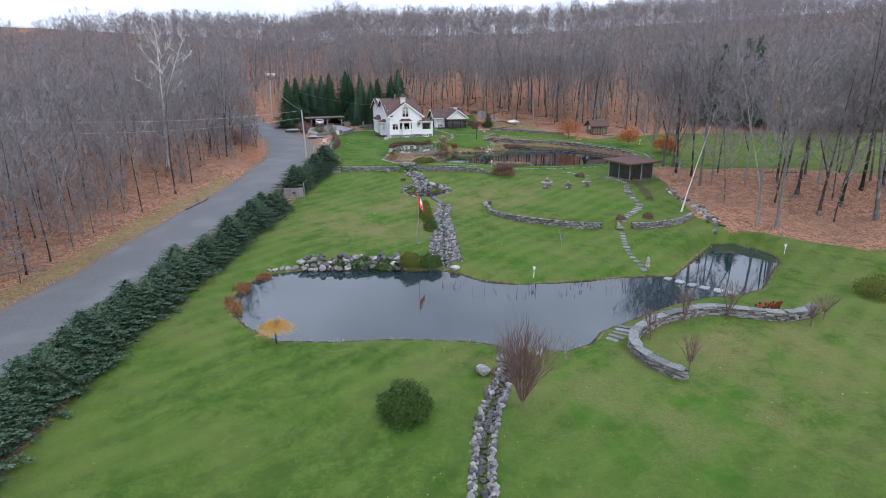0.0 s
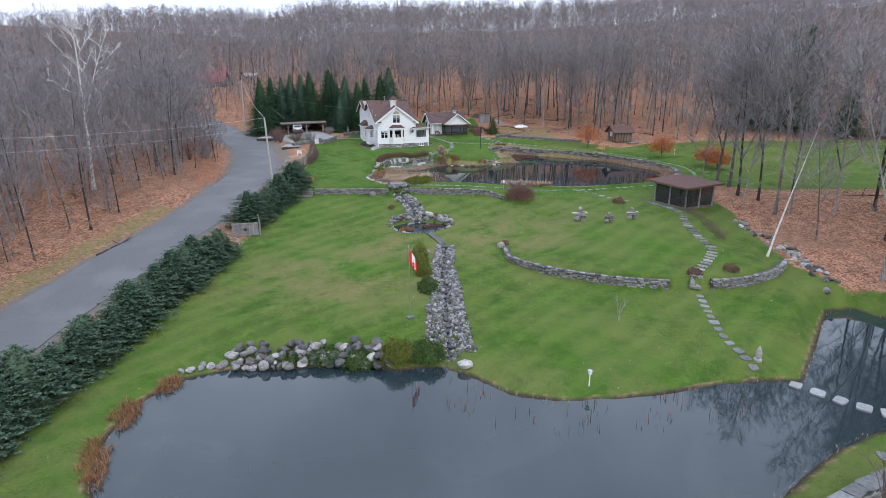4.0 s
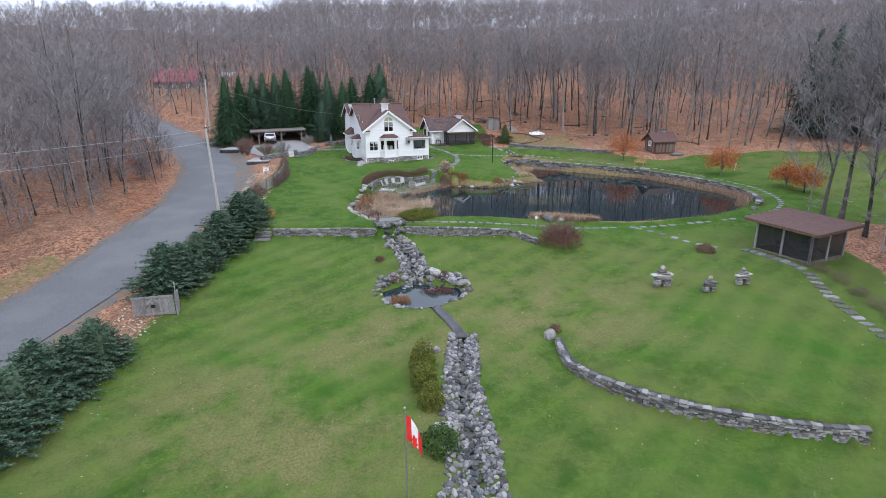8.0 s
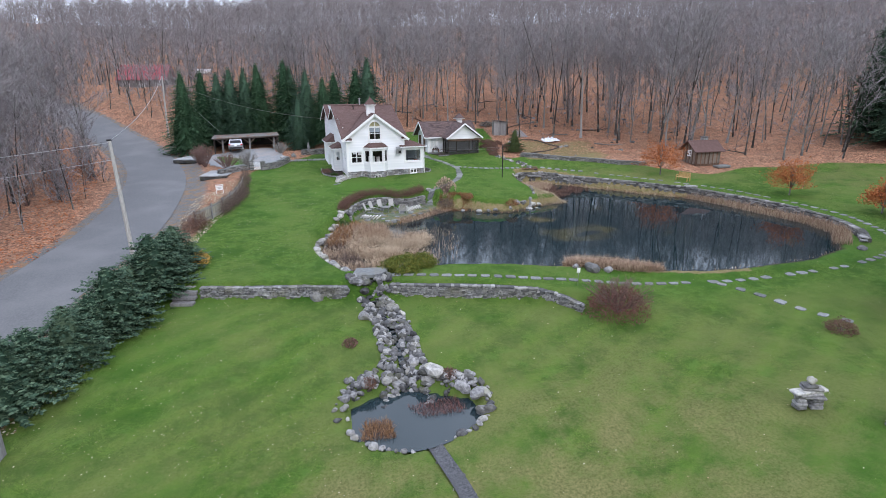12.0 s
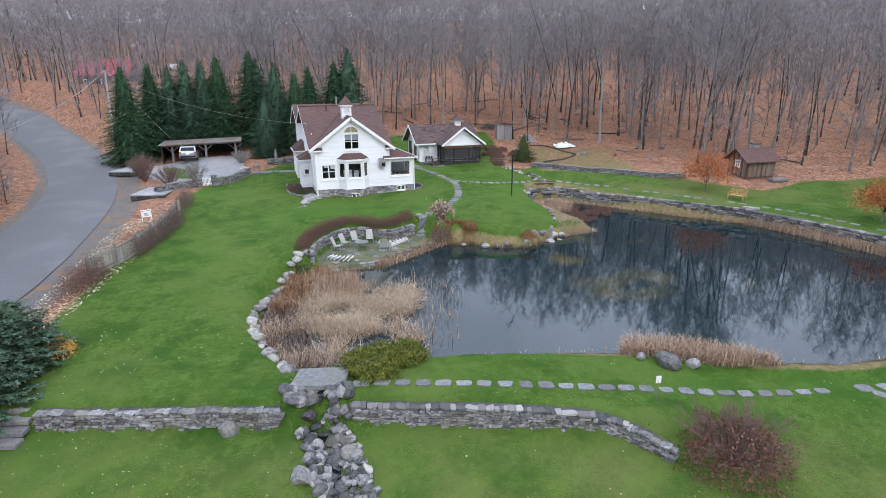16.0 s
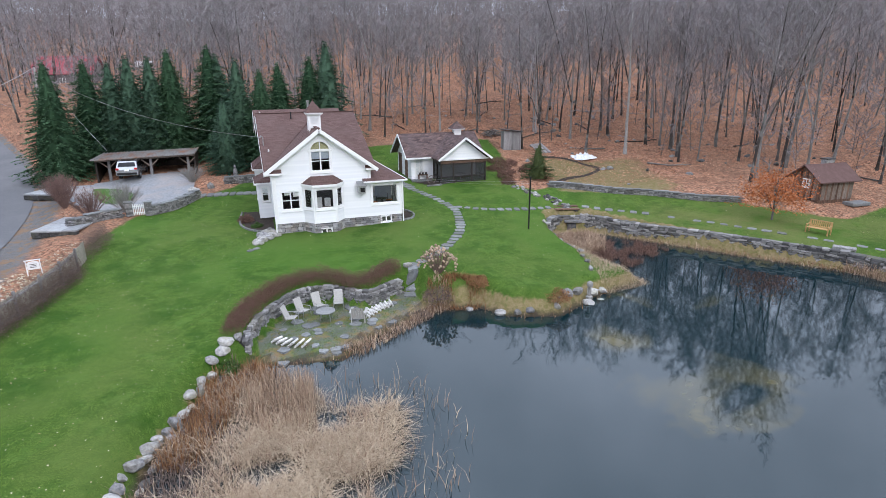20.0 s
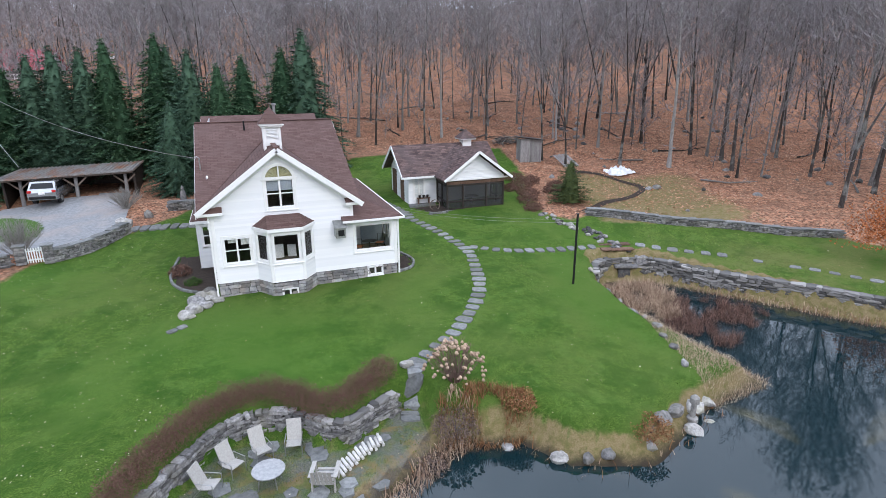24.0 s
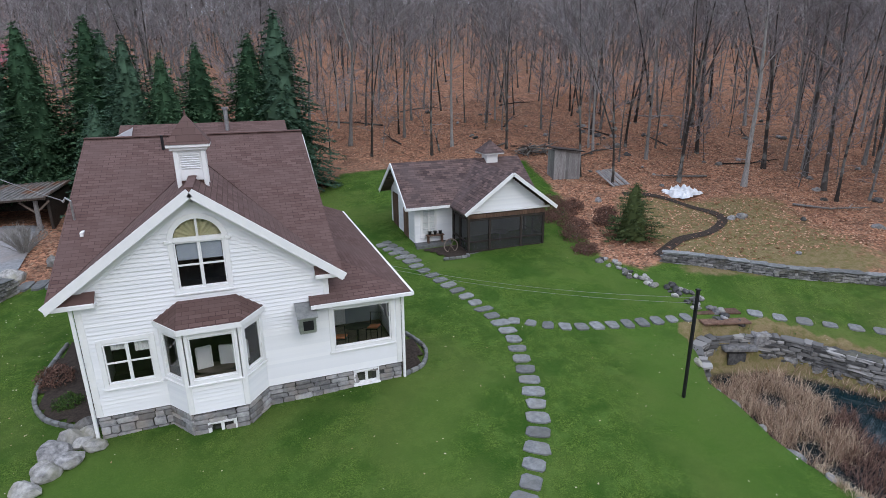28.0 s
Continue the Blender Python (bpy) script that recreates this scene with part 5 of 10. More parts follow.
def window(parent, fr, x0, x1, z0, z1, lights=2, rail=True, casing=0.12, sill=True, name="window", frame_mat=None, glass=None, label=""):
    """A window in a wall frame (outside is -y): casing, sashes, panes."""
    w = new(name)
    w.parent = parent
    if label:
        w["label"] = label
    c = Mesh()
    bar(c, fr, x0 - casing, x0, z0 - casing, z1 + casing, -0.06, 0.03)
    bar(c, fr, x1, x1 + casing, z0 - casing, z1 + casing, -0.06, 0.03)
    bar(c, fr, x0, x1, z1, z1 + casing, -0.062, 0.03)
    bar(c, fr, x0, x1, z0 - casing, z0, -0.062, 0.03)
    part("casing", c, frame_mat or M_TRIM, w)
    if sill:
        s = Mesh()
        bar(s, fr, x0 - casing - 0.03, x1 + casing + 0.03, z0 - casing - 0.05, z0 - casing, -0.1, 0.0)
        part("sill", s, frame_mat or M_TRIM, w)
    wd = (x1 - x0) / lights
    for i in range(lights):
        a, b = x0 + i * wd, x0 + (i + 1) * wd
        s = Mesh()
        t = 0.045
        bar(s, fr, a, a + t, z0, z1, -0.03, 0.02)
        bar(s, fr, b - t, b, z0, z1, -0.03, 0.02)
        bar(s, fr, a + t, b - t, z1 - t, z1, -0.028, 0.02)
        bar(s, fr, a + t, b - t, z0, z0 + t, -0.028, 0.02)
        if rail:
            bar(s, fr, a + t, b - t, (z0 + z1) / 2 - 0.025, (z0 + z1) / 2 + 0.025, -0.034, 0.02)
        part("sash", s, frame_mat or M_TRIM, w)
        g = Mesh().add([fr @ Vector(p) for p in ((a + t, 0.0, z0 + t), (b - t, 0.0, z0 + t), (b - t, 0.0, z1 - t), (a + t, 0.0, z1 - t))], [(0, 1, 2, 3)])
        pane = part("pane", g, glass or M_GLASS, w)
        pane.visible_shadow = False
    return w


def roof(name, parent, pts, thick, material, label=""):
    return part(name, Mesh().plate(pts, thick), material, parent, label)


def beam(name, parent, a, b, w, h, material, label=""):
    """A straight board between two points: w across, h upright."""
    a, b = Vector(a), Vector(b)
    d = (b - a).normalized()
    s = d.cross(Vector((0, 0, 1)))
    s = s.normalized() if s.length > 1e-4 else Vector((1, 0, 0))
    t = s.cross(d).normalized()
    m_ = Mesh()
    vs = [p + s * (i * w / 2) + t * (j * h / 2) for p in (a, b) for i, j in ((-1, -1), (1, -1), (1, 1), (-1, 1))]
    m_.add(vs, [(0, 1, 2, 3), (7, 6, 5, 4), (0, 4, 5, 1), (1, 5, 6, 2), (2, 6, 7, 3), (3, 7, 4, 0)])
    return part(name, m_, material, parent, label)


house = thing("house", 0, 0, 0, label="white clapboard house with brown shingle roofs and a stone base", category="house")
F = frame_of(0, 0, 0, 0)
PX, PZ, SL = 3.17, 6.62, 0.73
gable_top = lambda s: (PZ - SL * abs(s - PX)) if s < 6.55 else 2.98
BAY0, BAY1 = 1.86, 4.56
front_holes = [(0.44, 1.6, 1.46, 2.68), (BAY0, BAY1, -1, 3.2), (2.56, 3.82, 3.98, 5.3), (6.66, 8.48, 1.42, 2.7)]
arch_holes = [(3.19 - math.sqrt(0.72 ** 2 - (0.02 * k) ** 2), 3.19 + math.sqrt(0.72 ** 2 - (0.02 * k) ** 2), 5.29 + 0.02 * k, 5.31 + 0.02 * k) for k in range(35)]
clad("front_siding", house, F, 8.8, 0.5, gable_top, front_holes + arch_holes)
# side and back walls
side_top = lambda y: float(np.interp(y, [0, 7.14, 10.7, 14.3, 18.2], [4.02, 7.4, 5.72, 7.34, 5.5]))
FL = frame_of(0, 18.2, 0, -90)
clad("side_siding", house, FL, 18.2, 0.5, lambda s: side_top(18.2 - s), [(16.2, 16.9, 1.4, 2.7), (18.2 - 7.7, 18.2 - 6.8, 4.6, 6.0), (18.2 - 14.8, 18.2 - 13.9, 4.5, 5.9), (18.2 - 3.0, 18.2 - 2.3, 4.0, 5.2)])
inner = Mesh()
ys = [0.1, 7.14, 10.7, 14.3, 18.1]
outline = [(0.1, -0.6)] + [(18.1, -0.6)] + [(y, side_top(y) - 0.12) for y in ys[::-1]]
inner.wally(outline, 0.03, 0.1)
part("side_wall", inner, M_SIDING, house)
rw = Mesh().wally([(0.1, -0.6), (18.1, -0.6)] + [(y, side_top(y) - 0.12) for y in ys[::-1]], 6.42, 6.54)
part("side_wall", rw, M_SIDING, house)
part("back_wall", Mesh().wallx([(0, -0.6), (6.55, -0.6), (6.55, 5.5), (0, 5.5)], 18.1, 18.22), M_SIDING, house)
# rooms behind the windows, their dimness put into the near-black surface colour
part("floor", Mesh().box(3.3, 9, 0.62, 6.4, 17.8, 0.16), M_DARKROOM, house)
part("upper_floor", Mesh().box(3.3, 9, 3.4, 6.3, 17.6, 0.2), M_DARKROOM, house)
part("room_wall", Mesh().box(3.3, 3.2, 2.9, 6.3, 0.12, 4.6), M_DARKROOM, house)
# stone base, course by course
base_core = Mesh().wallx([(0.03, -0.9), (8.77, -0.9), (8.77, 0.49), (0.03, 0.49)], 0.02, 0.3)
part("base_wall", base_core, M_STONE_DARK, house, "mortared grey stone base")
rs = random.Random(5)
stone_meshes = []
for k in range(7):
    m_ = Mesh().box(0, 0, 0, 1, 1, 1, 0, 0.12)
    m_.v = [tuple(Vector(p) + Vector((rs.uniform(-0.05, 0.05), rs.uniform(-0.06, 0.06), rs.uniform(-0.06, 0.06)))) for p in m_.v]
    stone_meshes.append(m_)
M_BASESTONE = mottled("base_stone", (0.19, 0.19, 0.2), (0.33, 0.33, 0.335), 6, 0.85, 0.5, (0.33, 0.28, 0.24), 1.6, vary=0.42)
base_data = [m_.data("stone", M_BASESTONE) for m_ in stone_meshes]


def stone_face(parent, a, b, z0, z1, gap_at=()):
    """Squared stones over an upright face from a to b (plan points), the outside on the right hand."""
    L = math.hypot(b[0] - a[0], b[1] - a[1])
    ang = math.atan2(b[1] - a[1], b[0] - a[0])
    z = z0
    while z < z1 - 0.05:
        h = min(rs.choice((0.16, 0.2, 0.26)), z1 - z)
        s = 0.0
        while s < L - 0.02:
            w = min(rs.uniform(0.22, 0.62), L - s)
            if L - s - w < 0.12:
                w = L - s
            c = s + w / 2
            if not any(g0 < c < g1 and q0 < z + h / 2 < q1 for g0, g1, q0, q1 in gap_at):
                m = Matrix.Translation((a[0] + math.cos(ang) * c + math.sin(ang) * 0.0, a[1] + math.sin(ang) * c, z + h / 2)) @ Matrix.Rotation(ang, 4, "Z") @ Matrix.Diagonal((w - 0.025, 0.1 + rs.uniform(0, 0.03), h - 0.025, 1))
                piece("stone", rs.choice(base_data), parent, m)
            s += w
        z += h


stone_face(house, (0, 0.0), (BAY0, 0.0), -0.45, 0.48)
stone_face(house, (BAY1, 0.0), (8.8, 0.0), -0.4, 0.48, [(2.66, 3.42, -0.02, 0.44)])
# corner boards, water table, rakes
for x0, x1, zt in ((-0.03, 0.14, 4.15), (8.66, 8.83, 2.98)):
    c = Mesh()
    bar(c, F, x0, x1, 0.5, zt, -0.05, 0.04)
    part("corner_board", c, M_TRIM, house)
c = Mesh()
bar(c, F, 6.44, 6.6, 3.2, 4.1, -0.05, 0.04)
part("corner_board", c, M_TRIM, house)
for a, b in (((-0.56, -0.425, 3.95), (PX, -0.425, 6.7)), ((PX, -0.425, 6.7), (7.04, -0.425, 3.87))):
    beam("rake_board", house, a, b, 0.06, 0.24, M_TRIM)
    beam("soffit", house, (a[0], -0.17, a[2] - 0.09), (b[0], -0.17, b[2] - 0.09), 0.34, 0.04, M_TRIM)
    beam("frieze", house, (a[0] + (0.5 if a[0] < 0 else 0), -0.05, a[2] - 0.25 + (0.36 if a[0] < 0 else 0)), (b[0] - (0.45 if b[0] > 5 else 0), -0.05, b[2] - 0.25 + (0.33 if b[0] > 5 else 0)), 0.03, 0.14, M_TRIM)
# cornice returns with their little roofs
for x0, x1 in ((-0.52, 0.55), (6.2, 7.0)):
    r = part("cornice_return", Mesh().box((x0 + x1) / 2, -0.18, 3.92, x1 - x0, 0.36, 0.14, 0, 0.02), M_TRIM, house)
    part("return_roof", Mesh().plate([(x0, -0.34, 4.0), (x1, -0.34, 4.0), (x1, -0.02, 4.22), (x0, -0.02, 4.22)], 0.03), M_ROOF_FLAT, r)
# roofs
EAVE, RID = 4.05, 7.5
roof("gable_roof", house, [(-0.56, -0.4, EAVE), (PX, -0.4, 6.8), (PX, 5.6, 6.8), (-0.56, -0.3, EAVE)][0:3], 0.1, M_ROOF_Y)
roof("gable_roof", house, [(PX, -0.4, 6.8), (7.05, -0.4, 3.97), (PX, 5.6, 6.8)], 0.1, M_ROOF_Y)
roof("main_roof", house, [(-0.56, -0.32, EAVE), (PX, 5.72, 6.82), (-0.56, 7.14, RID)], 0.12, M_ROOF_X)
roof("main_roof", house, [(PX, 5.72, 6.82), (6.95, 7.14, RID), (-0.56, 7.14, RID)], 0.12, M_ROOF_X)
roof("main_roof", house, [(7.0, -0.32, 3.99), (6.95, 7.14, RID), (PX, 5.72, 6.82)], 0.12, M_ROOF_X)
roof("back_slope", house, [(-0.56, 7.14, RID), (6.95, 7.14, RID), (6.95, 10.7, 5.8), (-0.56, 10.7, 5.8)], 0.12, M_ROOF_X)
roof("rear_roof", house, [(-0.56, 10.7, 5.8), (6.95, 10.7, 5.8), (6.95, 14.3, 7.44), (-0.56, 14.3, 7.44)], 0.12, M_ROOF_X)
roof("rear_roof", house, [(-0.56, 14.3, 7.44), (6.95, 14.3, 7.44), (6.95, 18.6, 5.4), (-0.56, 18.6, 5.4)], 0.12, M_ROOF_X)
for a, b in (((-0.58, -0.3, 3.95), (-0.58, 7.14, 7.4)), ((-0.58, 7.14, 7.4), (-0.58, 10.7, 5.7)), ((-0.58, 10.7, 5.7), (-0.58, 14.3, 7.34)), ((-0.58, 14.3, 7.34), (-0.58, 18.6, 5.3)), ((6.99, 0.4, 4.2), (6.99, 7.14, 7.4))):
    beam("rake_board", house, (a[0], a[1], a[2] - 0.12), (b[0], b[1], b[2] - 0.12), 0.03, 0.16, M_TRIM)
beam("ridge_cap", house, (-0.56, 7.14, 7.52), (6.95, 7.14, 7.52), 0.22, 0.04, M_ROOF_FLAT)
beam("ridge_cap", house, (PX, -0.4, 6.82), (PX, 5.6, 6.82), 0.22, 0.04, M_ROOF_FLAT)
# sun room at the corner, under a lower hipped roof
roof("porch_roof", house, [(9.08, -0.42, 3.1), (9.08, 11.3, 3.1), (6.6, 11.3, 4.05), (6.6, 2.0, 4.05)], 0.1, M_ROOF_Y)
roof("porch_roof", house, [(5.98, -0.42, 3.1), (9.08, -0.42, 3.1), (6.6, 2.0, 4.05), (5.98, 0.0, 3.27)], 0.1, M_ROOF_X)
beam("gutter", house, (5.98, -0.45, 3.04), (9.12, -0.45, 3.04), 0.09, 0.1, M_TRIM)
beam("gutter", house, (9.12, -0.45, 3.04), (9.12, 11.3, 3.04), 0.09, 0.1, M_TRIM)
part("ceiling", Mesh().box(7.6, 5.4, 2.92, 2.5, 11.2, 0.1), M_TRIM, house)
FR = frame_of(8.8, 0, 0, 90)
clad("porch_siding", house, FR, 11.0, 0.5, lambda s: 2.98, [(0.35, 2.6, 1.42, 2.7), (3.2, 5.4, 1.42, 2.7)])
part("porch_floor", Mesh().box(7.67, 5.5, 0.75, 2.2, 10.9, 0.16), M_WOOD, house)
part("porch_back", Mesh().box(7.67, 4.4, 1.9, 2.2, 0.1, 2.2), mottled("porch_plaster", (0.3, 0.34, 0.38), (0.36, 0.4, 0.43), 3, 0.8, 0.05), house)
part("inner_door", Mesh().box(7.1, 4.33, 1.85, 0.8, 0.05, 2.0, 0, 0.01), M_TRIM, house)
window(house, FR, 0.35, 2.6, 1.42, 2.7, 2, False, 0.1)
window(house, FR, 3.2, 5.4, 1.42, 2.7, 2, False, 0.1)
window(house, F, 6.66, 8.48, 1.42, 2.7, 1, False, 0.13, label="large single-pane sun-room window")
# other front windows
win = window(house, F, 0.44, 1.6, 1.46, 2.68, 2, True, 0.13)
for x in (0.62, 1.2):
    part("curtain", Mesh().add([(x + i * 0.075, 0.09 + 0.02 * (i % 2), z) for z in (2.3 + 0.12 * (x < 1), 2.62) for i in range(6)], [(i, i + 1, i + 7, i + 6) for i in range(5)]), M_FLAGWHITE, win, "short white lace curtain")
tall = window(house, F, 2.56, 3.82, 3.98, 5.3, 2, True, 0.13)
blind = [(2.62, 3.16), (3.22, 3.76)]
for a, b in blind:
    part("blind", Mesh().box((a + b) / 2, 0.06, 5.02, b - a, 0.01, 0.5), mottled("grey_blind", (0.34, 0.38, 0.45), (0.38, 0.42, 0.48), 3, 0.8, 0.0), tall)
# the half-round light above it
arch = new("arched_light")
arch.parent = house
ring, glow = Mesh(), Mesh()
R0, R1 = 0.63, 0.77
n = 20
for i in range(n):
    a0, a1 = math.pi * i / n, math.pi * (i + 1) / n
    q = []
    for yy in (-0.07, 0.02):
        for r in (R0, R1):
            for a in (a0, a1):
                q.append((3.19 + r * math.cos(a), yy, 5.3 + r * math.sin(a)))
    ring.add(q, [(0, 2, 3, 1), (4, 5, 7, 6), (0, 1, 5, 4), (2, 6, 7, 3)])
part("arch_casing", ring, M_TRIM, arch)
M_PLEAT = mottled("pleated_shade", (0.42, 0.4, 0.24), (0.5, 0.47, 0.3), 5, 0.8, 0.1)
fan = Mesh()
for i in range(24):
    a0, a1 = math.pi * i / 24, math.pi * (i + 1) / 24
    fan.add([(3.19, 0.08, 5.33), (3.19 + 0.62 * math.cos(a0), 0.06 + 0.03 * (i % 2), 5.3 + 0.62 * math.sin(a0)), (3.19 + 0.62 * math.cos(a1), 0.06 + 0.03 * ((i + 1) % 2), 5.3 + 0.62 * math.sin(a1))], [(0, 2, 1)])
part("pleated_shade", fan, M_PLEAT, arch, "fan-pleated cream shade")
disc = Mesh()
disc.add([(3.19, 0.0, 5.3)] + [(3.19 + R0 * math.cos(math.pi * i / 24), 0.0, 5.3 + R0 * math.sin(math.pi * i / 24)) for i in range(25)], [(0, i + 1, i + 2) for i in range(24)])
part("pane", disc, M_GLASS, arch).visible_shadow = False
mul = Mesh()
bar(mul, F, 3.16, 3.22, 5.3, 5.94, -0.05, 0.02)
part("mullion", mul, M_TRIM, arch)
for x in (2.36, 3.88):
    part("keystone", Mesh().box(x + 0.07, -0.045, 5.33, 0.16, 0.09, 0.1, 0, 0.01), M_TRIM, arch)
# bay window
bay = new("bay_window")
bay.parent = house
bay["label"] = "three-sided white bay window with a small hipped roof"
P0, P1, P2, P3 = (BAY0, 0.0), (2.47, -0.8), (3.95, -0.8), (BAY1, 0.0)
for a, b, nl in ((P0, P1, 1), (P1, P2, 1), (P2, P3, 1)):
    L = math.hypot(b[0] - a[0], b[1] - a[1])
    ang = math.degrees(math.atan2(b[1] - a[1], b[0] - a[0]))
    fr = frame_of(a[0], a[1], 0, ang)
    clad("bay_siding", bay, fr, L, 0.5, lambda s: 1.4, [])
    window(bay, fr, 0.16, L - 0.16, 1.55, 2.82, 1, False, 0.13, True)
    hd = Mesh()
    bar(hd, fr, 0, L, 2.95, 3.16, -0.05, 0.05)
    part("head_board", hd, M_TRIM, bay)
    stone_face(house, a, b, -0.5, 0.48, [(0.38, 1.1, -0.3, 0.12)] if a is P1 else ())
for p in (P1, P2):
    part("corner_post", Mesh().box(p[0], p[1] + 0.01, 1.82, 0.17, 0.14, 2.65, 0, 0.02), M_TRIM, bay)
part("bay_core", Mesh().slab([(BAY0 + 0.1, 0.05), (2.52, -0.7), (3.9, -0.7), (BAY1 - 0.1, 0.05)], -0.9, 0.52), M_STONE_DARK, bay)
part("bay_floor", Mesh().slab([(BAY0 + 0.05, 0.1), (2.5, -0.74), (3.92, -0.74), (BAY1 - 0.05, 0.1)], 1.3, 1.38), M_WOOD, bay)
e0, e1, e2, e3 = (1.76, -0.02, 3.16), (2.4, -0.98, 3.16), (4.02, -0.98, 3.16), (4.68, -0.02, 3.16)
t0, t1 = (2.43, 0.0, 3.64), (3.98, 0.0, 3.64)
for q in ([e0, e1, t0], [e1, e2, t1, t0], [e2, e3, t1]):
    roof("bay_roof", bay, q, 0.05, M_ROOF_X)
for a, b in ((e0, e1), (e1, e2), (e2, e3)):
    beam("fascia", bay, (a[0], a[1], 3.08), (b[0], b[1], 3.08), 0.05, 0.16, M_TRIM)
# furniture seen through the glass
part("table", Mesh().tube([(3.2, 0.4, 0.7), (3.2, 0.4, 1.4), (3.2, 0.4, 1.44)], [0.06, 0.06, 0.55], 14), M_WOOD, house)
part("white_chair", Mesh().box(2.9, 0.5, 1.75, 0.45, 0.08, 0.75, 0.3, 0.03).box(3.5, 0.6, 1.7, 0.42, 0.08, 0.7, -0.3, 0.03), M_FLAGWHITE, house)
# basement lights
for x0, x1, z0, z1, yy in ((2.86, 3.54, -0.28, 0.1, -0.8), (7.24, 7.98, 0.02, 0.42, 0.0)):
    fr = frame_of(0, yy, 0, 0)
    w = window(house, fr, x0, x1, z0, z1, 2, False, 0.05, True, "basement_window")
# air conditioner on the wall
ac = new("air_conditioner")
ac.parent = house
ac["label"] = "grey box of a wall air conditioner under a tin hood"
part("case", Mesh().box(5.84, -0.32, 2.55, 0.5, 0.55, 0.52, 0, 0.03), M_STEEL, ac)
part("hood", Mesh().plate([(5.54, -0.72, 2.84), (6.14, -0.72, 2.84), (6.14, -0.02, 3.08), (5.54, -0.02, 3.08)], 0.03), M_STEEL, ac)
part("grille", Mesh().box(5.86, -0.605, 2.55, 0.3, 0.02, 0.3, 0, 0.005), M_BLACK, ac)
# cupola on the gable's ridge
cup = new("cupola")
cup.parent = house
cup["label"] = "white louvred cupola with a brown pyramid roof"
cxp, cyp = 3.17, 1.9
part("cupola_body", Mesh().box(cxp, cyp, 7.2, 0.72, 0.72, 1.0, 0, 0.01), M_TRIM, cup)
part("shingled_panel", Mesh().box(cxp, cyp, 6.5, 0.66, 0.66, 0.8), M_ROOF_X, cup, "reddish-brown shingled lower panel")
for sx in (-1, 1):
    for sy in (-1, 1):
        part("corner_post", Mesh().box(cxp + sx * 0.36, cyp + sy * 0.36, 6.95, 0.12, 0.12, 1.5, 0, 0.01), M_TRIM, cup)
for i in range(7):
    m_ = Mesh().box(0, 0, 0, 0.5, 0.03, 0.035)
    m_.v = [tuple(Vector((cxp, cyp - 0.375, 7.05 + i * 0.065)) + Euler((0.6, 0, 0)).to_matrix() @ Vector(p)) for p in m_.v]
    part("louvre", m_, M_SIDING, cup)
part("cupola_cornice", Mesh().box(cxp, cyp, 7.7, 1.16, 1.16, 0.09, 0, 0.02).box(cxp, cyp, 7.62, 1.0, 1.0, 0.1, 0, 0.02), M_TRIM, cup)
ap = (cxp, cyp, 8.55)
k = 0.6
part("cupola_roof", Mesh().add([(cxp - k, cyp - k, 7.75), (cxp + k, cyp - k, 7.75), (cxp + k, cyp + k, 7.75), (cxp - k, cyp + k, 7.75), ap], [(0, 1, 4), (1, 2, 4), (2, 3, 4), (3, 0, 4), (3, 2, 1, 0)]), M_ROOF_X, cup)
part("finial", Mesh().tube([(cxp, cyp, 8.5), (cxp, cyp, 8.66)], [0.03, 0.02], 6), M_ROOF_FLAT, cup)
part("flue_pipe", Mesh().tube([(4.15, 13.6, 7.0), (4.15, 13.6, 8.05), (4.15, 13.6, 8.1), (4.15, 13.6, 8.2)], [0.1, 0.1, 0.16, 0.16], 10), M_STEEL, house)
part("vent_pipe", Mesh().tube([(2.0, 6.3, 6.9), (2.0, 6.3, 7.6)], [0.05, 0.05], 8), M_BLACK, house)
part("service_mast", Mesh().tube([(-0.3, 2.9, 4.6), (-0.3, 2.9, 6.1), (-0.42, 2.9, 6.2), (-0.5, 2.9, 6.08)], [0.035] * 4, 6), M_STEEL, house)
beam("downpipe", house, (-0.08, -0.1, 3.85), (-0.08, -0.1, -0.1), 0.08, 0.08, M_TRIM)
beam("downpipe", house, (8.88, -0.08, 2.95), (8.88, -0.08, -0.05), 0.08, 0.08, M_TRIM)
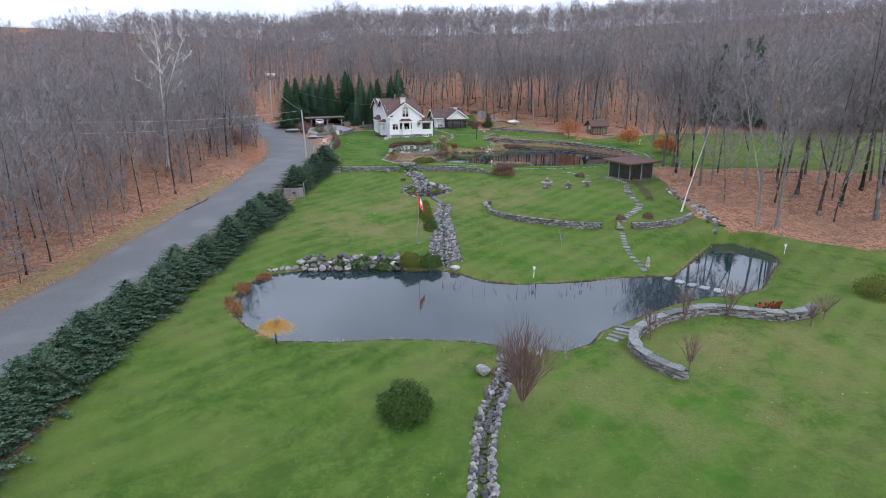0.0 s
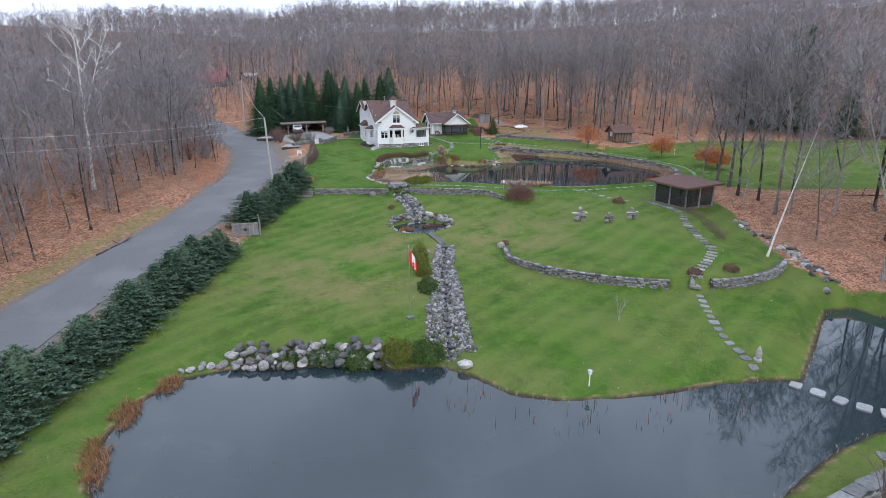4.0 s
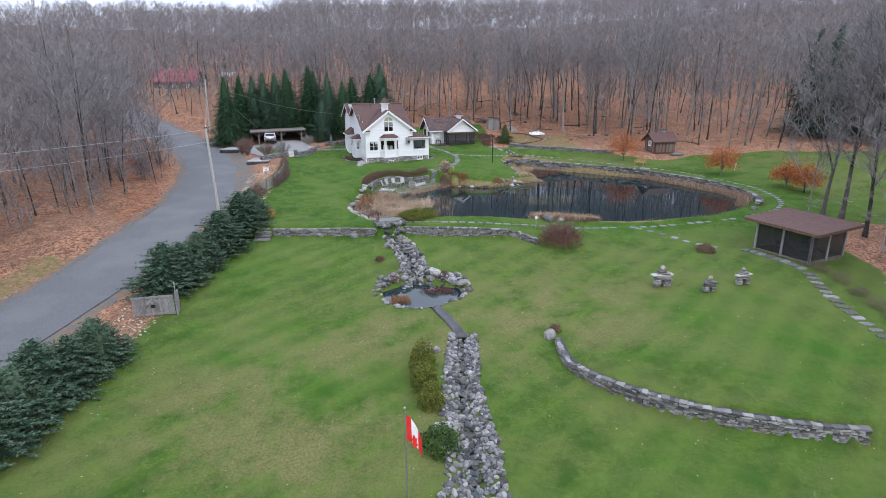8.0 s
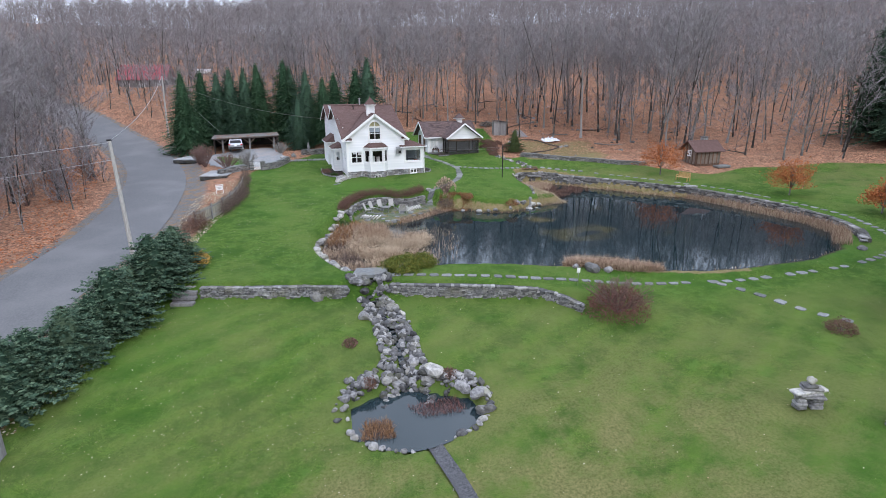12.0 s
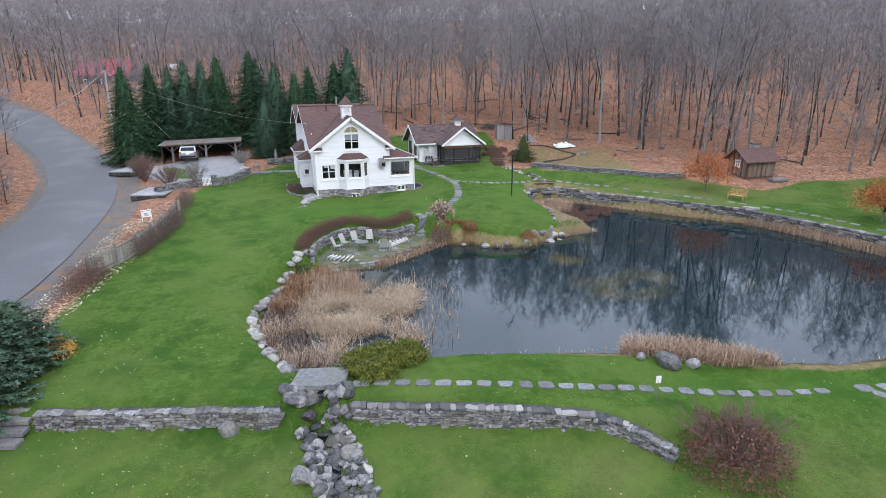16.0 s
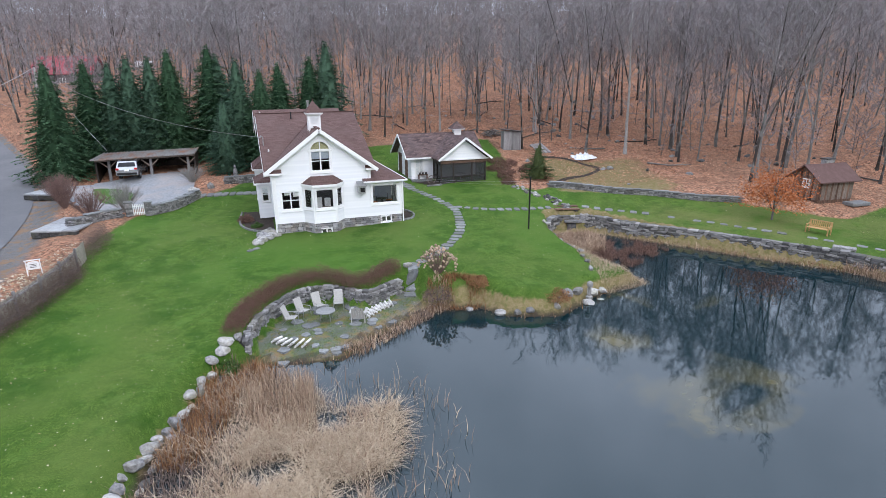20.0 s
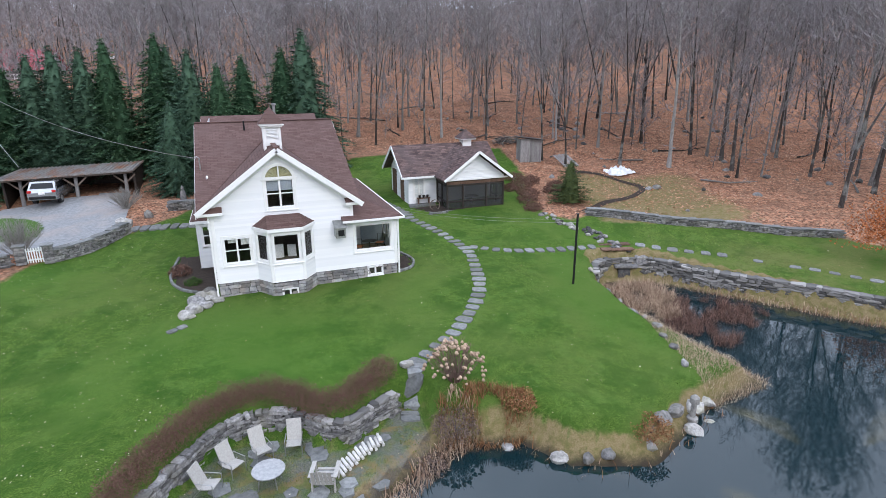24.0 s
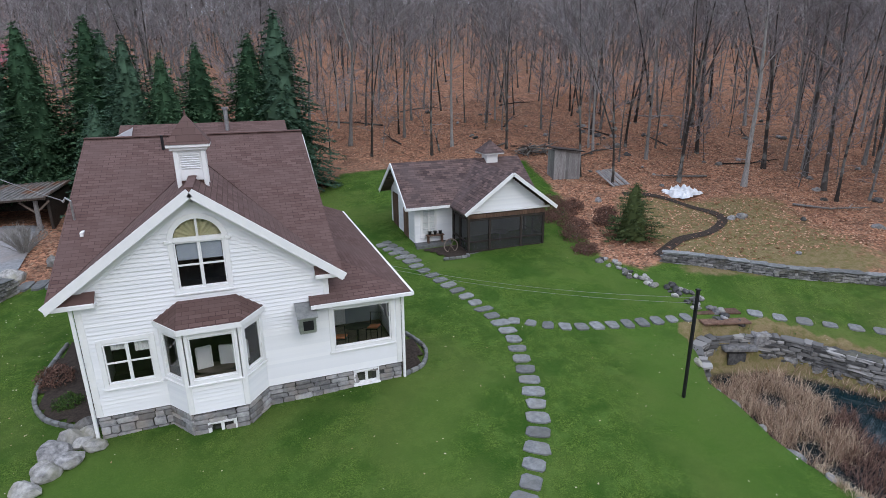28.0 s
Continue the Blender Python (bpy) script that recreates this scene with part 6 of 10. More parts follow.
# bump-outs on the long side
for y0, y1, z1, zr, d in ((4.0, 6.4, 2.75, 3.35, 0.95), (9.4, 13.0, 3.0, 3.9, 0.9)):
    b = new("side_bay")
    b.parent = house
    for fr, L in ((frame_of(0, y0, 0, 180), d), (frame_of(-d, y1, 0, -90), y1 - y0)):
        op = [(0.25, min(L - 0.25, 1.1), 1.35, 2.4)]
        clad("bay_siding", b, fr, L, 0.1, lambda s: z1, op)
        window(b, fr, op[0][0], op[0][1], 1.35, 2.4, 1, True, 0.09)
    # solid box in the bay, its indoor shade given by the dark colour
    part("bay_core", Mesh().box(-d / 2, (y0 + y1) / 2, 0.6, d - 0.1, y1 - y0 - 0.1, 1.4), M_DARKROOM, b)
    roof("bay_roof", b, [(-d - 0.25, y0 - 0.25, z1), (0.0, y0 - 0.25, z1), (0.0, y0 + 0.5, zr)], 0.06, M_ROOF_X)
    roof("bay_roof", b, [(-d - 0.25, y1 + 0.25, z1), (-d - 0.25, y0 - 0.25, z1), (0.0, y0 + 0.5, zr), (0.0, y1, zr)], 0.06, M_ROOF_Y)
    beam("fascia", b, (-d - 0.26, y0 - 0.26, z1 - 0.07), (-d - 0.26, y1 + 0.25, z1 - 0.07), 0.04, 0.14, M_TRIM)
    beam("fascia", b, (-d - 0.26, y0 - 0.26, z1 - 0.07), (0, y0 - 0.26, z1 - 0.07), 0.04, 0.14, M_TRIM)
for y, z0, z1 in ((7.25, 4.6, 6.0), (14.35, 4.5, 5.9), (1.65, 1.4, 2.7), (2.65, 4.0, 5.2)):
    window(house, FL, 18.2 - y - 0.42, 18.2 - y + 0.42, z0, z1, 1, True, 0.1)

# ==== studio with its screened porch ====
studio = thing("studio", 0, 0, 0, label="small white studio with a dark screened porch and cupola", category="outbuilding")
SZ = 0.85
FS = frame_of(13.05, 11.75, 0, 0)
clad("front_siding", studio, FS, 2.2, SZ, lambda s: 2.95, [(0.42, 1.16, 1.25, 2.72)])
FSL = frame_of(13.05, 16.3, 0, -90)
sl_top = lambda s: 4.75 - 0.72 * abs(s - 2.28)
clad("side_siding", studio, FSL, 4.55, SZ, sl_top, [(0.4, 1.5, SZ, 3.0), (2.6, 3.5, SZ, 2.95)])
part("body", Mesh().slab([(13.1, 11.8), (19.9, 11.8), (19.9, 16.25), (13.1, 16.25)], 0.0, 3.0), M_SIDING, studio)
part("gable_core", Mesh().wally([(11.9, 3.0), (16.2, 3.0), (14.03, 4.6)], 13.1, 19.9), M_SIDING, studio)
for s0, s1, lab in ((0.42, 1.48, "dark plank barn door standing open"), (2.62, 3.48, "dark wooden door with iron straps")):
    m_ = Mesh()
    bar(m_, FSL, s0, s1, SZ, 2.95, -0.07, -0.005)
    part("door", m_, M_WOOD_BROWN, studio, lab)
w = window(studio, FS, 0.42, 1.16, 1.25, 2.72, 2, False, 0.12)
for z in (1.6, 1.95, 2.3):
    m_ = Mesh()
    bar(m_, FS, 0.46, 1.12, z - 0.012, z + 0.012, -0.045, 0.0)
    part("glazing_bar", m_, M_TRIM, w)
for y0, y1 in ((11.2, 14.03), (16.86, 14.03)):
    roof("roof", studio, [(12.42, y0, 2.92), (20.4, y0, 2.92), (20.4, y1, 4.92), (12.42, y1, 4.92)] if y0 < y1 else [(20.4, y0, 2.92), (12.42, y0, 2.92), (12.42, y1, 4.92), (20.4, y1, 4.92)], 0.1, M_ROOF2_X)
    beam("rake_board", studio, (12.4, y0, 2.84), (12.4, y1, 4.84), 0.05, 0.2, M_TRIM)
beam("fascia", studio, (12.42, 11.17, 2.86), (14.9, 11.17, 2.86), 0.05, 0.14, M_TRIM)
# porch wing
roof("porch_roof", studio, [(14.86, 8.95, 2.9), (17.48, 8.95, 4.84), (17.48, 14.0, 4.84), (14.86, 11.3, 2.9)], 0.1, M_ROOF2_Y)
roof("porch_roof", studio, [(17.48, 8.95, 4.84), (20.1, 8.95, 2.9), (20.1, 11.3, 2.9), (17.48, 14.0, 4.84)], 0.1, M_ROOF2_Y)
for a, b in (((14.84, 8.92, 2.84), (17.48, 8.92, 4.77)), ((17.48, 8.92, 4.77), (20.12, 8.92, 2.84))):
    beam("rake_board", studio, a, b, 0.05, 0.18, M_TRIM)
FP = frame_of(15.2, 9.5, 0, 0)
clad("gable_siding", studio, FP, 4.5, 2.86, lambda s: 4.62 - 0.74 * abs(s - 2.28), [], 0.09)
part("gable_backing", Mesh().wallx([(15.2, 2.8), (19.7, 2.8), (17.48, 4.6)], 9.55, 9.6), M_SIDING, studio)
beam("gable_sill", studio, (15.0, 9.42, 2.82), (19.95, 9.42, 2.82), 0.1, 0.1, M_TRIM)
beam("lintel", studio, (15.2, 9.5, 2.6), (19.7, 9.5, 2.6), 0.14, 0.22, M_WOOD_BROWN)
PB = 0.62
# dark porch timber; on the carport walls it paints in the inner shade
M_PORCH = mottled("dark_timber_and_shade", (0.02, 0.016, 0.014), (0.05, 0.04, 0.034), 6, 0.7, 0.4, vary=0.2, stretch=(6, 6, 0.7))
part("porch_floor", Mesh().box(17.45, 10.6, PB - 0.15, 4.6, 2.4, 0.36, 0, 0.02), M_FLAG, studio)
for x in (15.25, 16.45, 18.3, 19.65):
    part("post", Mesh().box(x, 9.5, (PB + 2.5) / 2, 0.12, 0.12, 2.5 - PB, 0, 0.01), M_PORCH, studio)
for y in (10.6, 11.6):
    for x in (15.25, 19.65):
        part("post", Mesh().box(x, y, (PB + 2.5) / 2, 0.12, 0.12, 2.5 - PB, 0, 0.01), M_PORCH, studio)
for z in (PB + 0.1, PB + 0.62, 2.4):
    beam("rail", studio, (15.25, 9.5, z), (19.65, 9.5, z), 0.08, 0.08, M_PORCH)
    beam("rail", studio, (15.25, 9.5, z), (15.25, 11.7, z), 0.08, 0.08, M_PORCH)
    beam("rail", studio, (19.65, 9.5, z), (19.65, 11.7, z), 0.08, 0.08, M_PORCH)
beam("plate", studio, (15.25, 9.5, 2.6), (15.25, 11.7, 2.6), 0.12, 0.2, M_PORCH)
for x0, x1 in ((15.3, 16.4), (16.5, 18.25), (18.35, 19.6)):
    part("screen", Mesh().add([(x0, 9.5, PB), (x1, 9.5, PB), (x1, 9.5, 2.5), (x0, 9.5, 2.5)], [(0, 1, 2, 3)]), M_SCREEN, studio)
for x in (15.25, 19.65):
    part("screen", Mesh().add([(x, 9.55, PB), (x, 11.7, PB), (x, 11.7, 2.5), (x, 9.55, 2.5)], [(0, 1, 2, 3)]), M_SCREEN, studio)
ptable = thing("porch_table", label="round grey table inside the screened porch", category="table")
part("top", Mesh().tube([(17.6, 10.6, 1.3), (17.6, 10.6, 1.34)], [0.5, 0.5], 14), M_STEEL, ptable)
part("leg", Mesh().tube([(17.6, 10.6, 0.8), (17.6, 10.6, 1.3)], [0.05, 0.05], 6), M_STEEL, ptable)
sc = new("cupola")
sc.parent = studio
part("cupola_body", Mesh().box(18.5, 14.0, 4.8, 0.72, 0.72, 0.9, 0, 0.02), M_TRIM, sc)
part("cornice", Mesh().box(18.5, 14.0, 5.2, 1.3, 1.3, 0.09, 0, 0.02), M_TRIM, sc)
part("cupola_roof", Mesh().add([(17.8, 13.3, 5.25), (19.2, 13.3, 5.25), (19.2, 14.7, 5.25), (17.8, 14.7, 5.25), (18.5, 14.0, 5.95)], [(0, 1, 4), (1, 2, 4), (2, 3, 4), (3, 0, 4), (3, 2, 1, 0)]), M_ROOF2_X, sc)
terrace = tagged(part("studio_terrace", Mesh().slab([(12.9, 11.0), (14.9, 11.0), (15.1, 11.72), (13.0, 11.72)], 0.3, SZ), M_FLAG), "grey stone terrace before the studio door", "terrace", kind="structure")
pb = thing("potting_bench", label="small dark bench with plant pots by the studio", category="bench")
part("seat", Mesh().box(14.1, 11.45, SZ + 0.42, 1.0, 0.3, 0.05, 0, 0.01), M_WOOD_BROWN, pb)
for x in (13.7, 14.5):
    part("leg", Mesh().box(x, 11.45, SZ + 0.2, 0.06, 0.26, 0.4), M_WOOD_BROWN, pb)
for x in (13.8, 14.1, 14.4):
    p = thing("plant_pot", label="dark clay pot standing on the small bench", category="pot", group="pots on the bench")
    part("body", Mesh().tube([(x, 11.45, SZ + 0.445), (x, 11.45, SZ + 0.64)], [0.07, 0.1], 9), M_BLACK, p)

# ==== outhouse, wood heap, rubble on the slope ====
oh = thing("outhouse", 27.7, 20.3, at(27.7, 20.3), -14, label="narrow weathered grey plank outhouse under a tin roof", category="shed")
for i in range(9):
    part("plank", Mesh().box(-0.9 + i * 0.225, -0.8, 1.05 - 0.01 * (i % 3), 0.215, 0.04, 2.2), M_WOOD_GREY, oh)
for i in range(7):
    part("plank", Mesh().box(-1.0, -0.66 + i * 0.225, 1.0, 0.04, 0.215, 2.1), M_WOOD_GREY, oh)
    part("plank", Mesh().box(1.0, -0.66 + i * 0.225, 0.95, 0.04, 0.215, 2.0), M_WOOD_GREY, oh)
part("back", Mesh().box(0, 0.8, 1.0, 2.0, 0.05, 2.0), M_WOOD_GREY, oh)
part("roof", Mesh().plate([(-1.25, -1.1, 2.35), (1.25, -1.1, 2.05), (1.25, 1.1, 2.0), (-1.25, 1.1, 2.3)], 0.06), M_BLACK, oh)
lean = thing("plank_heap", 29.9, 17.2, at(29.9, 17.2), 10, label="grey boards leaning in a heap", category="lumber")
for i in range(7):
    m_ = Mesh().box(0, 0, 0, 0.2, 2.0, 0.04)
    m_.v = [tuple(Vector((-0.75 + i * 0.25, 0, 0.45 + 0.02 * (i % 2))) + Euler((0.45, 0.05 * (i % 3), 0.05 * (i % 2))).to_matrix() @ Vector(p)) for p in m_.v]
    part("board", m_, M_WOOD_GREY, lean)
bx, by = 28.8, 26.6
bp_ = thing("brush_pile", bx, by, at(bx, by), label="heap of cut dark branches and logs", category="brush pile")
rb = random.Random(9)
for i in range(70):
    a = rb.uniform(0, 6.28)
    p = Vector((rb.uniform(-1.6, 1.6), rb.uniform(-0.7, 0.7), rb.uniform(0.1, 0.8)))
    d = Vector((math.cos(a), math.sin(a) * 0.6, rb.uniform(-0.2, 0.3)))
    part("branch", Mesh().tube([p - d, p + d], [0.045, 0.015], 4), M_BARK, bp_)

# ==== timber cabin on the far lawn ====
cz = at(43.6, -6.4)
cab = thing("cabin", 44.6, -5.2, cz, -5, label="weathered brown board cabin with a shingle roof", category="cabin")
W, D, H = 3.5, 2.7, 1.85
for i in range(18):
    part("board", Mesh().box(-W / 2 + 0.1 + i * 0.192, -D / 2, 0.25 + H / 2, 0.183, 0.05, H - 0.04 * (i % 3)), M_WOOD if i % 3 else M_WOOD_BROWN, cab)
for i in range(13):
    y = -D / 2 + 0.12 + i * 0.2
    part("board", Mesh().box(-W / 2, y, 0.25 + (H + 1.0 * (1 - abs(y) / (D / 2))) / 2, 0.05, 0.19, H + 1.0 * (1 - abs(y) / (D / 2))), M_WOOD if i % 3 else M_WOOD_BROWN, cab)
part("body", Mesh().box(0, 0, 1.02, W - 0.08, D - 0.08, 2.04), M_WOOD_BROWN, cab)
part("gable_core", Mesh().wally([(-D / 2, 2.04), (D / 2, 2.04), (0, 2.98)], -W / 2 + 0.06, W / 2), M_WOOD_BROWN, cab)
for s in (-1, 1):
    q = [(-W / 2 - 0.55, s * (D / 2 + 0.4), 1.85), (W / 2 + 0.35, s * (D / 2 + 0.4), 1.85), (W / 2 + 0.35, 0, 3.12), (-W / 2 - 0.55, 0, 3.12)]
    roof("roof", cab, q if s < 0 else q[::-1], 0.1, M_ROOF_FLAT)
part("chimney", Mesh().box(0.4, 0.3, 3.12, 0.8, 0.6, 0.6, 0, 0.06), M_STONE, cab, "low stone chimney")
part("chimney_cap", Mesh().box(0.4, 0.3, 3.47, 0.95, 0.75, 0.1, 0, 0.02), M_STONE_DARK, cab)
fc = frame_of(-W / 2 - 0.03, D / 2, 0, -90)
window(cab, fc, 1.1, 1.65, 1.2, 1.85, 2, True, 0.07, False, frame_mat=M_FLAGWHITE)
part("step", Mesh().box(1.5, -2.1, 0.0, 1.9, 1.0, 0.3, 0, 0.05), M_FLAG, cab)

# ==== pavilion on the knoll ====
gz = at(21.6, -47.0)
GA, GB, GC, GD = (21.5, -45.0), (21.9, -49.2), (25.9, -48.6), (25.5, -44.4)
gaz = thing("pavilion", 0, 0, 0, label="dark timber screened pavilion with a low brown roof", category="pavilion")
gb = -2.3
GT = -0.12
part("floor", Mesh().slab([GB, GC, GD, GA], gb - 0.9, gb), M_STONE, gaz)
for a, b in ((GA, GB), (GB, GC), (GC, GD), (GD, GA)):
    for k in range(3 if a is GA else 2):
        t = k / (2.0 if a is GA else 2.0)
        x, y = a[0] + (b[0] - a[0]) * t, a[1] + (b[1] - a[1]) * t
        part("post", Mesh().box(x, y, (gb + GT) / 2, 0.16, 0.16, GT - gb, 0.1, 0.015), M_WOOD_GREY, gaz)
    part("screen", Mesh().add([(*a, gb), (*b, gb), (*b, GT), (*a, GT)], [(0, 1, 2, 3)]), M_SCREEN, gaz)
    beam("plate", gaz, (*a, GT), (*b, GT), 0.18, 0.2, M_WOOD_BROWN)
    beam("sill", gaz, (*a, gb + 0.1), (*b, gb + 0.1), 0.12, 0.14, M_WOOD)
    for k in range(6):
        t = (k + 0.5) / 6
        x, y = a[0] + (b[0] - a[0]) * t, a[1] + (b[1] - a[1]) * t
        ox, oy = (b[1] - a[1]), -(b[0] - a[0])
        n_ = math.hypot(ox, oy)
        beam("rafter_tail", gaz, (x, y, GT + 0.14), (x - ox / n_ * 0.75, y - oy / n_ * 0.75, GT + 0.12), 0.08, 0.14, M_WOOD_BROWN)
gc = (23.7, -46.8)
rim = [(gc[0] + (p[0] - gc[0]) * 1.36, gc[1] + (p[1] - gc[1]) * 1.36) for p in (GB, GC, GD, GA)]
zr = (GT + 0.2, GT + 0.3, GT + 0.45, GT + 0.3)
part("roof", Mesh().plate([(*p, z) for p, z in zip(rim, zr)], 0.12), M_ROOF_FLAT, gaz, "smooth dark brown low-pitched roof")
for i in range(4):
    a, b = rim[i], rim[(i + 1) % 4]
    beam("fascia", gaz, (*a, zr[i] - 0.09), (*b, zr[(i + 1) % 4] - 0.09), 0.05, 0.2, M_WOOD_BROWN)
part("table", Mesh().tube([(23.4, -47, gb), (23.4, -47, gb + 0.72), (23.4, -47, gb + 0.76)], [0.08, 0.08, 0.7], 12), M_WOOD, gaz)
for k in range(3):
    a = k * 2.1 + 0.4
    cxx, cyy = 23.4 + 1.2 * math.cos(a), -47 + 1.2 * math.sin(a)
    part("chair", Mesh().box(cxx, cyy, gb + 0.45, 0.5, 0.5, 0.08, a).box(cxx + 0.22 * math.cos(a), cyy + 0.22 * math.sin(a), gb + 0.75, 0.06, 0.5, 0.6, a), M_BLACK, gaz)

# ==== carport and car ====
cp = thing("carport", label="open log carport with a rusty tin roof", category="carport")
za, zb, zc_ = at(-13.9, 22.2), at(-10.3, 21.6), at(-7.2, 22.4)
for x, y, z in ((-13.9, 22.0, za), (-10.3, 21.9, zb), (-7.0, 22.2, zc_)):
    part("post", Mesh().tube([(x, y, z - 0.2), (x + 0.05, y, 2.75)], [0.15, 0.12], 8), M_WOOD_GREY, cp)
    for s in (-1, 1):
        beam("brace", cp, (x + s * 0.06, y, 2.1), (x + s * 0.75, y, 2.72), 0.1, 0.1, M_WOOD)
beam("front_beam", cp, (-15.0, 21.9, 2.8), (-6.4, 22.1, 2.95), 0.18, 0.24, M_WOOD)
part("roof", Mesh().plate([(-15.2, 21.2, 2.95), (-6.2, 21.5, 3.12), (-6.2, 27.4, 3.08), (-15.2, 27.1, 2.92)], 0.08), M_RUST, cp, "corrugated tin streaked with rust")
for i in range(30):
    x = -15.1 + i * 0.305
    beam("rib", cp, (x, 21.2, 3.0 + i * 0.0055), (x, 27.2, 2.97 + i * 0.0052), 0.05, 0.04, M_RUST)
# walls in near-black colour that stands in for the carport's deep shade
part("back_wall", Mesh().box(-10.6, 26.9, 1.4, 8.6, 0.15, 2.8), M_PORCH, cp)
part("side_wall", Mesh().box(-15.0, 24.6, 1.4, 0.15, 4.8, 2.8), M_PORCH, cp)
part("side_wall", Mesh().box(-6.4, 24.8, 1.4, 0.15, 4.8, 2.8), M_PORCH, cp)


def suv(x, y, z, rz):
    """A silver sport-utility car, its tail to the yard."""
    car = thing("car", x, y, z, rz, label="silver sport-utility car parked nose-in under the carport", category="car")
    paint = mottled("silver_paint", (0.48, 0.5, 0.53), (0.52, 0.54, 0.57), 2, 0.25, 0.0, metallic=0.7)
    dark = mottled("car_glass", (0.015, 0.017, 0.02), (0.02, 0.022, 0.025), 2, 0.1, 0.0)
    red = mottled("tail_lens", (0.4, 0.02, 0.02), (0.5, 0.03, 0.03), 2, 0.2, 0.0)
    side = [(-2.3, 0.42), (2.25, 0.4), (2.3, 0.75), (2.1, 0.95), (1.2, 1.08), (0.45, 1.62), (-1.75, 1.68), (-2.15, 1.15), (-2.32, 0.95)]
    body = Mesh()
    n = len(side)
    vs = []
    for wx, tuck in ((-0.92, 0), (0.92, 0)):
        for yy, zz in side:
            k = 0.13 * max(0, (zz - 1.0) / 0.68)
            vs.append((wx - math.copysign(k, wx), yy, zz))
    fs = [tuple(range(n - 1, -1, -1)), tuple(range(n, 2 * n))] + [(i, (i + 1) % n, n + (i + 1) % n, n + i) for i in range(n)]
    body.add(vs, fs)
    part("body", body, paint, car)
    part("rear_window", Mesh().add([(-0.66, -1.83, 1.58), (0.66, -1.83, 1.58), (0.76, -2.12, 1.22), (-0.76, -2.12, 1.22)], [(0, 1, 2, 3)]), dark, car)
    for s in (-1, 1):
        part("side_window", Mesh().add([(s * 0.815, 0.3, 1.56), (s * 0.815, -1.6, 1.58), (s * 0.905, -1.85, 1.16), (s * 0.905, 0.95, 1.14)], [(0, 1, 2, 3)]), dark, car)
        part("tail_light", Mesh().box(s * 0.78, -2.27, 1.02, 0.26, 0.12, 0.2, 0, 0.03), red, car)
        part("roof_rail", Mesh().tube([(s * 0.68, 0.2, 1.72), (s * 0.68, -1.6, 1.76)], [0.025, 0.025], 6), M_STEEL, car)
        for yy in (-1.35, 1.4):
            wh = part("wheel", Mesh().tube([(s * 0.7, yy, 0.35), (s * 0.93, yy, 0.35)], [0.35, 0.35], 18), M_BLACK, car)
            part("rim", Mesh().tube([(s * 0.9, yy, 0.35), (s * 0.945, yy, 0.35)], [0.22, 0.2], 14), M_STEEL, wh)
    part("bumper", Mesh().box(0, -2.3, 0.58, 1.7, 0.14, 0.22, 0, 0.04), M_BLACK, car)
    part("number_plate", Mesh().box(0, -2.33, 0.9, 0.4, 0.03, 0.14), M_FLAGWHITE, car)
    return car


suv(-12.0, 22.6, at(-12.0, 21.8) + 0.06, -4)

# ==== stonework ====
M_RUBBLE = island_mottled("rubble", (0.06, 0.06, 0.062), (0.17, 0.168, 0.17), (0.33, 0.325, 0.32), 0.9)
M_WALLREST = island_mottled("joined_wall_stone", (0.07, 0.07, 0.07), (0.19, 0.186, 0.18), (0.36, 0.352, 0.34), 0.9)


def rock_mesh(seed, rough=0.22, flat=1.0):
    """A boulder of unit size: a rounded lump with facets."""
    bm = bmesh.new()
    bmesh.ops.create_icosphere(bm, subdivisions=2, radius=0.5)
    off = Vector((seed * 3.7, seed * 1.9, seed * 5.3))
    rd = random.Random(seed + 900)
    cuts = [(Vector((rd.gauss(0, 1), rd.gauss(0, 1), rd.gauss(0, 1))).normalized(), rd.uniform(0.27, 0.42)) for k in range(11)]
    for v in bm.verts:
        d = v.co.normalized()
        r = 0.5 * (1 + rough * noise.noise(d * 1.6 + off))
        for nrm, dist in cuts:
            c = d.dot(nrm)
            if c > 0.05:
                r = min(r, dist / c)
        v.co = Vector((d.x, d.y, d.z * flat)) * r * (1.12 + rough * 0.25 * noise.noise(d * 5 + off))
    me_ = bpy.data.meshes.new("rock")
    bm.to_mesh(me_)
    bm.free()
    return me_


def with_mat(me_, mt):
    c = me_.copy()
    c.materials.append(mt)
    return c


rock_forms = [rock_mesh(k) for k in range(8)]
ROCK = {nm: [with_mat(f, mt) for f in rock_forms] for nm, mt in (("grey", M_STONE), ("dark", M_STONE_DARK), ("pale", M_BOULDER))}
brick_forms = []
for k in range(8):
    m_ = Mesh().box(0, 0, 0, 1, 1, 1, 0, 0.13)
    m_.v = [tuple(Vector(p) + Vector((rs.uniform(-0.12, 0.12), rs.uniform(-0.1, 0.1), rs.uniform(-0.15, 0.15)))) for p in m_.v]
    brick_forms.append(m_)
WALLSTONE = [m_.data("stone", M_STONE) for m_ in brick_forms]
CAPSTONE = [m_.data("cap_stone", M_FLAG) for m_ in brick_forms]
rk = random.Random(21)


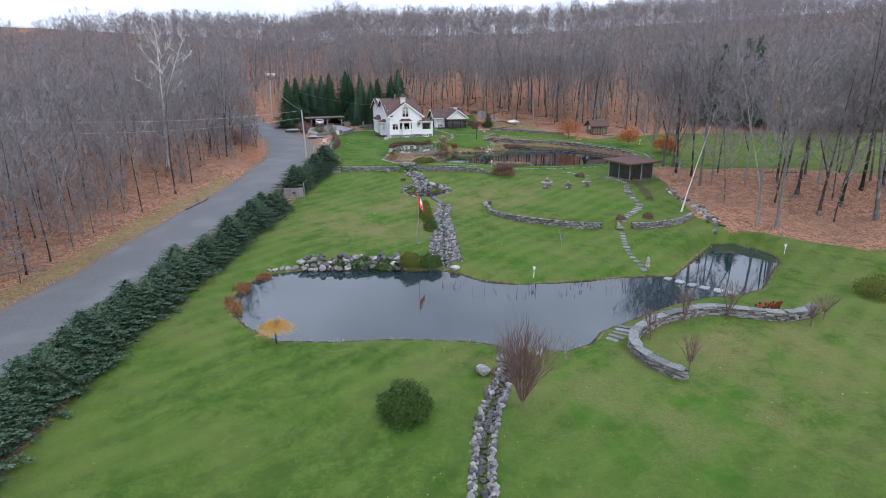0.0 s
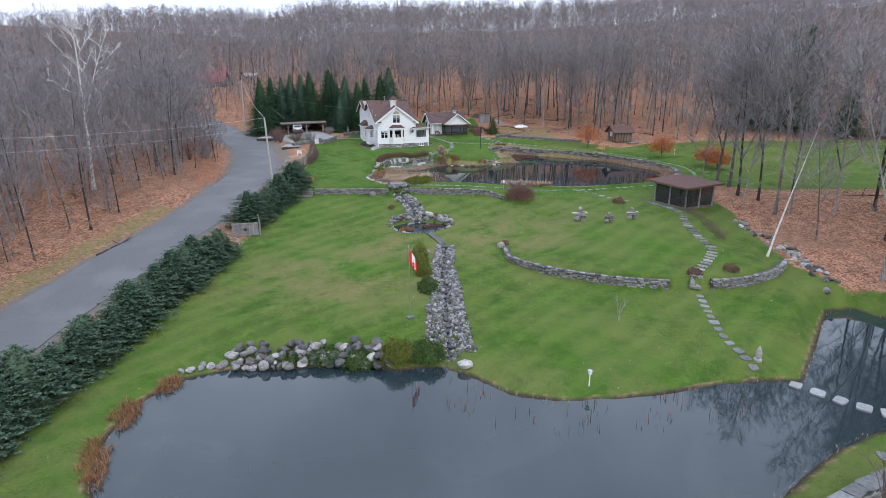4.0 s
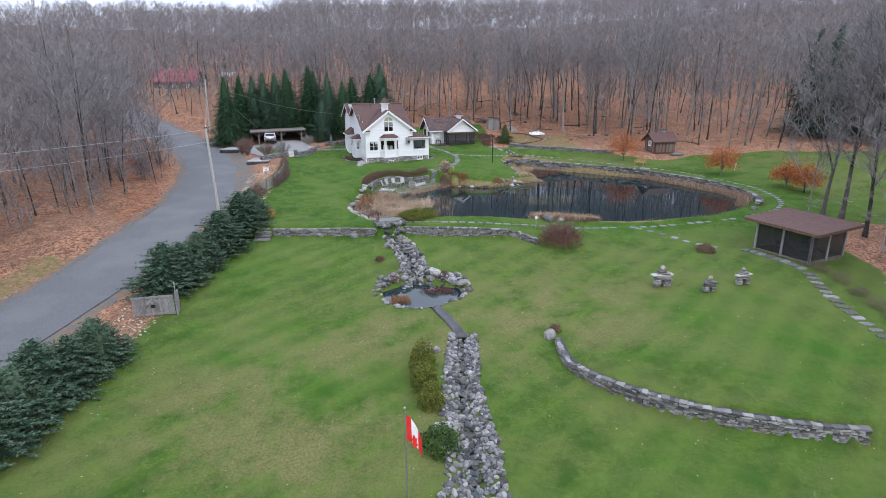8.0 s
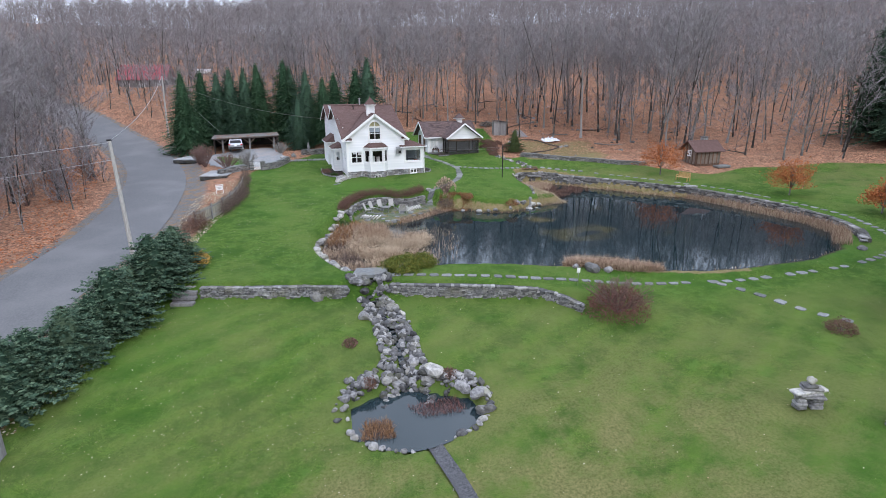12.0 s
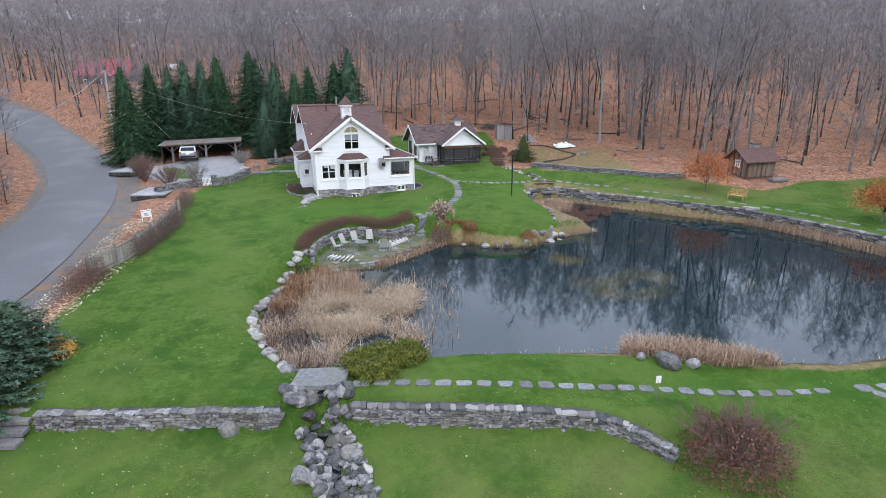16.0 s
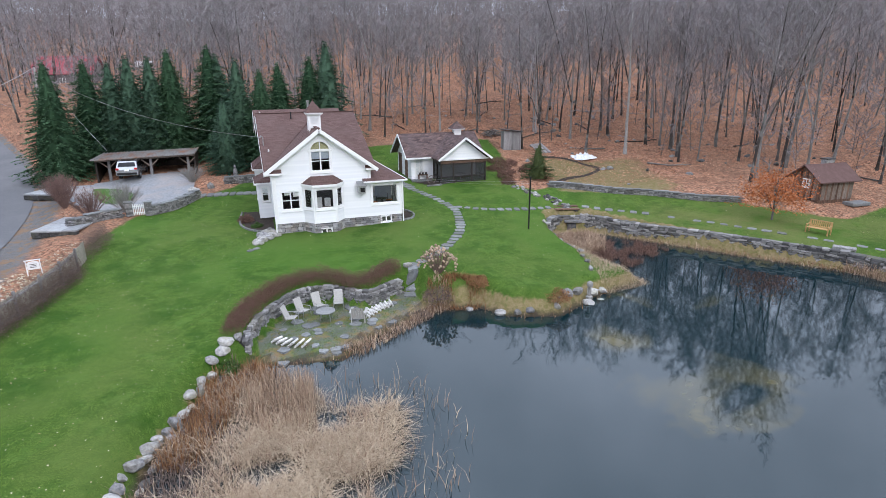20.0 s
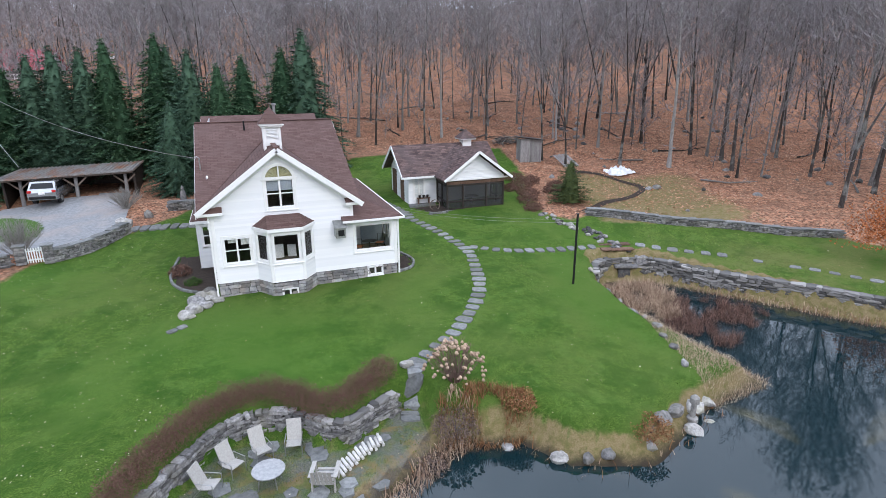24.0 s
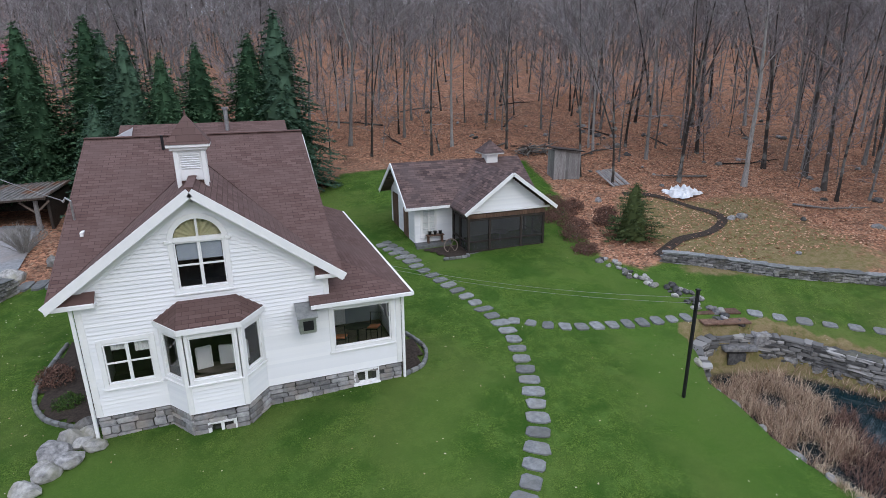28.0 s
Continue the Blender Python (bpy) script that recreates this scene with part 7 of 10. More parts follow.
def boulder(x, y, size, kind="grey", parent=None, name="boulder", sink=0.3, label="", group="", flat=0.75, z=None):
    zz = (at(x, y) if z is None else z) + size * flat * (0.43 - sink)
    m = Matrix.Translation((x, y, zz)) @ Euler((rk.uniform(-0.2, 0.2), rk.uniform(-0.2, 0.2), rk.uniform(0, 6.28))).to_matrix().to_4x4() @ Matrix.Diagonal((size * rk.uniform(0.85, 1.2), size * rk.uniform(0.7, 1.0), size * flat * rk.uniform(0.85, 1.15), 1))
    ob = piece(name, rk.choice(ROCK[kind]), parent, m)
    if label:
        tagged(ob, label, "boulder", group)
    return ob


def dry_wall(name, line, height, thick, label, length=0.3, course=0.105, both=False, cap=None, sink=0.15, base=None, lean=0.0):
    """A dry-stone wall along a line, the seen side on the right hand: stones laid in courses against a core."""
    pts = smooth_line(line, 0.5)
    xs, ys = np.array([p[0] for p in pts]), np.array([p[1] for p in pts])
    gl = level(xs + np.array([math.sin(p[2]) for p in pts]) * 0.45, ys - np.array([math.cos(p[2]) for p in pts]) * 0.45) if base is None else np.full(len(pts), base)
    hs = np.array([height(i / (len(pts) - 1)) if callable(height) else height for i in range(len(pts))])
    w = thing(name, label=label, category="wall", kind="structure")
    core, fs = [], []
    for (x, y, a), g, h in zip(pts, gl, hs):
        nx_, ny_ = -math.sin(a), math.cos(a)
        for s, z in ((0.06, g - sink - 0.2), (0.06, g + h - 0.08), (thick - (0.06 if both else 0), g + h - 0.08), (thick - (0.06 if both else 0), g - sink - 0.2)):
            core.append((x + nx_ * s, y + ny_ * s, z))
    for i in range(len(pts) - 1):
        for k in range(4):
            fs.append((4 * i + k, 4 * i + (k + 1) % 4, 4 * i + 4 + (k + 1) % 4, 4 * i + 4 + k))
    n = len(pts)
    fs += [(0, 1, 2, 3), (4 * n - 1, 4 * n - 2, 4 * n - 3, 4 * n - 4)]
    part("core", Mesh().add(core, fs), M_STONE_DARK, w)
    total = 0.5 * (n - 1)

    def spot(s):
        t = min(max(s / 0.5, 0), n - 1.001)
        i, f = int(t), t - int(t)
        a, b = pts[i], pts[i + 1]
        return a[0] + (b[0] - a[0]) * f, a[1] + (b[1] - a[1]) * f, math.atan2(b[1] - a[1], b[0] - a[0]), gl[i] + (gl[i + 1] - gl[i]) * f, hs[i] + (hs[i + 1] - hs[i]) * f

    made, spare = 0, []
    for side in ((1, -1) if both else (1,)):
        z = -sink
        while z < hs.max() - 0.04:
            ch = course * rk.uniform(0.8, 1.25)
            s = rk.uniform(-0.2, 0)
            while s < total - 0.05:
                L = length * rk.choice((0.5, 0.7, 0.9, 1.1, 1.5)) * rk.uniform(0.85, 1.15)
                c = min(max(s + L / 2, 0.02), total - 0.02)
                x, y, a, g, h = spot(c)
                if z + ch * 0.6 < h:
                    dep = thick * rk.uniform(0.3, 0.42) if both else thick * rk.uniform(0.5, 0.75)
                    o = (dep / 2 - rk.uniform(0, 0.05)) if side > 0 else thick - dep / 2 + rk.uniform(0, 0.05)
                    o += lean * z
                    m = Matrix.Translation((x - math.sin(a) * o, y + math.cos(a) * o, g + z + ch / 2)) @ Euler((rk.uniform(-0.08, 0.08), rk.uniform(-0.11, 0.11), a + rk.uniform(-0.1, 0.1))).to_matrix().to_4x4() @ Matrix.Diagonal((L * 0.99, dep, ch * rk.uniform(0.72, 1.08), 1))
                    if made < 300:
                        piece("stone", rk.choice(WALLSTONE), w, m)
                        made += 1
                    else:
                        spare.append((rk.randrange(8), m))
                s += L
            z += ch
    if spare:
        j = Mesh()
        for k, m in spare:
            j.add([tuple(m @ Vector(p)) for p in brick_forms[k].v], brick_forms[k].f)
        tagged(part("stones", j, M_WALLREST, w), kind="stuff")
    if cap:
        s = 0.0
        while s < total - 0.1:
            L = min(rk.uniform(*cap), total - s)
            x, y, a, g, h = spot(s + L / 2)
            m = Matrix.Translation((x - math.sin(a) * thick / 2, y + math.cos(a) * thick / 2, g + h)) @ Euler((0, rk.uniform(-0.02, 0.02), a)).to_matrix().to_4x4() @ Matrix.Diagonal((L * 1.03, thick * 1.12, 0.09, 1))
            piece("cap_stone", rk.choice(CAPSTONE), w, m)
            s += L
    return w


# terrace wall, in two lengths either side of the cascade
dry_wall("terrace_wall", [(-13.6, -28.9), (-10.8, -29.8), (-8.2, -30.7), (-5.4, -31.6)], 0.82, 0.5, "grey dry-stone terrace wall holding up the upper lawn")
dry_wall("terrace_wall", [(-2.9, -32.3), (0.2, -33.5), (2.2, -34.3), (4.6, -35.4), (5.8, -36.3), (6.7, -37.8)], lambda t: 0.85 if t < 0.75 else 0.85 - 1.6 * (t - 0.75), 0.5, "grey dry-stone terrace wall bending down the slope")
boulder(-7.2, -31.05, 0.9, "grey", None, "boulder", 0.3, "large grey boulder built into the terrace wall")
# old plank steps at the wall's outer end
st = thing("garden_steps", label="weathered timber steps at the end of the terrace wall", category="steps")
for i in range(4):
    x, y = -14.6 + 0.1 * i, -29.2 + 0.4 * i
    part("step", Mesh().box(x, y, at(-14.6, -29.6) + 0.1 + i * 0.2, 1.3, 0.45, 0.18, radians(-18), 0.02), M_WOOD_GREY, st)
# the knoll's curved wall, with a gap for the steps
dry_wall("knoll_wall", [(0.75, -51.1), (0.1, -53.4), (0.5, -55.4), (1.7, -57.5), (3.0, -59.0), (4.6, -60.3), (7.2, -62.0), (9.3, -63.1)], lambda t: 0.3 + 0.5 * min(1, 2.2 * t), 0.45, "low curved dry-stone wall round the grassy knoll")
dry_wall("knoll_wall", [(12.2, -63.9), (15.0, -64.3), (18.5, -63.7), (21.4, -62.2)], lambda t: 0.85 - 0.2 * t, 0.5, "low dry-stone wall beside the garden steps")
boulder(0.8, -50.5, 1.0, "pale", None, "boulder", 0.2, "large white boulder at the end of the curved wall", "", 0.7)
# the seat wall by the lower pond
SEAT = [(-2.2, -89.2), (-3.1, -87.6), (-3.3, -85.7), (-2.2, -83.8), (0.2, -82.5), (2.4, -82.0), (5.6, -81.9), (7.6, -83.0), (9.6, -84.3), (11.3, -84.6), (12.8, -84.0)]
dry_wall("seat_wall", SEAT[::-1], 0.62, 0.55, "winding grey stone seat wall capped with flat slabs", 0.4, 0.11, True, (0.8, 1.4))
# walls round the upper pond and above its path
POND_WALL = [(19.9, -2.4), (20.6, -1.2), (22.0, -0.8), (24.0, -1.6), (25.0, -2.8), (26.3, -4.8), (28.5, -7.4), (30.0, -9.6), (32.3, -13.0), (34.1, -16.0), (35.3, -20.4), (36.0, -25.0), (36.0, -29.4), (34.8, -32.3), (33.0, -34.2)]
dry_wall("pond_wall", POND_WALL[::1], lambda t: 1.25 - 0.4 * t if t < 0.75 else 0.95 - 2.0 * (t - 0.75), 0.7, "tall rough stone wall along the pond's far shore", 0.5, 0.16, base=-1.9, sink=0.1)
UPPER_WALL = [(23.9, 4.9), (26.4, 2.9), (28.4, 1.2), (30.9, -0.2), (32.8, -1.4), (34.8, -2.8), (37.2, -3.9)]
dry_wall("upper_wall", UPPER_WALL, 0.55, 0.45, "low stone wall capped with pale slabs below the wood", 0.36, 0.12, False, (0.7, 1.2))
# wall and gate piers beside the drive
dry_wall("drive_wall", [(-8.8, 8.3), (-7.2, 9.6), (-6.2, 11.2), (-5.3, 13.0)], 0.75, 0.5, "curved grey stone wall beside the driveway", 0.38, 0.12, True, (0.7, 1.2))
dry_wall("drive_wall", [(-13.8, 6.2), (-11.8, 7.4), (-10.4, 8.2)], 0.7, 0.5, "short stone wall beside the driveway gate", 0.38, 0.12, True, (0.7, 1.2))
dry_wall("yard_wall", [(-3.6, 16.6), (-1.8, 16.4), (-0.1, 16.2)], 0.7, 0.45, "low stone wall behind the side lawn", 0.38, 0.13, False, (0.7, 1.1))
for x, y in ((-10.3, 8.3), (-9.0, 8.4)):
    p = thing("gate_pier", x, y, at(x, y), 10, label="square stone gate pier with a flat cap", category="pier", group="gate piers")
    for i in range(6):
        part("stone", Mesh().box(0, 0, 0.1 + i * 0.17, 0.5 - 0.02 * (i % 2), 0.5 - 0.02 * ((i + 1) % 2), 0.165, 0.02 * (i % 3), 0.03), M_STONE, p)
    part("cap", Mesh().box(0, 0, 1.08, 0.62, 0.62, 0.08, 0, 0.02), M_FLAG, p)
gt = thing("driveway_gate", -9.65, 8.35, at(-9.65, 8.35), 4, label="small white picket gate between stone piers", category="gate")
for i in range(7):
    part("picket", Mesh().box(-0.36 + i * 0.12, 0, 0.5, 0.06, 0.03, 0.85, 0, 0.008), M_TRIM, gt)
for z in (0.25, 0.75):
    part("rail", Mesh().box(0, 0.03, z, 0.8, 0.03, 0.07), M_TRIM, gt)
# rubble strewn along the grove's edge
rub = thing("rubble_row", label="row of tumbled grey stones along the grove", category="rocks", kind="structure")
for x, y, a in smooth_line([(25.6, -52.4), (25.0, -56.0), (24.2, -59.6), (22.8, -63.0), (21.4, -66.0)], 0.42):
    for k in range(rk.choice((1, 2, 3))):
        boulder(x + rk.uniform(-0.8, 0.8), y + rk.uniform(-0.4, 0.4), rk.uniform(0.25, 0.75), rk.choice(("grey", "grey", "pale", "dark")), rub, "rock")
# two raised stone platforms over the ditch at the road
for x, y, w_, d_, a in ((-17.8, 19.4, 3.2, 3.8, -24), (-14.0, 7.2, 3.0, 4.2, -14)):
    z = at(x, y)
    pl = thing("stone_bridge", x, y, z, a, label="broad pale flagstone slab bridging the roadside ditch", category="bridge", group="ditch bridges")
    for i in range(3):
        for j in range(2):
            part("slab", Mesh().box(-w_ / 3 + i * w_ / 3, -d_ / 4 + j * d_ / 2, 0.26, w_ / 3 - 0.03, d_ / 2 - 0.03, 0.12, 0, 0.02), M_SLABTOP, pl)
    for s in (-1, 1):
        for i in range(5):
            part("stone", Mesh().box(-w_ / 2 + 0.3 + i * (w_ - 0.6) / 4, s * (d_ / 2 - 0.2), 0.0, w_ / 5, 0.35, 0.42, 0, 0.05), M_STONE_DARK, pl)

# ==== the cascades ====
def cascade(name, line, wide, count, label, sizes, slabs=0.34, dark=0.2, chan=0.28):
    """Heaped field stones on both sides of a channel of dark slabs that step down the slope; wide: half-width at the head and at the foot."""
    c = thing(name, label=label, category="cascade", kind="structure")
    pts = smooth_line(line, 0.1)
    loose = Mesh()
    shapes = [([tuple(v.co) for v in f.vertices], [tuple(p.vertices) for p in f.polygons]) for f in rock_forms]
    for i in range(count):
        j = rk.randrange(len(pts))
        x, y, a = pts[j]
        half = wide[0] + (wide[1] - wide[0]) * j / len(pts)
        t = rk.choice((-1, 1)) * rk.uniform(chan / half, 1) * rk.uniform(0.92, 1.08)
        size = rk.uniform(*sizes) * (1.25 if rk.random() < 0.12 else 1)
        kind = "dark" if rk.random() < dark else ("pale" if rk.random() < 0.07 else "grey")
        q = half * t
        bx, by = x - math.sin(a) * q, y + math.cos(a) * q
        if i < 290:
            boulder(bx, by, size * 1.12, kind, c, "rock", 0.12, flat=rk.uniform(0.6, 0.95))
        else:
            v, f = rk.choice(shapes)
            e = Euler((rk.uniform(-0.4, 0.4), rk.uniform(-0.4, 0.4), rk.uniform(0, 6.28))).to_matrix()
            zz, k = at(bx, by) + 0.12 * size, (size, size * rk.uniform(0.65, 1), size * rk.uniform(0.55, 0.9))
            loose.add([tuple(e @ Vector((p[0] * k[0], p[1] * k[1], p[2] * k[2])) + Vector((bx, by, zz))) for p in v], f)
    if loose.v:
        tagged(part("stones", loose, M_RUBBLE, c), kind="stuff")
    s = 0.0
    while s < 0.1 * (len(pts) - 3):
        x, y, a = pts[int(s * 10)]
        q = rk.uniform(-0.16, 0.16)
        boulder(x - math.sin(a) * q, y + math.cos(a) * q, rk.uniform(0.32, 0.6), "dark", c, "step_slab", 0.0, flat=rk.uniform(0.28, 0.45), z=at(x, y) + 0.02)
        s += slabs * rk.uniform(0.6, 1.1)
    return c


cascade("upper_cascade", STREAM_UP[1:], (0.75, 1.15), 760, "stepped cascade of grey boulders below the slab bridge", (0.16, 0.42), 0.4, 0.34, 0.2)
cascade("lower_cascade", STREAM_LOW, (0.75, 1.5), 2100, "long rocky cascade running down to the lower pond", (0.13, 0.34), 0.4, 0.3, 0.12)
cascade("outlet_stream", STREAM_OUT, (0.55, 0.6), 620, "stony stream bed leaving the lower pond", (0.15, 0.36), 0.4, 0.25)
M_BROOK_DARK = mottled("wet_pebbles", (0.03, 0.03, 0.035), (0.11, 0.112, 0.12), 14, 0.3, 0.5, (0.05, 0.05, 0.05), 1.0)
slope = thing("slope_rocks", label="mossy grey stones half sunk in the leaf litter", category="rocks", kind="structure")
for i in range(70):
    x, y = rk.uniform(24, 58), rk.uniform(3, 42)
    if depth_in(np.array([x]), np.array([y]), LAWN)[0] < -2:
        boulder(x, y, rk.uniform(0.25, 0.8), rk.choice(("grey", "dark", "grey")), slope, "rock", 0.3)
rim_ = thing("pool_rim", label="ring of boulders round the small pool", category="rocks", kind="structure")
for x, y, a in smooth_line(POOL, 0.3, True):
    if y < -44.0 and -5.2 < x < -3.6:
        continue
    if rk.random() < 0.18:
        continue
    for k in range(2 if y > -42.6 else 1):
        o = 0.12 + 0.3 * k + rk.uniform(-0.06, 0.1)
        boulder(x - math.sin(a) * o, y + math.cos(a) * o, rk.uniform(0.16, 0.42) * rk.choice((0.8, 1.0, 1.0, 1.5)), rk.choice(("grey", "grey", "grey", "pale", "dark")), rim_, "rock", 0.2)
# rubble heaped at both upper corners of the pool
for cx_, cy_, wx_, wy_, num_ in ((-6.2, -39.9, 0.75, 0.6, 46), (-2.1, -41.0, 0.75, 0.5, 54), (-4.6, -40.2, 0.6, 0.4, 22)):
    for k in range(num_):
        ex, ey = rk.uniform(-1, 1), rk.uniform(-1, 1)
        boulder(cx_ + ex * wx_, cy_ + ey * wy_ - 0.3 * ex * (1 if cx_ > -4 else -1), rk.uniform(0.16, 0.42), rk.choice(("grey", "grey", "dark")), rim_, "rock", 0.05)
for i in range(34):
    s = rk.choice((-1, 1))
    boulder(-4.0 + s * rk.uniform(0.35, 1.15) + rk.uniform(-0.1, 0.1), -31.15 + rk.uniform(-0.75, 0.35) - 0.3 * s, rk.uniform(0.35, 0.7), rk.choice(("grey", "grey", "dark")), rim_, "rock", 0.1)
for i in range(10):
    part("step_slab", Mesh().box(-4.0 + rk.uniform(-0.15, 0.15), -30.75 - 0.1 * i, -1.55 - 0.09 * i, rk.uniform(0.5, 0.8), 0.4, 0.12, rk.uniform(-0.4, 0.1), 0.03), M_STONE_DARK, rim_)
for x, y, a in smooth_line(BROOK, 0.5):
    o = rk.choice((-1, 1)) * rk.uniform(0.24, 0.36)
    boulder(x - math.sin(a) * o, y + math.cos(a) * o, rk.uniform(0.08, 0.16), "grey", rim_, "rock", 0.2)
boulder(-3.0, -40.2, 1.05, "pale", None, "boulder", 0.15, "large white boulder above the small pool", "", 0.85)
for x, y, s in ((-2.0, -41.5, 0.8), (-1.5, -42.3, 0.85), (-1.7, -43.2, 0.7), (-6.9, -49.9, 0.7), (-6.3, -49.4, 0.75), (-5.9, -49.8, 0.6), (-3.3, -33.6, 0.7), (-5.0, -34.2, 0.9), (-11.3, -83.6, 0.9), (-12.9, -84.6, 1.15), (-9.5, -83.2, 1.0), (-8.9, -84.0, 0.7),
                (10.2, -32.9, 1.15), (11.2, -33.4, 0.6), (9.4, -32.3, 0.5), (34.5, -33.2, 1.2), (31.5, -35.4, 0.7)):
    boulder(x, y, s, "grey", None, "boulder", 0.22, "rounded grey boulder beside the water", "boulders by the water")
slab = tagged(part("slab_bridge", Mesh().slab([(-5.0, -30.6), (-3.1, -31.2), (-2.6, -29.9), (-4.5, -29.4)], -1.32, -1.12), M_FLAG), "broad dark flagstone bridging the cascade's head", "bridge")
fall = tagged(part("lower_step", Mesh().box(-4.0, -48.5, at(-4.0, -48.5) + 0.35, 1.0, 0.55, 0.14, -0.3, 0.03), M_STONE_DARK), "dark flat stone at the head of the lower cascade", "slab")
brook_w = tagged(ribbon(BROOK, 0.3, -0.3, 0.3, 0.08, M_BROOK_DARK, "brook_water"), "thin dark brook between pool and cascade", "water", kind="structure")
for ln, nm in ((STREAM_UP[1:], "cascade_water"), (STREAM_LOW, "cascade_water")):
    tagged(ribbon(ln, 0.13, -0.13, 0.3, 0.1, M_WATER_LOW, nm), "thin sheet of dark running water", "water", kind="structure")
# boulders along the lower pond's upper shore
shore = thing("shore_rocks", label="bank of heaped grey boulders on the pond's shore", category="rocks", kind="structure")
for x, y, a in smooth_line([(-24.9, -62.2), (-22.4, -62.2), (-19.8, -63.0), (-17.8, -63.4), (-14.9, -64.0), (-13.0, -65.2)], 0.36):
    far = x < -21.8
    for k in range(1 if far else rk.choice((3, 4, 4, 5))):
        boulder(x + rk.uniform(-0.3, 0.3), y + (0.0 if far else 0.36 * k - 0.3) + rk.uniform(-0.2, 0.2), rk.uniform(0.4, 0.6) if far else rk.uniform(0.35, 0.85), "pale" if rk.random() < 0.1 else rk.choice(("grey", "grey", "dark")), shore, "rock", 0.15, z=None if far else -6.05 + 0.2 * k + rk.uniform(-0.05, 0.1))
boulder(-8.8, -66.9, 1.0, "pale", None, "boulder", 0.2, "square pale boulder at the stream's mouth")
# pale stones along the lawn's edge above the reeds
edge_ = thing("edging_stones", label="row of pale boulders edging the lawn", category="rocks", kind="structure")
for x, y, a in smooth_line([(-4.9, -28.7), (-5.9, -25.4), (-6.2, -23.2), (-5.6, -20.5), (-4.9, -19.0), (-4.3, -17.3), (-3.3, -15.2), (-2.5, -14.4)], 0.5):
    boulder(x + rk.uniform(-0.15, 0.1), y, rk.uniform(0.35, 0.75), rk.choice(("pale", "pale", "grey")), edge_, "rock", 0.2)
    if rk.random() < 0.7:
        boulder(x + 0.45, y + rk.uniform(-0.2, 0.2), rk.uniform(0.3, 0.5), "grey", edge_, "rock", 0.1)
prom = thing("point_stones", label="scattered grey boulders on the grassy point", category="rocks", kind="structure")
for x, y, s in ((8.9, -12.9, 0.5), (10.2, -14.1, 0.65), (10.9, -14.5, 0.5), (11.6, -14.7, 0.55), (13.0, -14.9, 0.5), (14.0, -14.2, 0.8), (14.8, -13.9, 0.75), (15.4, -14.4, 0.7), (16.0, -13.6, 0.9), (16.3, -14.2, 0.6), (16.9, -13.4, 0.6), (17.0, -12.0, 0.45),
                (17.6, -10.8, 0.45), (17.9, -9.8, 0.4), (18.3, -8.9, 0.5), (18.5, -7.9, 0.4), (18.8, -6.6, 0.7), (18.9, -5.4, 0.5), (19.1, -4.2, 0.6), (19.3, -3.2, 0.5), (19.4, -2.2, 0.5)):
    boulder(x, y, s, rk.choice(("grey", "pale", "grey")), prom, "rock")
hr = thing("corner_rocks", label="pale rocks stepping down from the house corner", category="rocks", kind="structure")
for x, y, s in ((-0.5, 0.7, 0.55), (-0.8, 0.2, 0.6), (-1.0, -0.3, 0.7), (-0.5, -0.1, 0.5), (-1.2, -0.9, 0.5), (-1.0, -1.2, 0.6), (-1.4, -1.7, 0.6), (-0.4, 0.35, 0.5), (-0.7, -0.7, 0.55), (-0.2, -0.3, 0.5)):
    boulder(x, y, s * 1.35, rk.choice(("pale", "pale", "grey")), hr, "rock")
boulder(-6.1, 14.1, 1.2, "pale", None, "boulder", 0.2, "big pale boulder at the end of the drive wall")
boulder(-4.8, 15.6, 0.9, "grey", None, "boulder", 0.2, "grey boulder beside the side path")

# ==== stepping stones ====
def stepping(name, line, gap, size, label, lift=0.04, mt=None, skip=0, top=None):
    g = thing(name, label=label, category="path", kind="structure")
    for i, (x, y, a) in enumerate(smooth_line(line, gap)):
        if skip and rk.random() < skip:
            continue
        w, l = size[0] * rk.uniform(0.85, 1.15), size[1] * rk.uniform(0.85, 1.15)
        pts_ = []
        for k in range(8):
            t = 0.39 + k * math.pi / 4
            ex, ey = math.cos(t), math.sin(t)
            px_ = math.copysign(abs(ex) ** 0.5, ex) * w / 2 * rk.uniform(0.84, 1.08)
            py_ = math.copysign(abs(ey) ** 0.5, ey) * l / 2 * rk.uniform(0.84, 1.08)
            pts_.append((x + px_ * math.cos(a) - py_ * math.sin(a), y + px_ * math.sin(a) + py_ * math.cos(a)))
        zs = level(np.array([p[0] for p in pts_]), np.array([p[1] for p in pts_]))
        if top is not None:
            zs = np.full(len(pts_), top - lift)
        z = float(zs.max()) + lift
        m_ = Mesh().plate([(px_, py_, 0.3 * z + 0.7 * (zz + lift)) for (px_, py_), zz in zip(pts_, zs)], 0.16)
        part("flagstone", m_, mt or M_FLAG, g)
    return g


stepping("house_path", [(7.0, -9.0), (8.6, -7.8), (10.4, -5.9), (11.6, -4.2), (12.4, -2.6), (13.1, -0.4), (13.6, 1.8), (13.4, 4.2), (12.8, 6.8), (12.0, 9.8), (11.2, 12.6)], 0.68, (0.5, 0.72), "curving path of grey flagstones across the lawn")
stepping("studio_path", [(12.4, 9.6), (12.0, 11.2), (11.6, 12.6)], 0.6, (0.5, 0.6), "short row of flagstones to the studio door")
stepping("cross_path", [(14.2, 2.3), (15.8, 1.3), (17.9, 0.9), (20.3, 0.6), (21.6, 0.4)], 0.68, (0.5, 0.62), "straight path of grey flagstones to the footbridge")
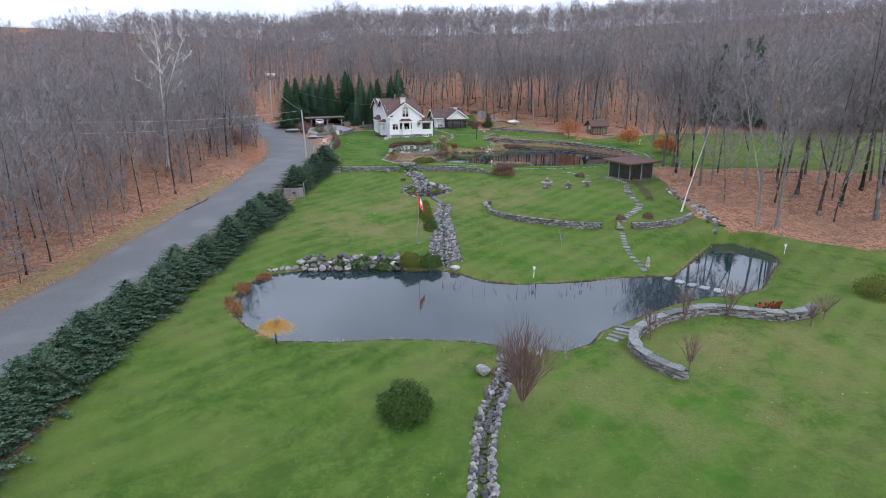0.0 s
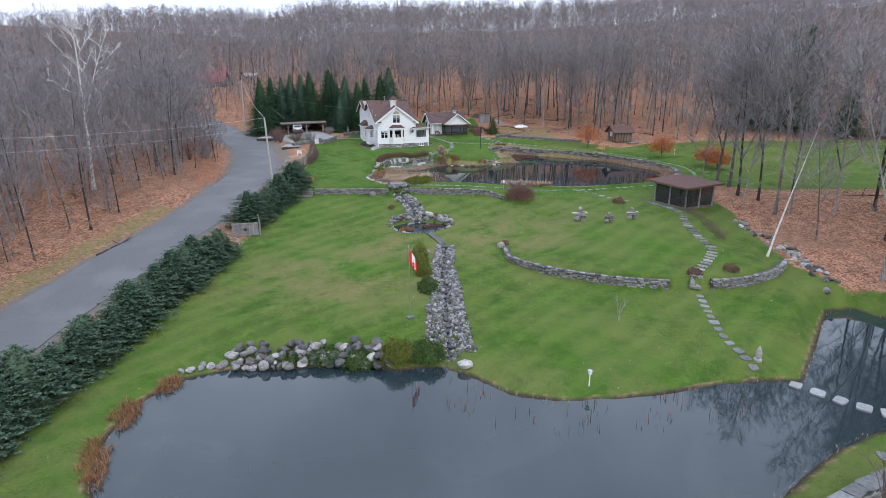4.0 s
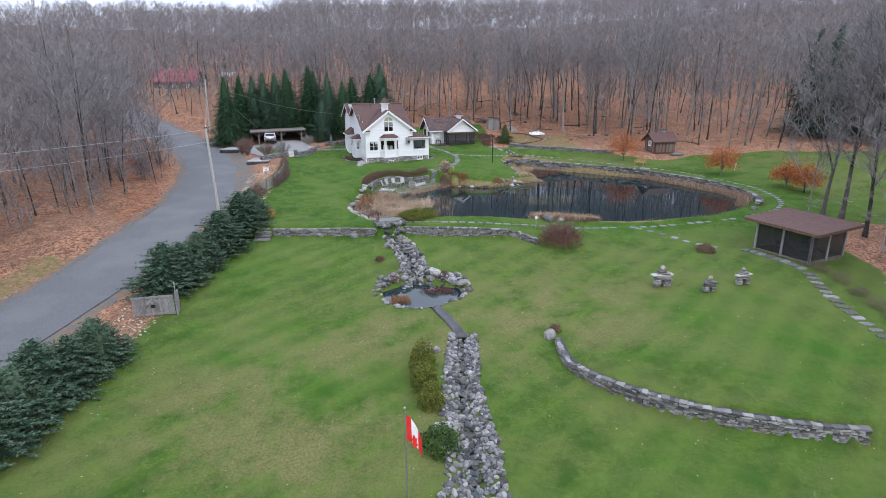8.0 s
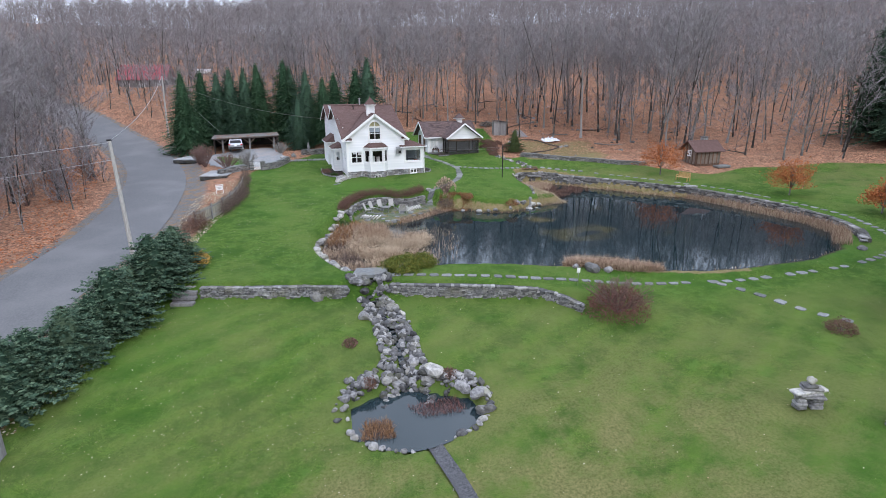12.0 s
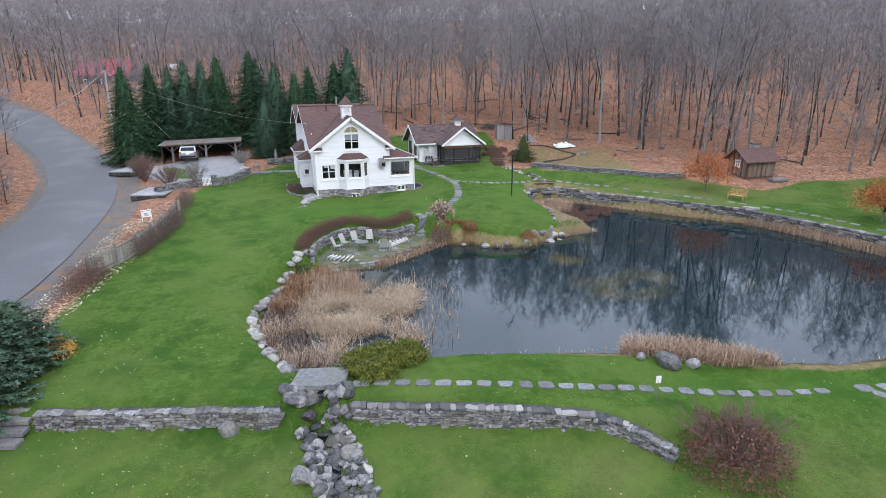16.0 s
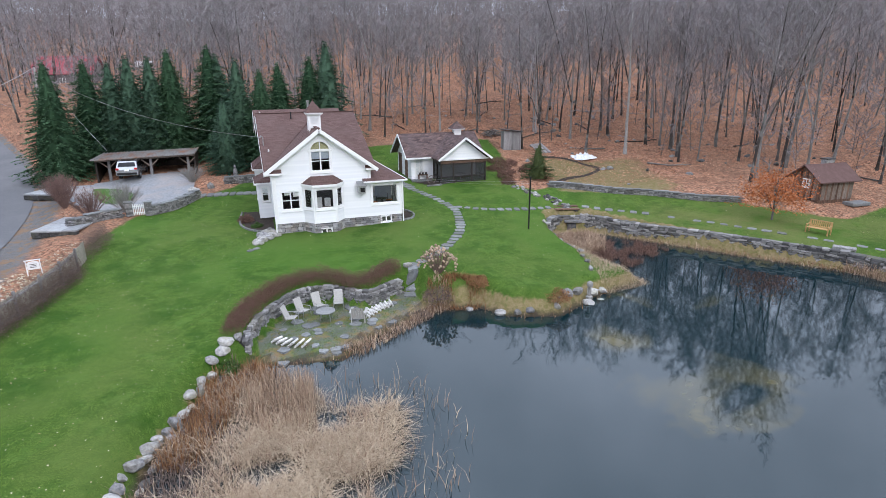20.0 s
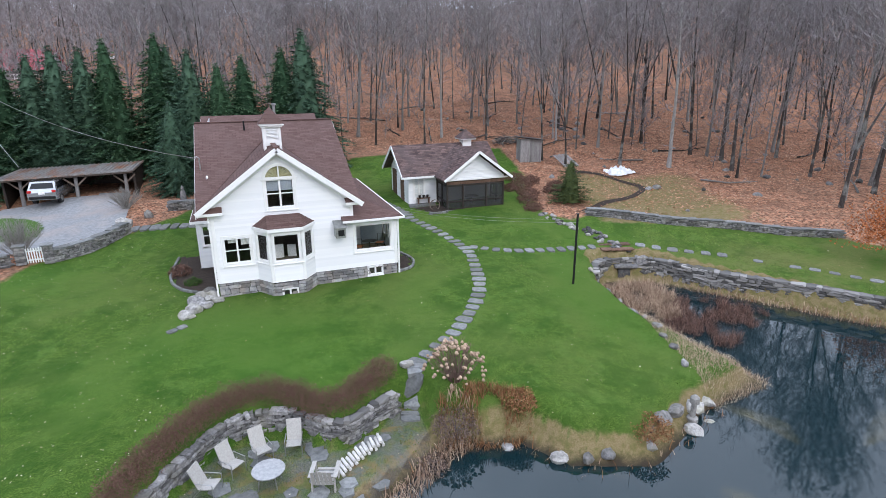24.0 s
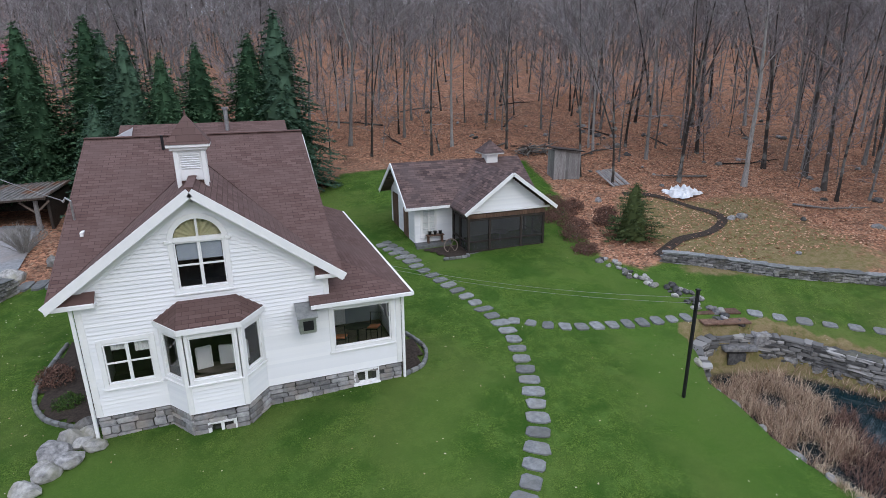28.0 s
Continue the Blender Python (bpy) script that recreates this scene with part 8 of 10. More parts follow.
stepping("far_path", [(24.4, -0.2), (26.7, -1.9), (28.5, -3.2), (31.4, -6.2), (34.0, -10.0), (36.8, -14.5), (38.6, -20.0), (39.4, -26.5), (38.8, -30.0), (37.2, -33.2), (35.0, -35.4), (31.5, -36.9), (27.3, -37.5), (22.9, -37.5), (18.5, -37.2), (16.0, -36.8)], 0.95, (0.62, 0.5), "flagstone path round the upper pond", 0.03, None, 0.06)
stepping("terrace_path", [(-2.4, -31.0), (0.6, -32.0), (4.0, -33.2), (8.2, -34.5), (12.2, -35.8), (15.2, -36.6)], 0.78, (0.6, 0.42), "row of pale flagstones along the terrace's edge")
stepping("pavilion_path", [(16.6, -37.4), (17.6, -39.8), (18.3, -42.3), (19.4, -44.4)], 1.1, (0.6, 0.5), "sparse flagstones leading to the pavilion")
stepping("pavilion_steps", [(20.4, -45.2), (20.7, -47.2), (20.9, -49.6)], 0.62, (0.55, 0.8), "flagstones along the pavilion's front", 0.08)
stepping("knoll_steps", [(20.6, -50.4), (19.4, -52.3), (18.2, -54.5), (17.2, -57.2), (16.3, -59.2), (14.2, -61.0), (12.0, -62.4), (10.8, -63.6)], 0.7, (0.42, 0.85), "irregular stone steps winding down the knoll", 0.05, M_STONE)
stepping("pond_stones", [(10.4, -64.6), (9.2, -66.7), (8.3, -68.4), (7.7, -70.0), (7.4, -71.6), (7.0, -73.2)], 0.8, (0.55, 0.6), "pale stepping stones down to the pond")
stepping("bench_stones", [(-3.4, -83.6), (-2.5, -83.1), (-1.7, -82.5), (-1.0, -81.8)], 0.62, (0.4, 1.1), "long flat stones set in the grass by the seat wall")
stepping("side_path", [(-6.0, 13.3), (-4.0, 13.0), (-2.0, 12.6), (-0.2, 12.2)], 0.62, (0.6, 1.0), "pale paved path to the side door", 0.06)
stepping("island_stones", [(8.2, -74.6), (8.8, -75.9), (9.4, -77.1), (10.2, -78.2), (11.0, -79.3)], 1.05, (0.7, 0.9), "flat pale slabs across the pond's narrow", 0.04, M_SLABTOP, 0, POND_LOW_Z + 0.09)
stepping("chair_stones", [(6.2, -80.7), (7.4, -81.4), (8.6, -82.2)], 0.8, (0.5, 0.8), "flat stones by the red chairs")
stepping("patio_steps", [(6.9, -9.3), (6.6, -9.8), (6.35, -10.3), (6.1, -10.9)], 0.32, (0.3, 0.7), "rough stone steps down to the sunk terrace", 0.06)
stepping("corner_stones", [(-1.9, -2.95), (-1.5, -2.7)], 0.45, (0.4, 0.35), "two pale stones in the lawn")

# ==== planting ====
def clump(seed, rx, rz, count, leaf, up=0.5, hollow=0.45, flat_base=True, ragged=0.16):
    """A bush: leaves on all sides of a lumpy rounded body, denser towards the outside."""
    rd = random.Random(seed)
    m_ = Mesh()
    off = Vector((seed * 1.7, seed * 2.3, seed * 0.9))
    for i in range(count):
        d = Vector((rd.gauss(0, 1), rd.gauss(0, 1), rd.gauss(0, 1))).normalized()
        if flat_base and d.z < -0.25:
            d.z = -d.z * 0.6
            d.normalize()
        r = (hollow + (1 - hollow) * rd.random() ** 0.5) * (1 + ragged * 2 * noise.noise(d * 2.2 + off) + ragged * noise.noise(d * 6 + off))
        p = Vector((d.x * rx * r, d.y * rx * r, rz * (1 if flat_base else 1) * (0.12 + (d.z if flat_base else d.z) * r)))
        if flat_base:
            p.z = max(p.z, 0.02)
        n_ = (d * up + Vector((rd.uniform(-1, 1), rd.uniform(-1, 1), rd.uniform(-0.6, 1)))).normalized()
        a = n_.orthogonal().normalized()
        b = n_.cross(a)
        t = rd.uniform(0, 6.28)
        a, b = a * math.cos(t) + b * math.sin(t), b * math.cos(t) - a * math.sin(t)
        s = leaf * rd.uniform(0.6, 1.3)
        m_.add([p - a * s, p + b * s * 0.55, p + a * s, p - b * s * 0.55], [(0, 1, 2, 3)])
    return m_


def twiggy(seed, height, width, stems, forks, r0=0.03, base_=0.0, trunk_=0.0):
    """A leafless shrub or young tree: many rising stems that fork."""
    rd = random.Random(seed)
    m_ = Mesh()
    o = Vector((0, 0, 0))
    if trunk_:
        m_.tube([(0, 0, -0.1), (0, 0, trunk_)], [r0 * 2.2, r0 * 1.6], 6)
        o = Vector((0, 0, trunk_))
    for i in range(stems):
        a = i * 2.4 + rd.uniform(-0.4, 0.4)
        k = rd.uniform(0.1, 1.0)
        d = Vector((math.cos(a) * width * k, math.sin(a) * width * k, (height - trunk_) * rd.uniform(0.75, 1.0) * (1 - 0.35 * k)))
        p0 = o + Vector((math.cos(a) * base_, math.sin(a) * base_, -0.05 if not trunk_ else -0.2))
        mid = p0 + d * 0.5 + Vector((0, 0, 0.06 * height))
        end = p0 + d
        m_.tube([p0, mid, end], [r0, r0 * 0.6, r0 * 0.15], 4, 0, False)
        for j in range(forks):
            s = rd.uniform(0.25, 0.95)
            q = p0.lerp(mid, s * 2) if s < 0.5 else mid.lerp(end, 2 * s - 1)
            e = (d.normalized() + Vector((rd.uniform(-0.7, 0.7), rd.uniform(-0.7, 0.7), rd.uniform(-0.1, 0.5)))) * height * rd.uniform(0.1, 0.24)
            m_.tube([q, q + e], [r0 * 0.4, 0], 3, 0, False)
            e2 = e.lerp(Vector((rd.uniform(-0.3, 0.3), rd.uniform(-0.3, 0.3), 0.3)) * height * 0.3, 0.5)
            m_.tube([q + e * 0.5, q + e * 0.5 + e2 * 0.7], [r0 * 0.3, 0], 3, 0, False)
    return m_


def bush(x, y, rx, rz, mt, label, seed, count=1400, leaf=0.09, name="shrub", group="", sink=0.05):
    t = thing(name, x, y, at(x, y) - sink, seed * 40, label=label, category="shrub", group=group)
    part("foliage", clump(seed, rx, rz, int(count * 2.3), leaf * 0.62), mt, t)
    part("stem", twiggy(seed + 3, rz * 0.8, rx * 0.6, 6, 2, 0.03), M_BARK, t)
    return t


bush(-18.3, -87.2, 1.45, 1.75, M_SHRUB, "round clipped dark green bush standing alone on the lawn", 1, 4200, 0.085)
bush(-12.3, -64.9, 1.1, 1.25, M_SHRUB_YELLOW, "dense yellow-green mountain pine at the stream's mouth", 2, 2800, 0.08)
bush(-14.6, -64.2, 1.25, 0.75, M_SHRUB, "spreading dark juniper on the shore rocks", 76, 1900, 0.08)
bush(-10.6, -65.2, 1.25, 0.95, M_SHRUB, "low green bush beside the pond", 3, 2000, 0.09)
bush(-16.4, -63.2, 1.3, 0.65, M_SHRUB, "low spreading juniper among the shore rocks", 4, 1500, 0.08)
bush(-18.4, -62.6, 1.0, 0.55, M_SHRUB, "low spreading juniper among the shore rocks", 5, 1200, 0.08)
bush(-7.1, -51.2, 0.7, 1.5, M_SHRUB_YELLOW, "yellow-green shrub beside the cascade", 6, 1600, 0.08, group="shrubs by the cascade")
bush(-7.5, -52.8, 0.72, 1.35, M_SHRUB_YELLOW, "yellow-green shrub beside the cascade", 7, 1600, 0.08, group="shrubs by the cascade")
bush(-7.6, -54.3, 0.68, 1.2, M_SHRUB_YELLOW, "yellowing shrub beside the cascade", 8, 1400, 0.08, group="shrubs by the cascade")
bush(-8.1, -57.2, 0.85, 0.95, M_SHRUB, "green shrub beside the cascade", 9, 1400, 0.08, group="shrubs by the cascade")
boulder(-7.9, -56.0, 0.6, "pale", None, "boulder", 0.2, "pale boulder between the cascade's shrubs")
bush(-1.7, -30.0, 1.35, 0.85, M_SHRUB_YELLOW, "spreading yellow-green pine shrub by the slab bridge", 10, 2800, 0.085)
bush(-0.3, -29.7, 0.95, 0.8, M_SHRUB_YELLOW, "spreading yellow-green pine shrub by the reeds", 11, 1600, 0.085)
bush(17.3, -44.4, 0.75, 0.65, M_HEDGE, "small rusty brown shrub before the pavilion", 12, 900, 0.06)
bush(11.4, -62.7, 0.6, 0.6, M_HEDGE, "small rusty shrub beside the steps", 13, 700, 0.06)
bush(14.6, -63.0, 0.6, 0.6, M_HEDGE, "small rusty shrub beside the steps", 14, 700, 0.06)
bush(-13.9, -24.4, 0.7, 0.8, M_AMBER, "small amber shrub at the hedge's end", 15, 700, 0.07)
bush(-2.0, 3.8, 0.6, 0.55, M_HEDGE, "russet shrub in the bed beside the house", 16, 700, 0.06)
bush(-1.3, 2.2, 0.45, 0.35, M_SHRUB, "grey-green low plant in the bed", 17, 500, 0.06)
bush(20.6, -83.6, 1.8, 1.6, M_SHRUB_YELLOW, "large olive-brown bush at the lawn's edge", 18, 2600, 0.09)
for i, (x, y) in enumerate(((-2.3, -40.6), (-6.0, -40.0), (1.4, -50.0), (-6.2, -36.6))):
    bush(x, y, 0.4, 0.4, M_HEDGE, "small dry brown plant among the rocks", 30 + i, 350, 0.06, "dry_plant", "dry plants by the rocks")
bush(7.4, -11.9, 0.85, 0.75, M_GREYHEDGE, "dry brown perennials below the hydrangea", 71, 900, 0.06, "dry_plant", "dry plants on the pond bank")
bush(9.7, -12.2, 0.6, 0.45, M_RUSTY, "mound of rusty dead grass on the bank", 72, 700, 0.06, "dry_plant", "dry plants on the pond bank")
bush(6.2, -12.9, 0.6, 0.4, M_GREYHEDGE, "dry brown perennials along the shore", 73, 600, 0.06, "dry_plant", "dry plants on the pond bank")
bush(13.2, -14.6, 0.7, 0.5, M_RUSTY, "mound of rusty dead grass among the boulders", 74, 700, 0.06, "dry_plant", "dry plants on the pond bank")
bush(-3.2, -15.9, 0.55, 0.5, M_SHRUB, "dark green plant below the edging stones", 75, 500, 0.07, "dry_plant", "dry plants on the pond bank")
# rough dead growth along the ditch above the footbridge
for i, (x, y, s) in enumerate(((21.8, 9.5, 0.9), (22.6, 11.0, 0.9), (23.2, 13.2, 1.0), (22.0, 12.8, 0.8), (24.6, 10.6, 0.8), (23.6, 15.2, 0.9), (25.8, 12.2, 0.7), (21.2, 7.6, 0.7), (24.6, 14.2, 0.8), (22.6, 16.6, 0.9))):
    bush(x, y, s, s * 0.7, M_HEDGE, "tangle of dead brown stalks in the ditch", 50 + i, 900, 0.07, "dead_growth", "dead growth in the ditch")
# brown hedges
def hedge_row(name, line, wide, tall, gap, label, mt, count=700):
    g = thing(name, label=label, category="hedge")
    for i, (x, y, a) in enumerate(smooth_line(line, gap)):
        m_ = clump(200 + i, wide, tall * (1 + 0.16 * math.sin(i * 2.3)), int(count * 3.4), 0.02, 0.2, 0.3, True, 0.16)
        m_.v = [tuple(p) for p in m_.v]
        ob = part("bush", m_, mt, g)
        ob.matrix_basis = pose(x, y, at(x, y) - 0.05, 0, 0, i * 57)
    return g


hedge_row("patio_hedge", [(-2.9, -14.0), (-2.3, -12.3), (-1.2, -10.6), (0.2, -9.4), (1.9, -9.3), (3.5, -10.6), (4.8, -9.9), (5.9, -8.9)], 0.58, 0.72, 0.42, "low rust-brown hedge curving above the sunk terrace", M_HEDGE)
hedge_row("road_hedge", [(-15.2, -17.0), (-14.7, -15.9), (-14.5, -15.0)], 0.95, 1.35, 0.7, "big rusty brown bush at the fence's end", M_HEDGE, 1500)
hedge_row("road_hedge", [(-13.0, -11.9), (-12.2, -9.0), (-11.5, -6.0), (-11.2, -3.6)], 0.72, 1.3, 0.55, "tall grey-brown leafless hedge along the yard's edge", M_GREYHEDGE, 1100)
hedge_row("road_hedge", [(-11.2, -1.0), (-11.0, 1.2), (-10.9, 2.6)], 0.6, 1.5, 0.7, "tall thin brown bushes at the yard's corner", M_GREYHEDGE, 800)
hedge_row("path_hedge", [(21.9, -50.2), (21.4, -52.6), (20.2, -55.4), (19.0, -58.0)], 0.6, 0.75, 1.7, "dry brown bushes beside the pavilion steps", M_GREYHEDGE)
fence = thing("yard_fence", label="weathered wooden board fence with leaning posts", category="fence")
fpts = smooth_line([(-14.9, -14.9), (-14.0, -13.6), (-13.2, -12.0), (-12.3, -9.0), (-11.7, -6.0), (-11.3, -3.0), (-11.2, -1.2)], 0.16)
for i, (x, y, a) in enumerate(fpts):
    part("slat", Mesh().box(x, y, at(x, y) + 0.62, 0.15, 0.025, 1.15 + 0.03 * math.sin(i * 1.7), a, 0.005), M_FENCE, fence)
    if i % 13 == 0:
        part("post", Mesh().box(x + 0.08, y, at(x, y) + 0.65, 0.11, 0.11, 1.45, a, 0.01), M_WOOD_GREY, fence)
for k in range(0, len(fpts) - 13, 13):
    (x0, y0, a0), (x1, y1, a1) = fpts[k], fpts[k + 13]
    for z in (0.3, 1.05):
        beam("rail", fence, (x0 + 0.06, y0, at(x0, y0) + z), (x1 + 0.06, y1, at(x1, y1) + z), 0.05, 0.08, M_WOOD_GREY)
# leafless shrubs
def bare_shrub(x, y, h, w, stems, forks, mt, label, seed, name="bare_shrub", trunk_=0.0, group="", r0=0.03):
    t = thing(name, x, y, at(x, y), seed * 50, label=label, category="shrub" if not trunk_ else "tree", group=group)
    part("twig_spray" if not trunk_ else "crown", twiggy(seed, h, w, stems, forks, r0, 0.1, trunk_), mt, t)
    return t


M_SHRUBTWIG = mottled("reddish_twigs", (0.12, 0.075, 0.065), (0.2, 0.135, 0.12), 4, 0.9, 0.0, vary=0.15)
M_PALETWIG = mottled("pale_twigs", (0.2, 0.19, 0.18), (0.32, 0.31, 0.29), 4, 0.9, 0.0)
bare_shrub(8.4, -38.3, 2.0, 2.1, 80, 16, M_SHRUBTWIG, "wide dome of bare red-brown twigs at the wall's end", 1, r0=0.02)
bush(8.4, -38.3, 1.75, 1.4, M_REDTWIG, "haze of fine red-brown twigs", 61, 2600, 0.07, "twig_dome")
bare_shrub(-12.3, -88.7, 5.1, 1.7, 44, 16, M_SHRUBTWIG, "vase-shaped leafless ornamental tree by the stream", 2, "small_tree", 0.8, r0=0.028)
for i, (x, y, h) in enumerate(((-1.0, -84.3, 2.4), (2.8, -83.0, 3.0), (6.3, -83.3, 3.4), (-1.2, -88.2, 2.8), (12.6, -85.5, 2.3), (10.8, -86.0, 1.8))):
    bare_shrub(x, y, h, 0.85, 14, 9, M_SHRUBTWIG, "young leafless tree planted along the seat wall", 10 + i, "young_tree", 0.8, "young trees by the seat wall", 0.022)
bare_shrub(-7.6, -85.0, 2.0, 0.8, 9, 6, M_PALETWIG, "small pale leafless sapling at the pond's edge", 20, "young_tree", 0.6, r0=0.02)
bare_shrub(2.6, -65.9, 2.0, 0.45, 7, 5, M_PALETWIG, "slender pale sapling on the middle lawn", 21, "young_tree", 0.8, r0=0.02)
for i, (x, y, h, w) in enumerate(((-15.8, 13.5, 3.0, 1.4), (-10.8, 9.8, 2.4, 1.5), (-13.0, 9.0, 2.4, 1.5), (-6.4, 17.2, 1.6, 1.3), (-16.6, 15.8, 2.6, 1.2))):
    bare_shrub(x, y, h, w, 54, 16, M_PALETWIG if i % 2 else M_SHRUBTWIG, "grey leafless bush beside the driveway", 30 + i, group="bushes by the driveway", r0=0.022)
for i, (x, y) in enumerate(((-29.0, 13.0), (-27.4, 8.6), (-28.6, 3.0), (-30.5, 18.5), (-30.2, 8.0), (-29.6, -4.0))):
    t = bare_shrub(x, y, 2.6, 1.5, 24, 10, M_SHRUBTWIG, "bare roadside bush with rusty leaves", 40 + i, group="roadside bushes", r0=0.022)
    if i % 2 == 0:
        part("foliage", clump(80 + i, 1.2, 1.6, 500, 0.08), M_OAK, t)
# hydrangea with dried flower heads
hyd = thing("hydrangea", 7.9, -10.6, at(7.9, -10.6), label="hydrangea bush covered in dried pinkish flower heads", category="shrub")
part("twig_spray", twiggy(77, 1.6, 1.05, 70, 8, 0.014, 0.15), M_SHRUBTWIG, hyd)
M_BLOOM = mottled("dried_bloom", (0.36, 0.24, 0.17), (0.52, 0.4, 0.3), 20, 0.9, 0.6, vary=0.2)
bloom = rock_mesh(91, 0.15)
bloom.materials.append(M_BLOOM)
rh = random.Random(3)
for i in range(120):
    a, k = rh.uniform(0, 6.28), 1.15 * rh.uniform(0.0, 1.0) ** 0.6
    s = rh.uniform(0.09, 0.15)
    piece("flower_head", bloom, hyd, Matrix.Translation((math.cos(a) * k, math.sin(a) * k, 1.5 - 0.75 * k * k + rh.uniform(-0.22, 0.1))) @ Matrix.Diagonal((s, s, s, 1)))
# amber tree by the lower pond
am = thing("amber_tree", -24.5, -77.3, at(-24.5, -77.3), label="small weeping larch in bright amber needles", category="tree")
part("trunk", Mesh().tube([(0, 0, -0.1), (0.02, 0, 0.6), (0, 0.02, 1.3)], [0.05, 0.04, 0.03], 6), M_BARK, am)
crown_ = clump(41, 1.0, 0.5, 11000, 0.026, 0.3, 0.2, True, 0.4)
crown_.v = [(p[0], p[1], p[2] + 1.1 - 0.2 * (p[0] ** 2 + p[1] ** 2)) for p in crown_.v]
part("crown", crown_, M_AMBER, am)
part("twig_spray", twiggy(42, 1.9, 0.9, 12, 4, 0.02, 0, 1.0), M_BARK, am)
# oaks that keep their russet leaves
for i, (x, y, h) in enumerate(((41.6, -20.8, 3.4), (43.0, -29.0, 2.8), (42.4, -31.8, 2.8), (36.4, -7.6, 3.9))):
    t = thing("young_oak", x, y, at(x, y), i * 70, label="young oak holding its russet autumn leaves", category="tree", group="russet oaks")
    part("trunk", Mesh().tube([(0, 0, -0.1), (0.03, 0, h * 0.5), (0, 0, h * 0.9)], [0.08, 0.06, 0.02], 6), M_BARK, t)
    part("twig_spray", twiggy(60 + i, h, h * 0.55, 16, 6, 0.025, 0, h * 0.25), M_BARK, t)
    c = clump(90 + i, h * 0.6, h * 0.72, 4200, 0.075, 0.3, 0.3, True, 0.35)
    c.v = [(p[0], p[1], p[2] + h * 0.3) for p in c.v]
    part("foliage", c, M_OAK, t)
# young spruce beside the ditch
ys_mesh = fir(31, 3.1, 1.6, 24, 18, 0.0, 0.04, 0.4, 0.7, 0.32)
M_OLIVE = island_mottled("olive_needles", (0.022, 0.04, 0.014), (0.055, 0.08, 0.028), (0.1, 0.125, 0.045), 0.8)
t = thing("young_spruce", 24.6, 8.2, at(24.6, 8.2), label="young olive-green spruce beside the ditch", category="tree")
part("trunk", ys_mesh[0], M_BARK, t)
part("bough_spray", ys_mesh[1], M_OLIVE, t)
# hemlocks behind the far lawn and at the wood's corner
hem = fir(36, 15.0, 4.2, 44, 16, 0.12, 0.06, 0.4, 0.7, 0.75)
hem_me = (hem[0].data("trunk", M_BARK), hem[1].data("bough_spray", M_HEDGE_NEEDLE))
for i, (x, y, s) in enumerate(((71, -11, 1.15), (76, -15, 1.25), (79, -9, 1.2), (73, -6, 1.1), (78, -23, 0.85), (83, -28, 1.0), (88, -32, 1.1), (92, -37, 0.95), (97, -41, 1.15), (102, -46, 1.0), (91, -29, 1.1), (107, -50, 1.1))):
    t = thing("hemlock_tree", label="dark green hemlock behind the far lawn", category="tree", group="hemlocks behind the far lawn")
    part("trunk", hem_me[0], M_BARK, t)
    part("bough_spray", hem_me[1], M_NEEDLE, t)
    t.matrix_basis = Matrix.Translation((x, y, at(x, y) - 0.1)) @ pose(0, 0, 0, 0, 0, i * 71) @ Matrix.Diagonal((s, s, s, 1))
# white birch in the wood across the road
br_t, br_c = bare_tree(77, tall=21, clear=0.5, limbs=12, subs=5, twigs=5, r0=0.24, spread_=0.2, tw=0.04, fork=0.45)
bt = thing("birch_tree", -38.6, -20.0, at(-38.6, -20.0), label="tall white-barked birch among grey trees", category="tree")
part("trunk", br_t, M_BIRCH, bt)
part("crown", br_c, M_BIRCH, bt)
# broad old trees with crowns that fan out low
fan_t, fan_c = bare_tree(88, tall=18, clear=0.2, limbs=30, subs=10, twigs=12, r0=0.2, spread_=0.3, tw=0.018, sides=8, low=4, bend=0.035, fork=0.3)
fan_me = (fan_t.data("trunk", M_BARK, smooth=True), fan_c.data("crown", M_TWIG))
for i, (x, y, s) in enumerate(((34.2, -40.4, 1.0), (35.0, -41.6, 1.1), (32.2, -45.8, 0.9), (27.1, -68.1, 1.05), (35.3, -66.1, 1.0), (39.4, -59.5, 1.1), (49.0, -63.0, 1.1))):
    t = thing("spreading_tree", label="tall leafless tree with a broad fan of bare branches", category="tree", group="broad trees of the grove")
    part("trunk", fan_me[0], M_BARK, t)
    part("crown", fan_me[1], M_TWIG, t, "fine bare grey twigs")
    t.matrix_basis = Matrix.Translation((x, y, at(x, y) - 0.05)) @ pose(0, 0, 0, 0, 0, i * 83) @ Matrix.Diagonal((s, s, s, 1))
lb_t, lb_c = bare_tree(78, tall=13, clear=0.5, limbs=9, subs=5, twigs=6, r0=0.11, spread_=0.16)
lb = thing("birch_tree", 21.4, -60.1, at(21.4, -60.1), label="slender pale birch leaning over the garden steps", category="tree")
part("trunk", lb_t, M_BIRCH, lb)
part("crown", lb_c, M_TWIG, lb)
lb.matrix_basis = Matrix.Translation((21.4, -60.1, at(21.4, -60.1))) @ pose(0, 0, 0, -2, 9, 0)
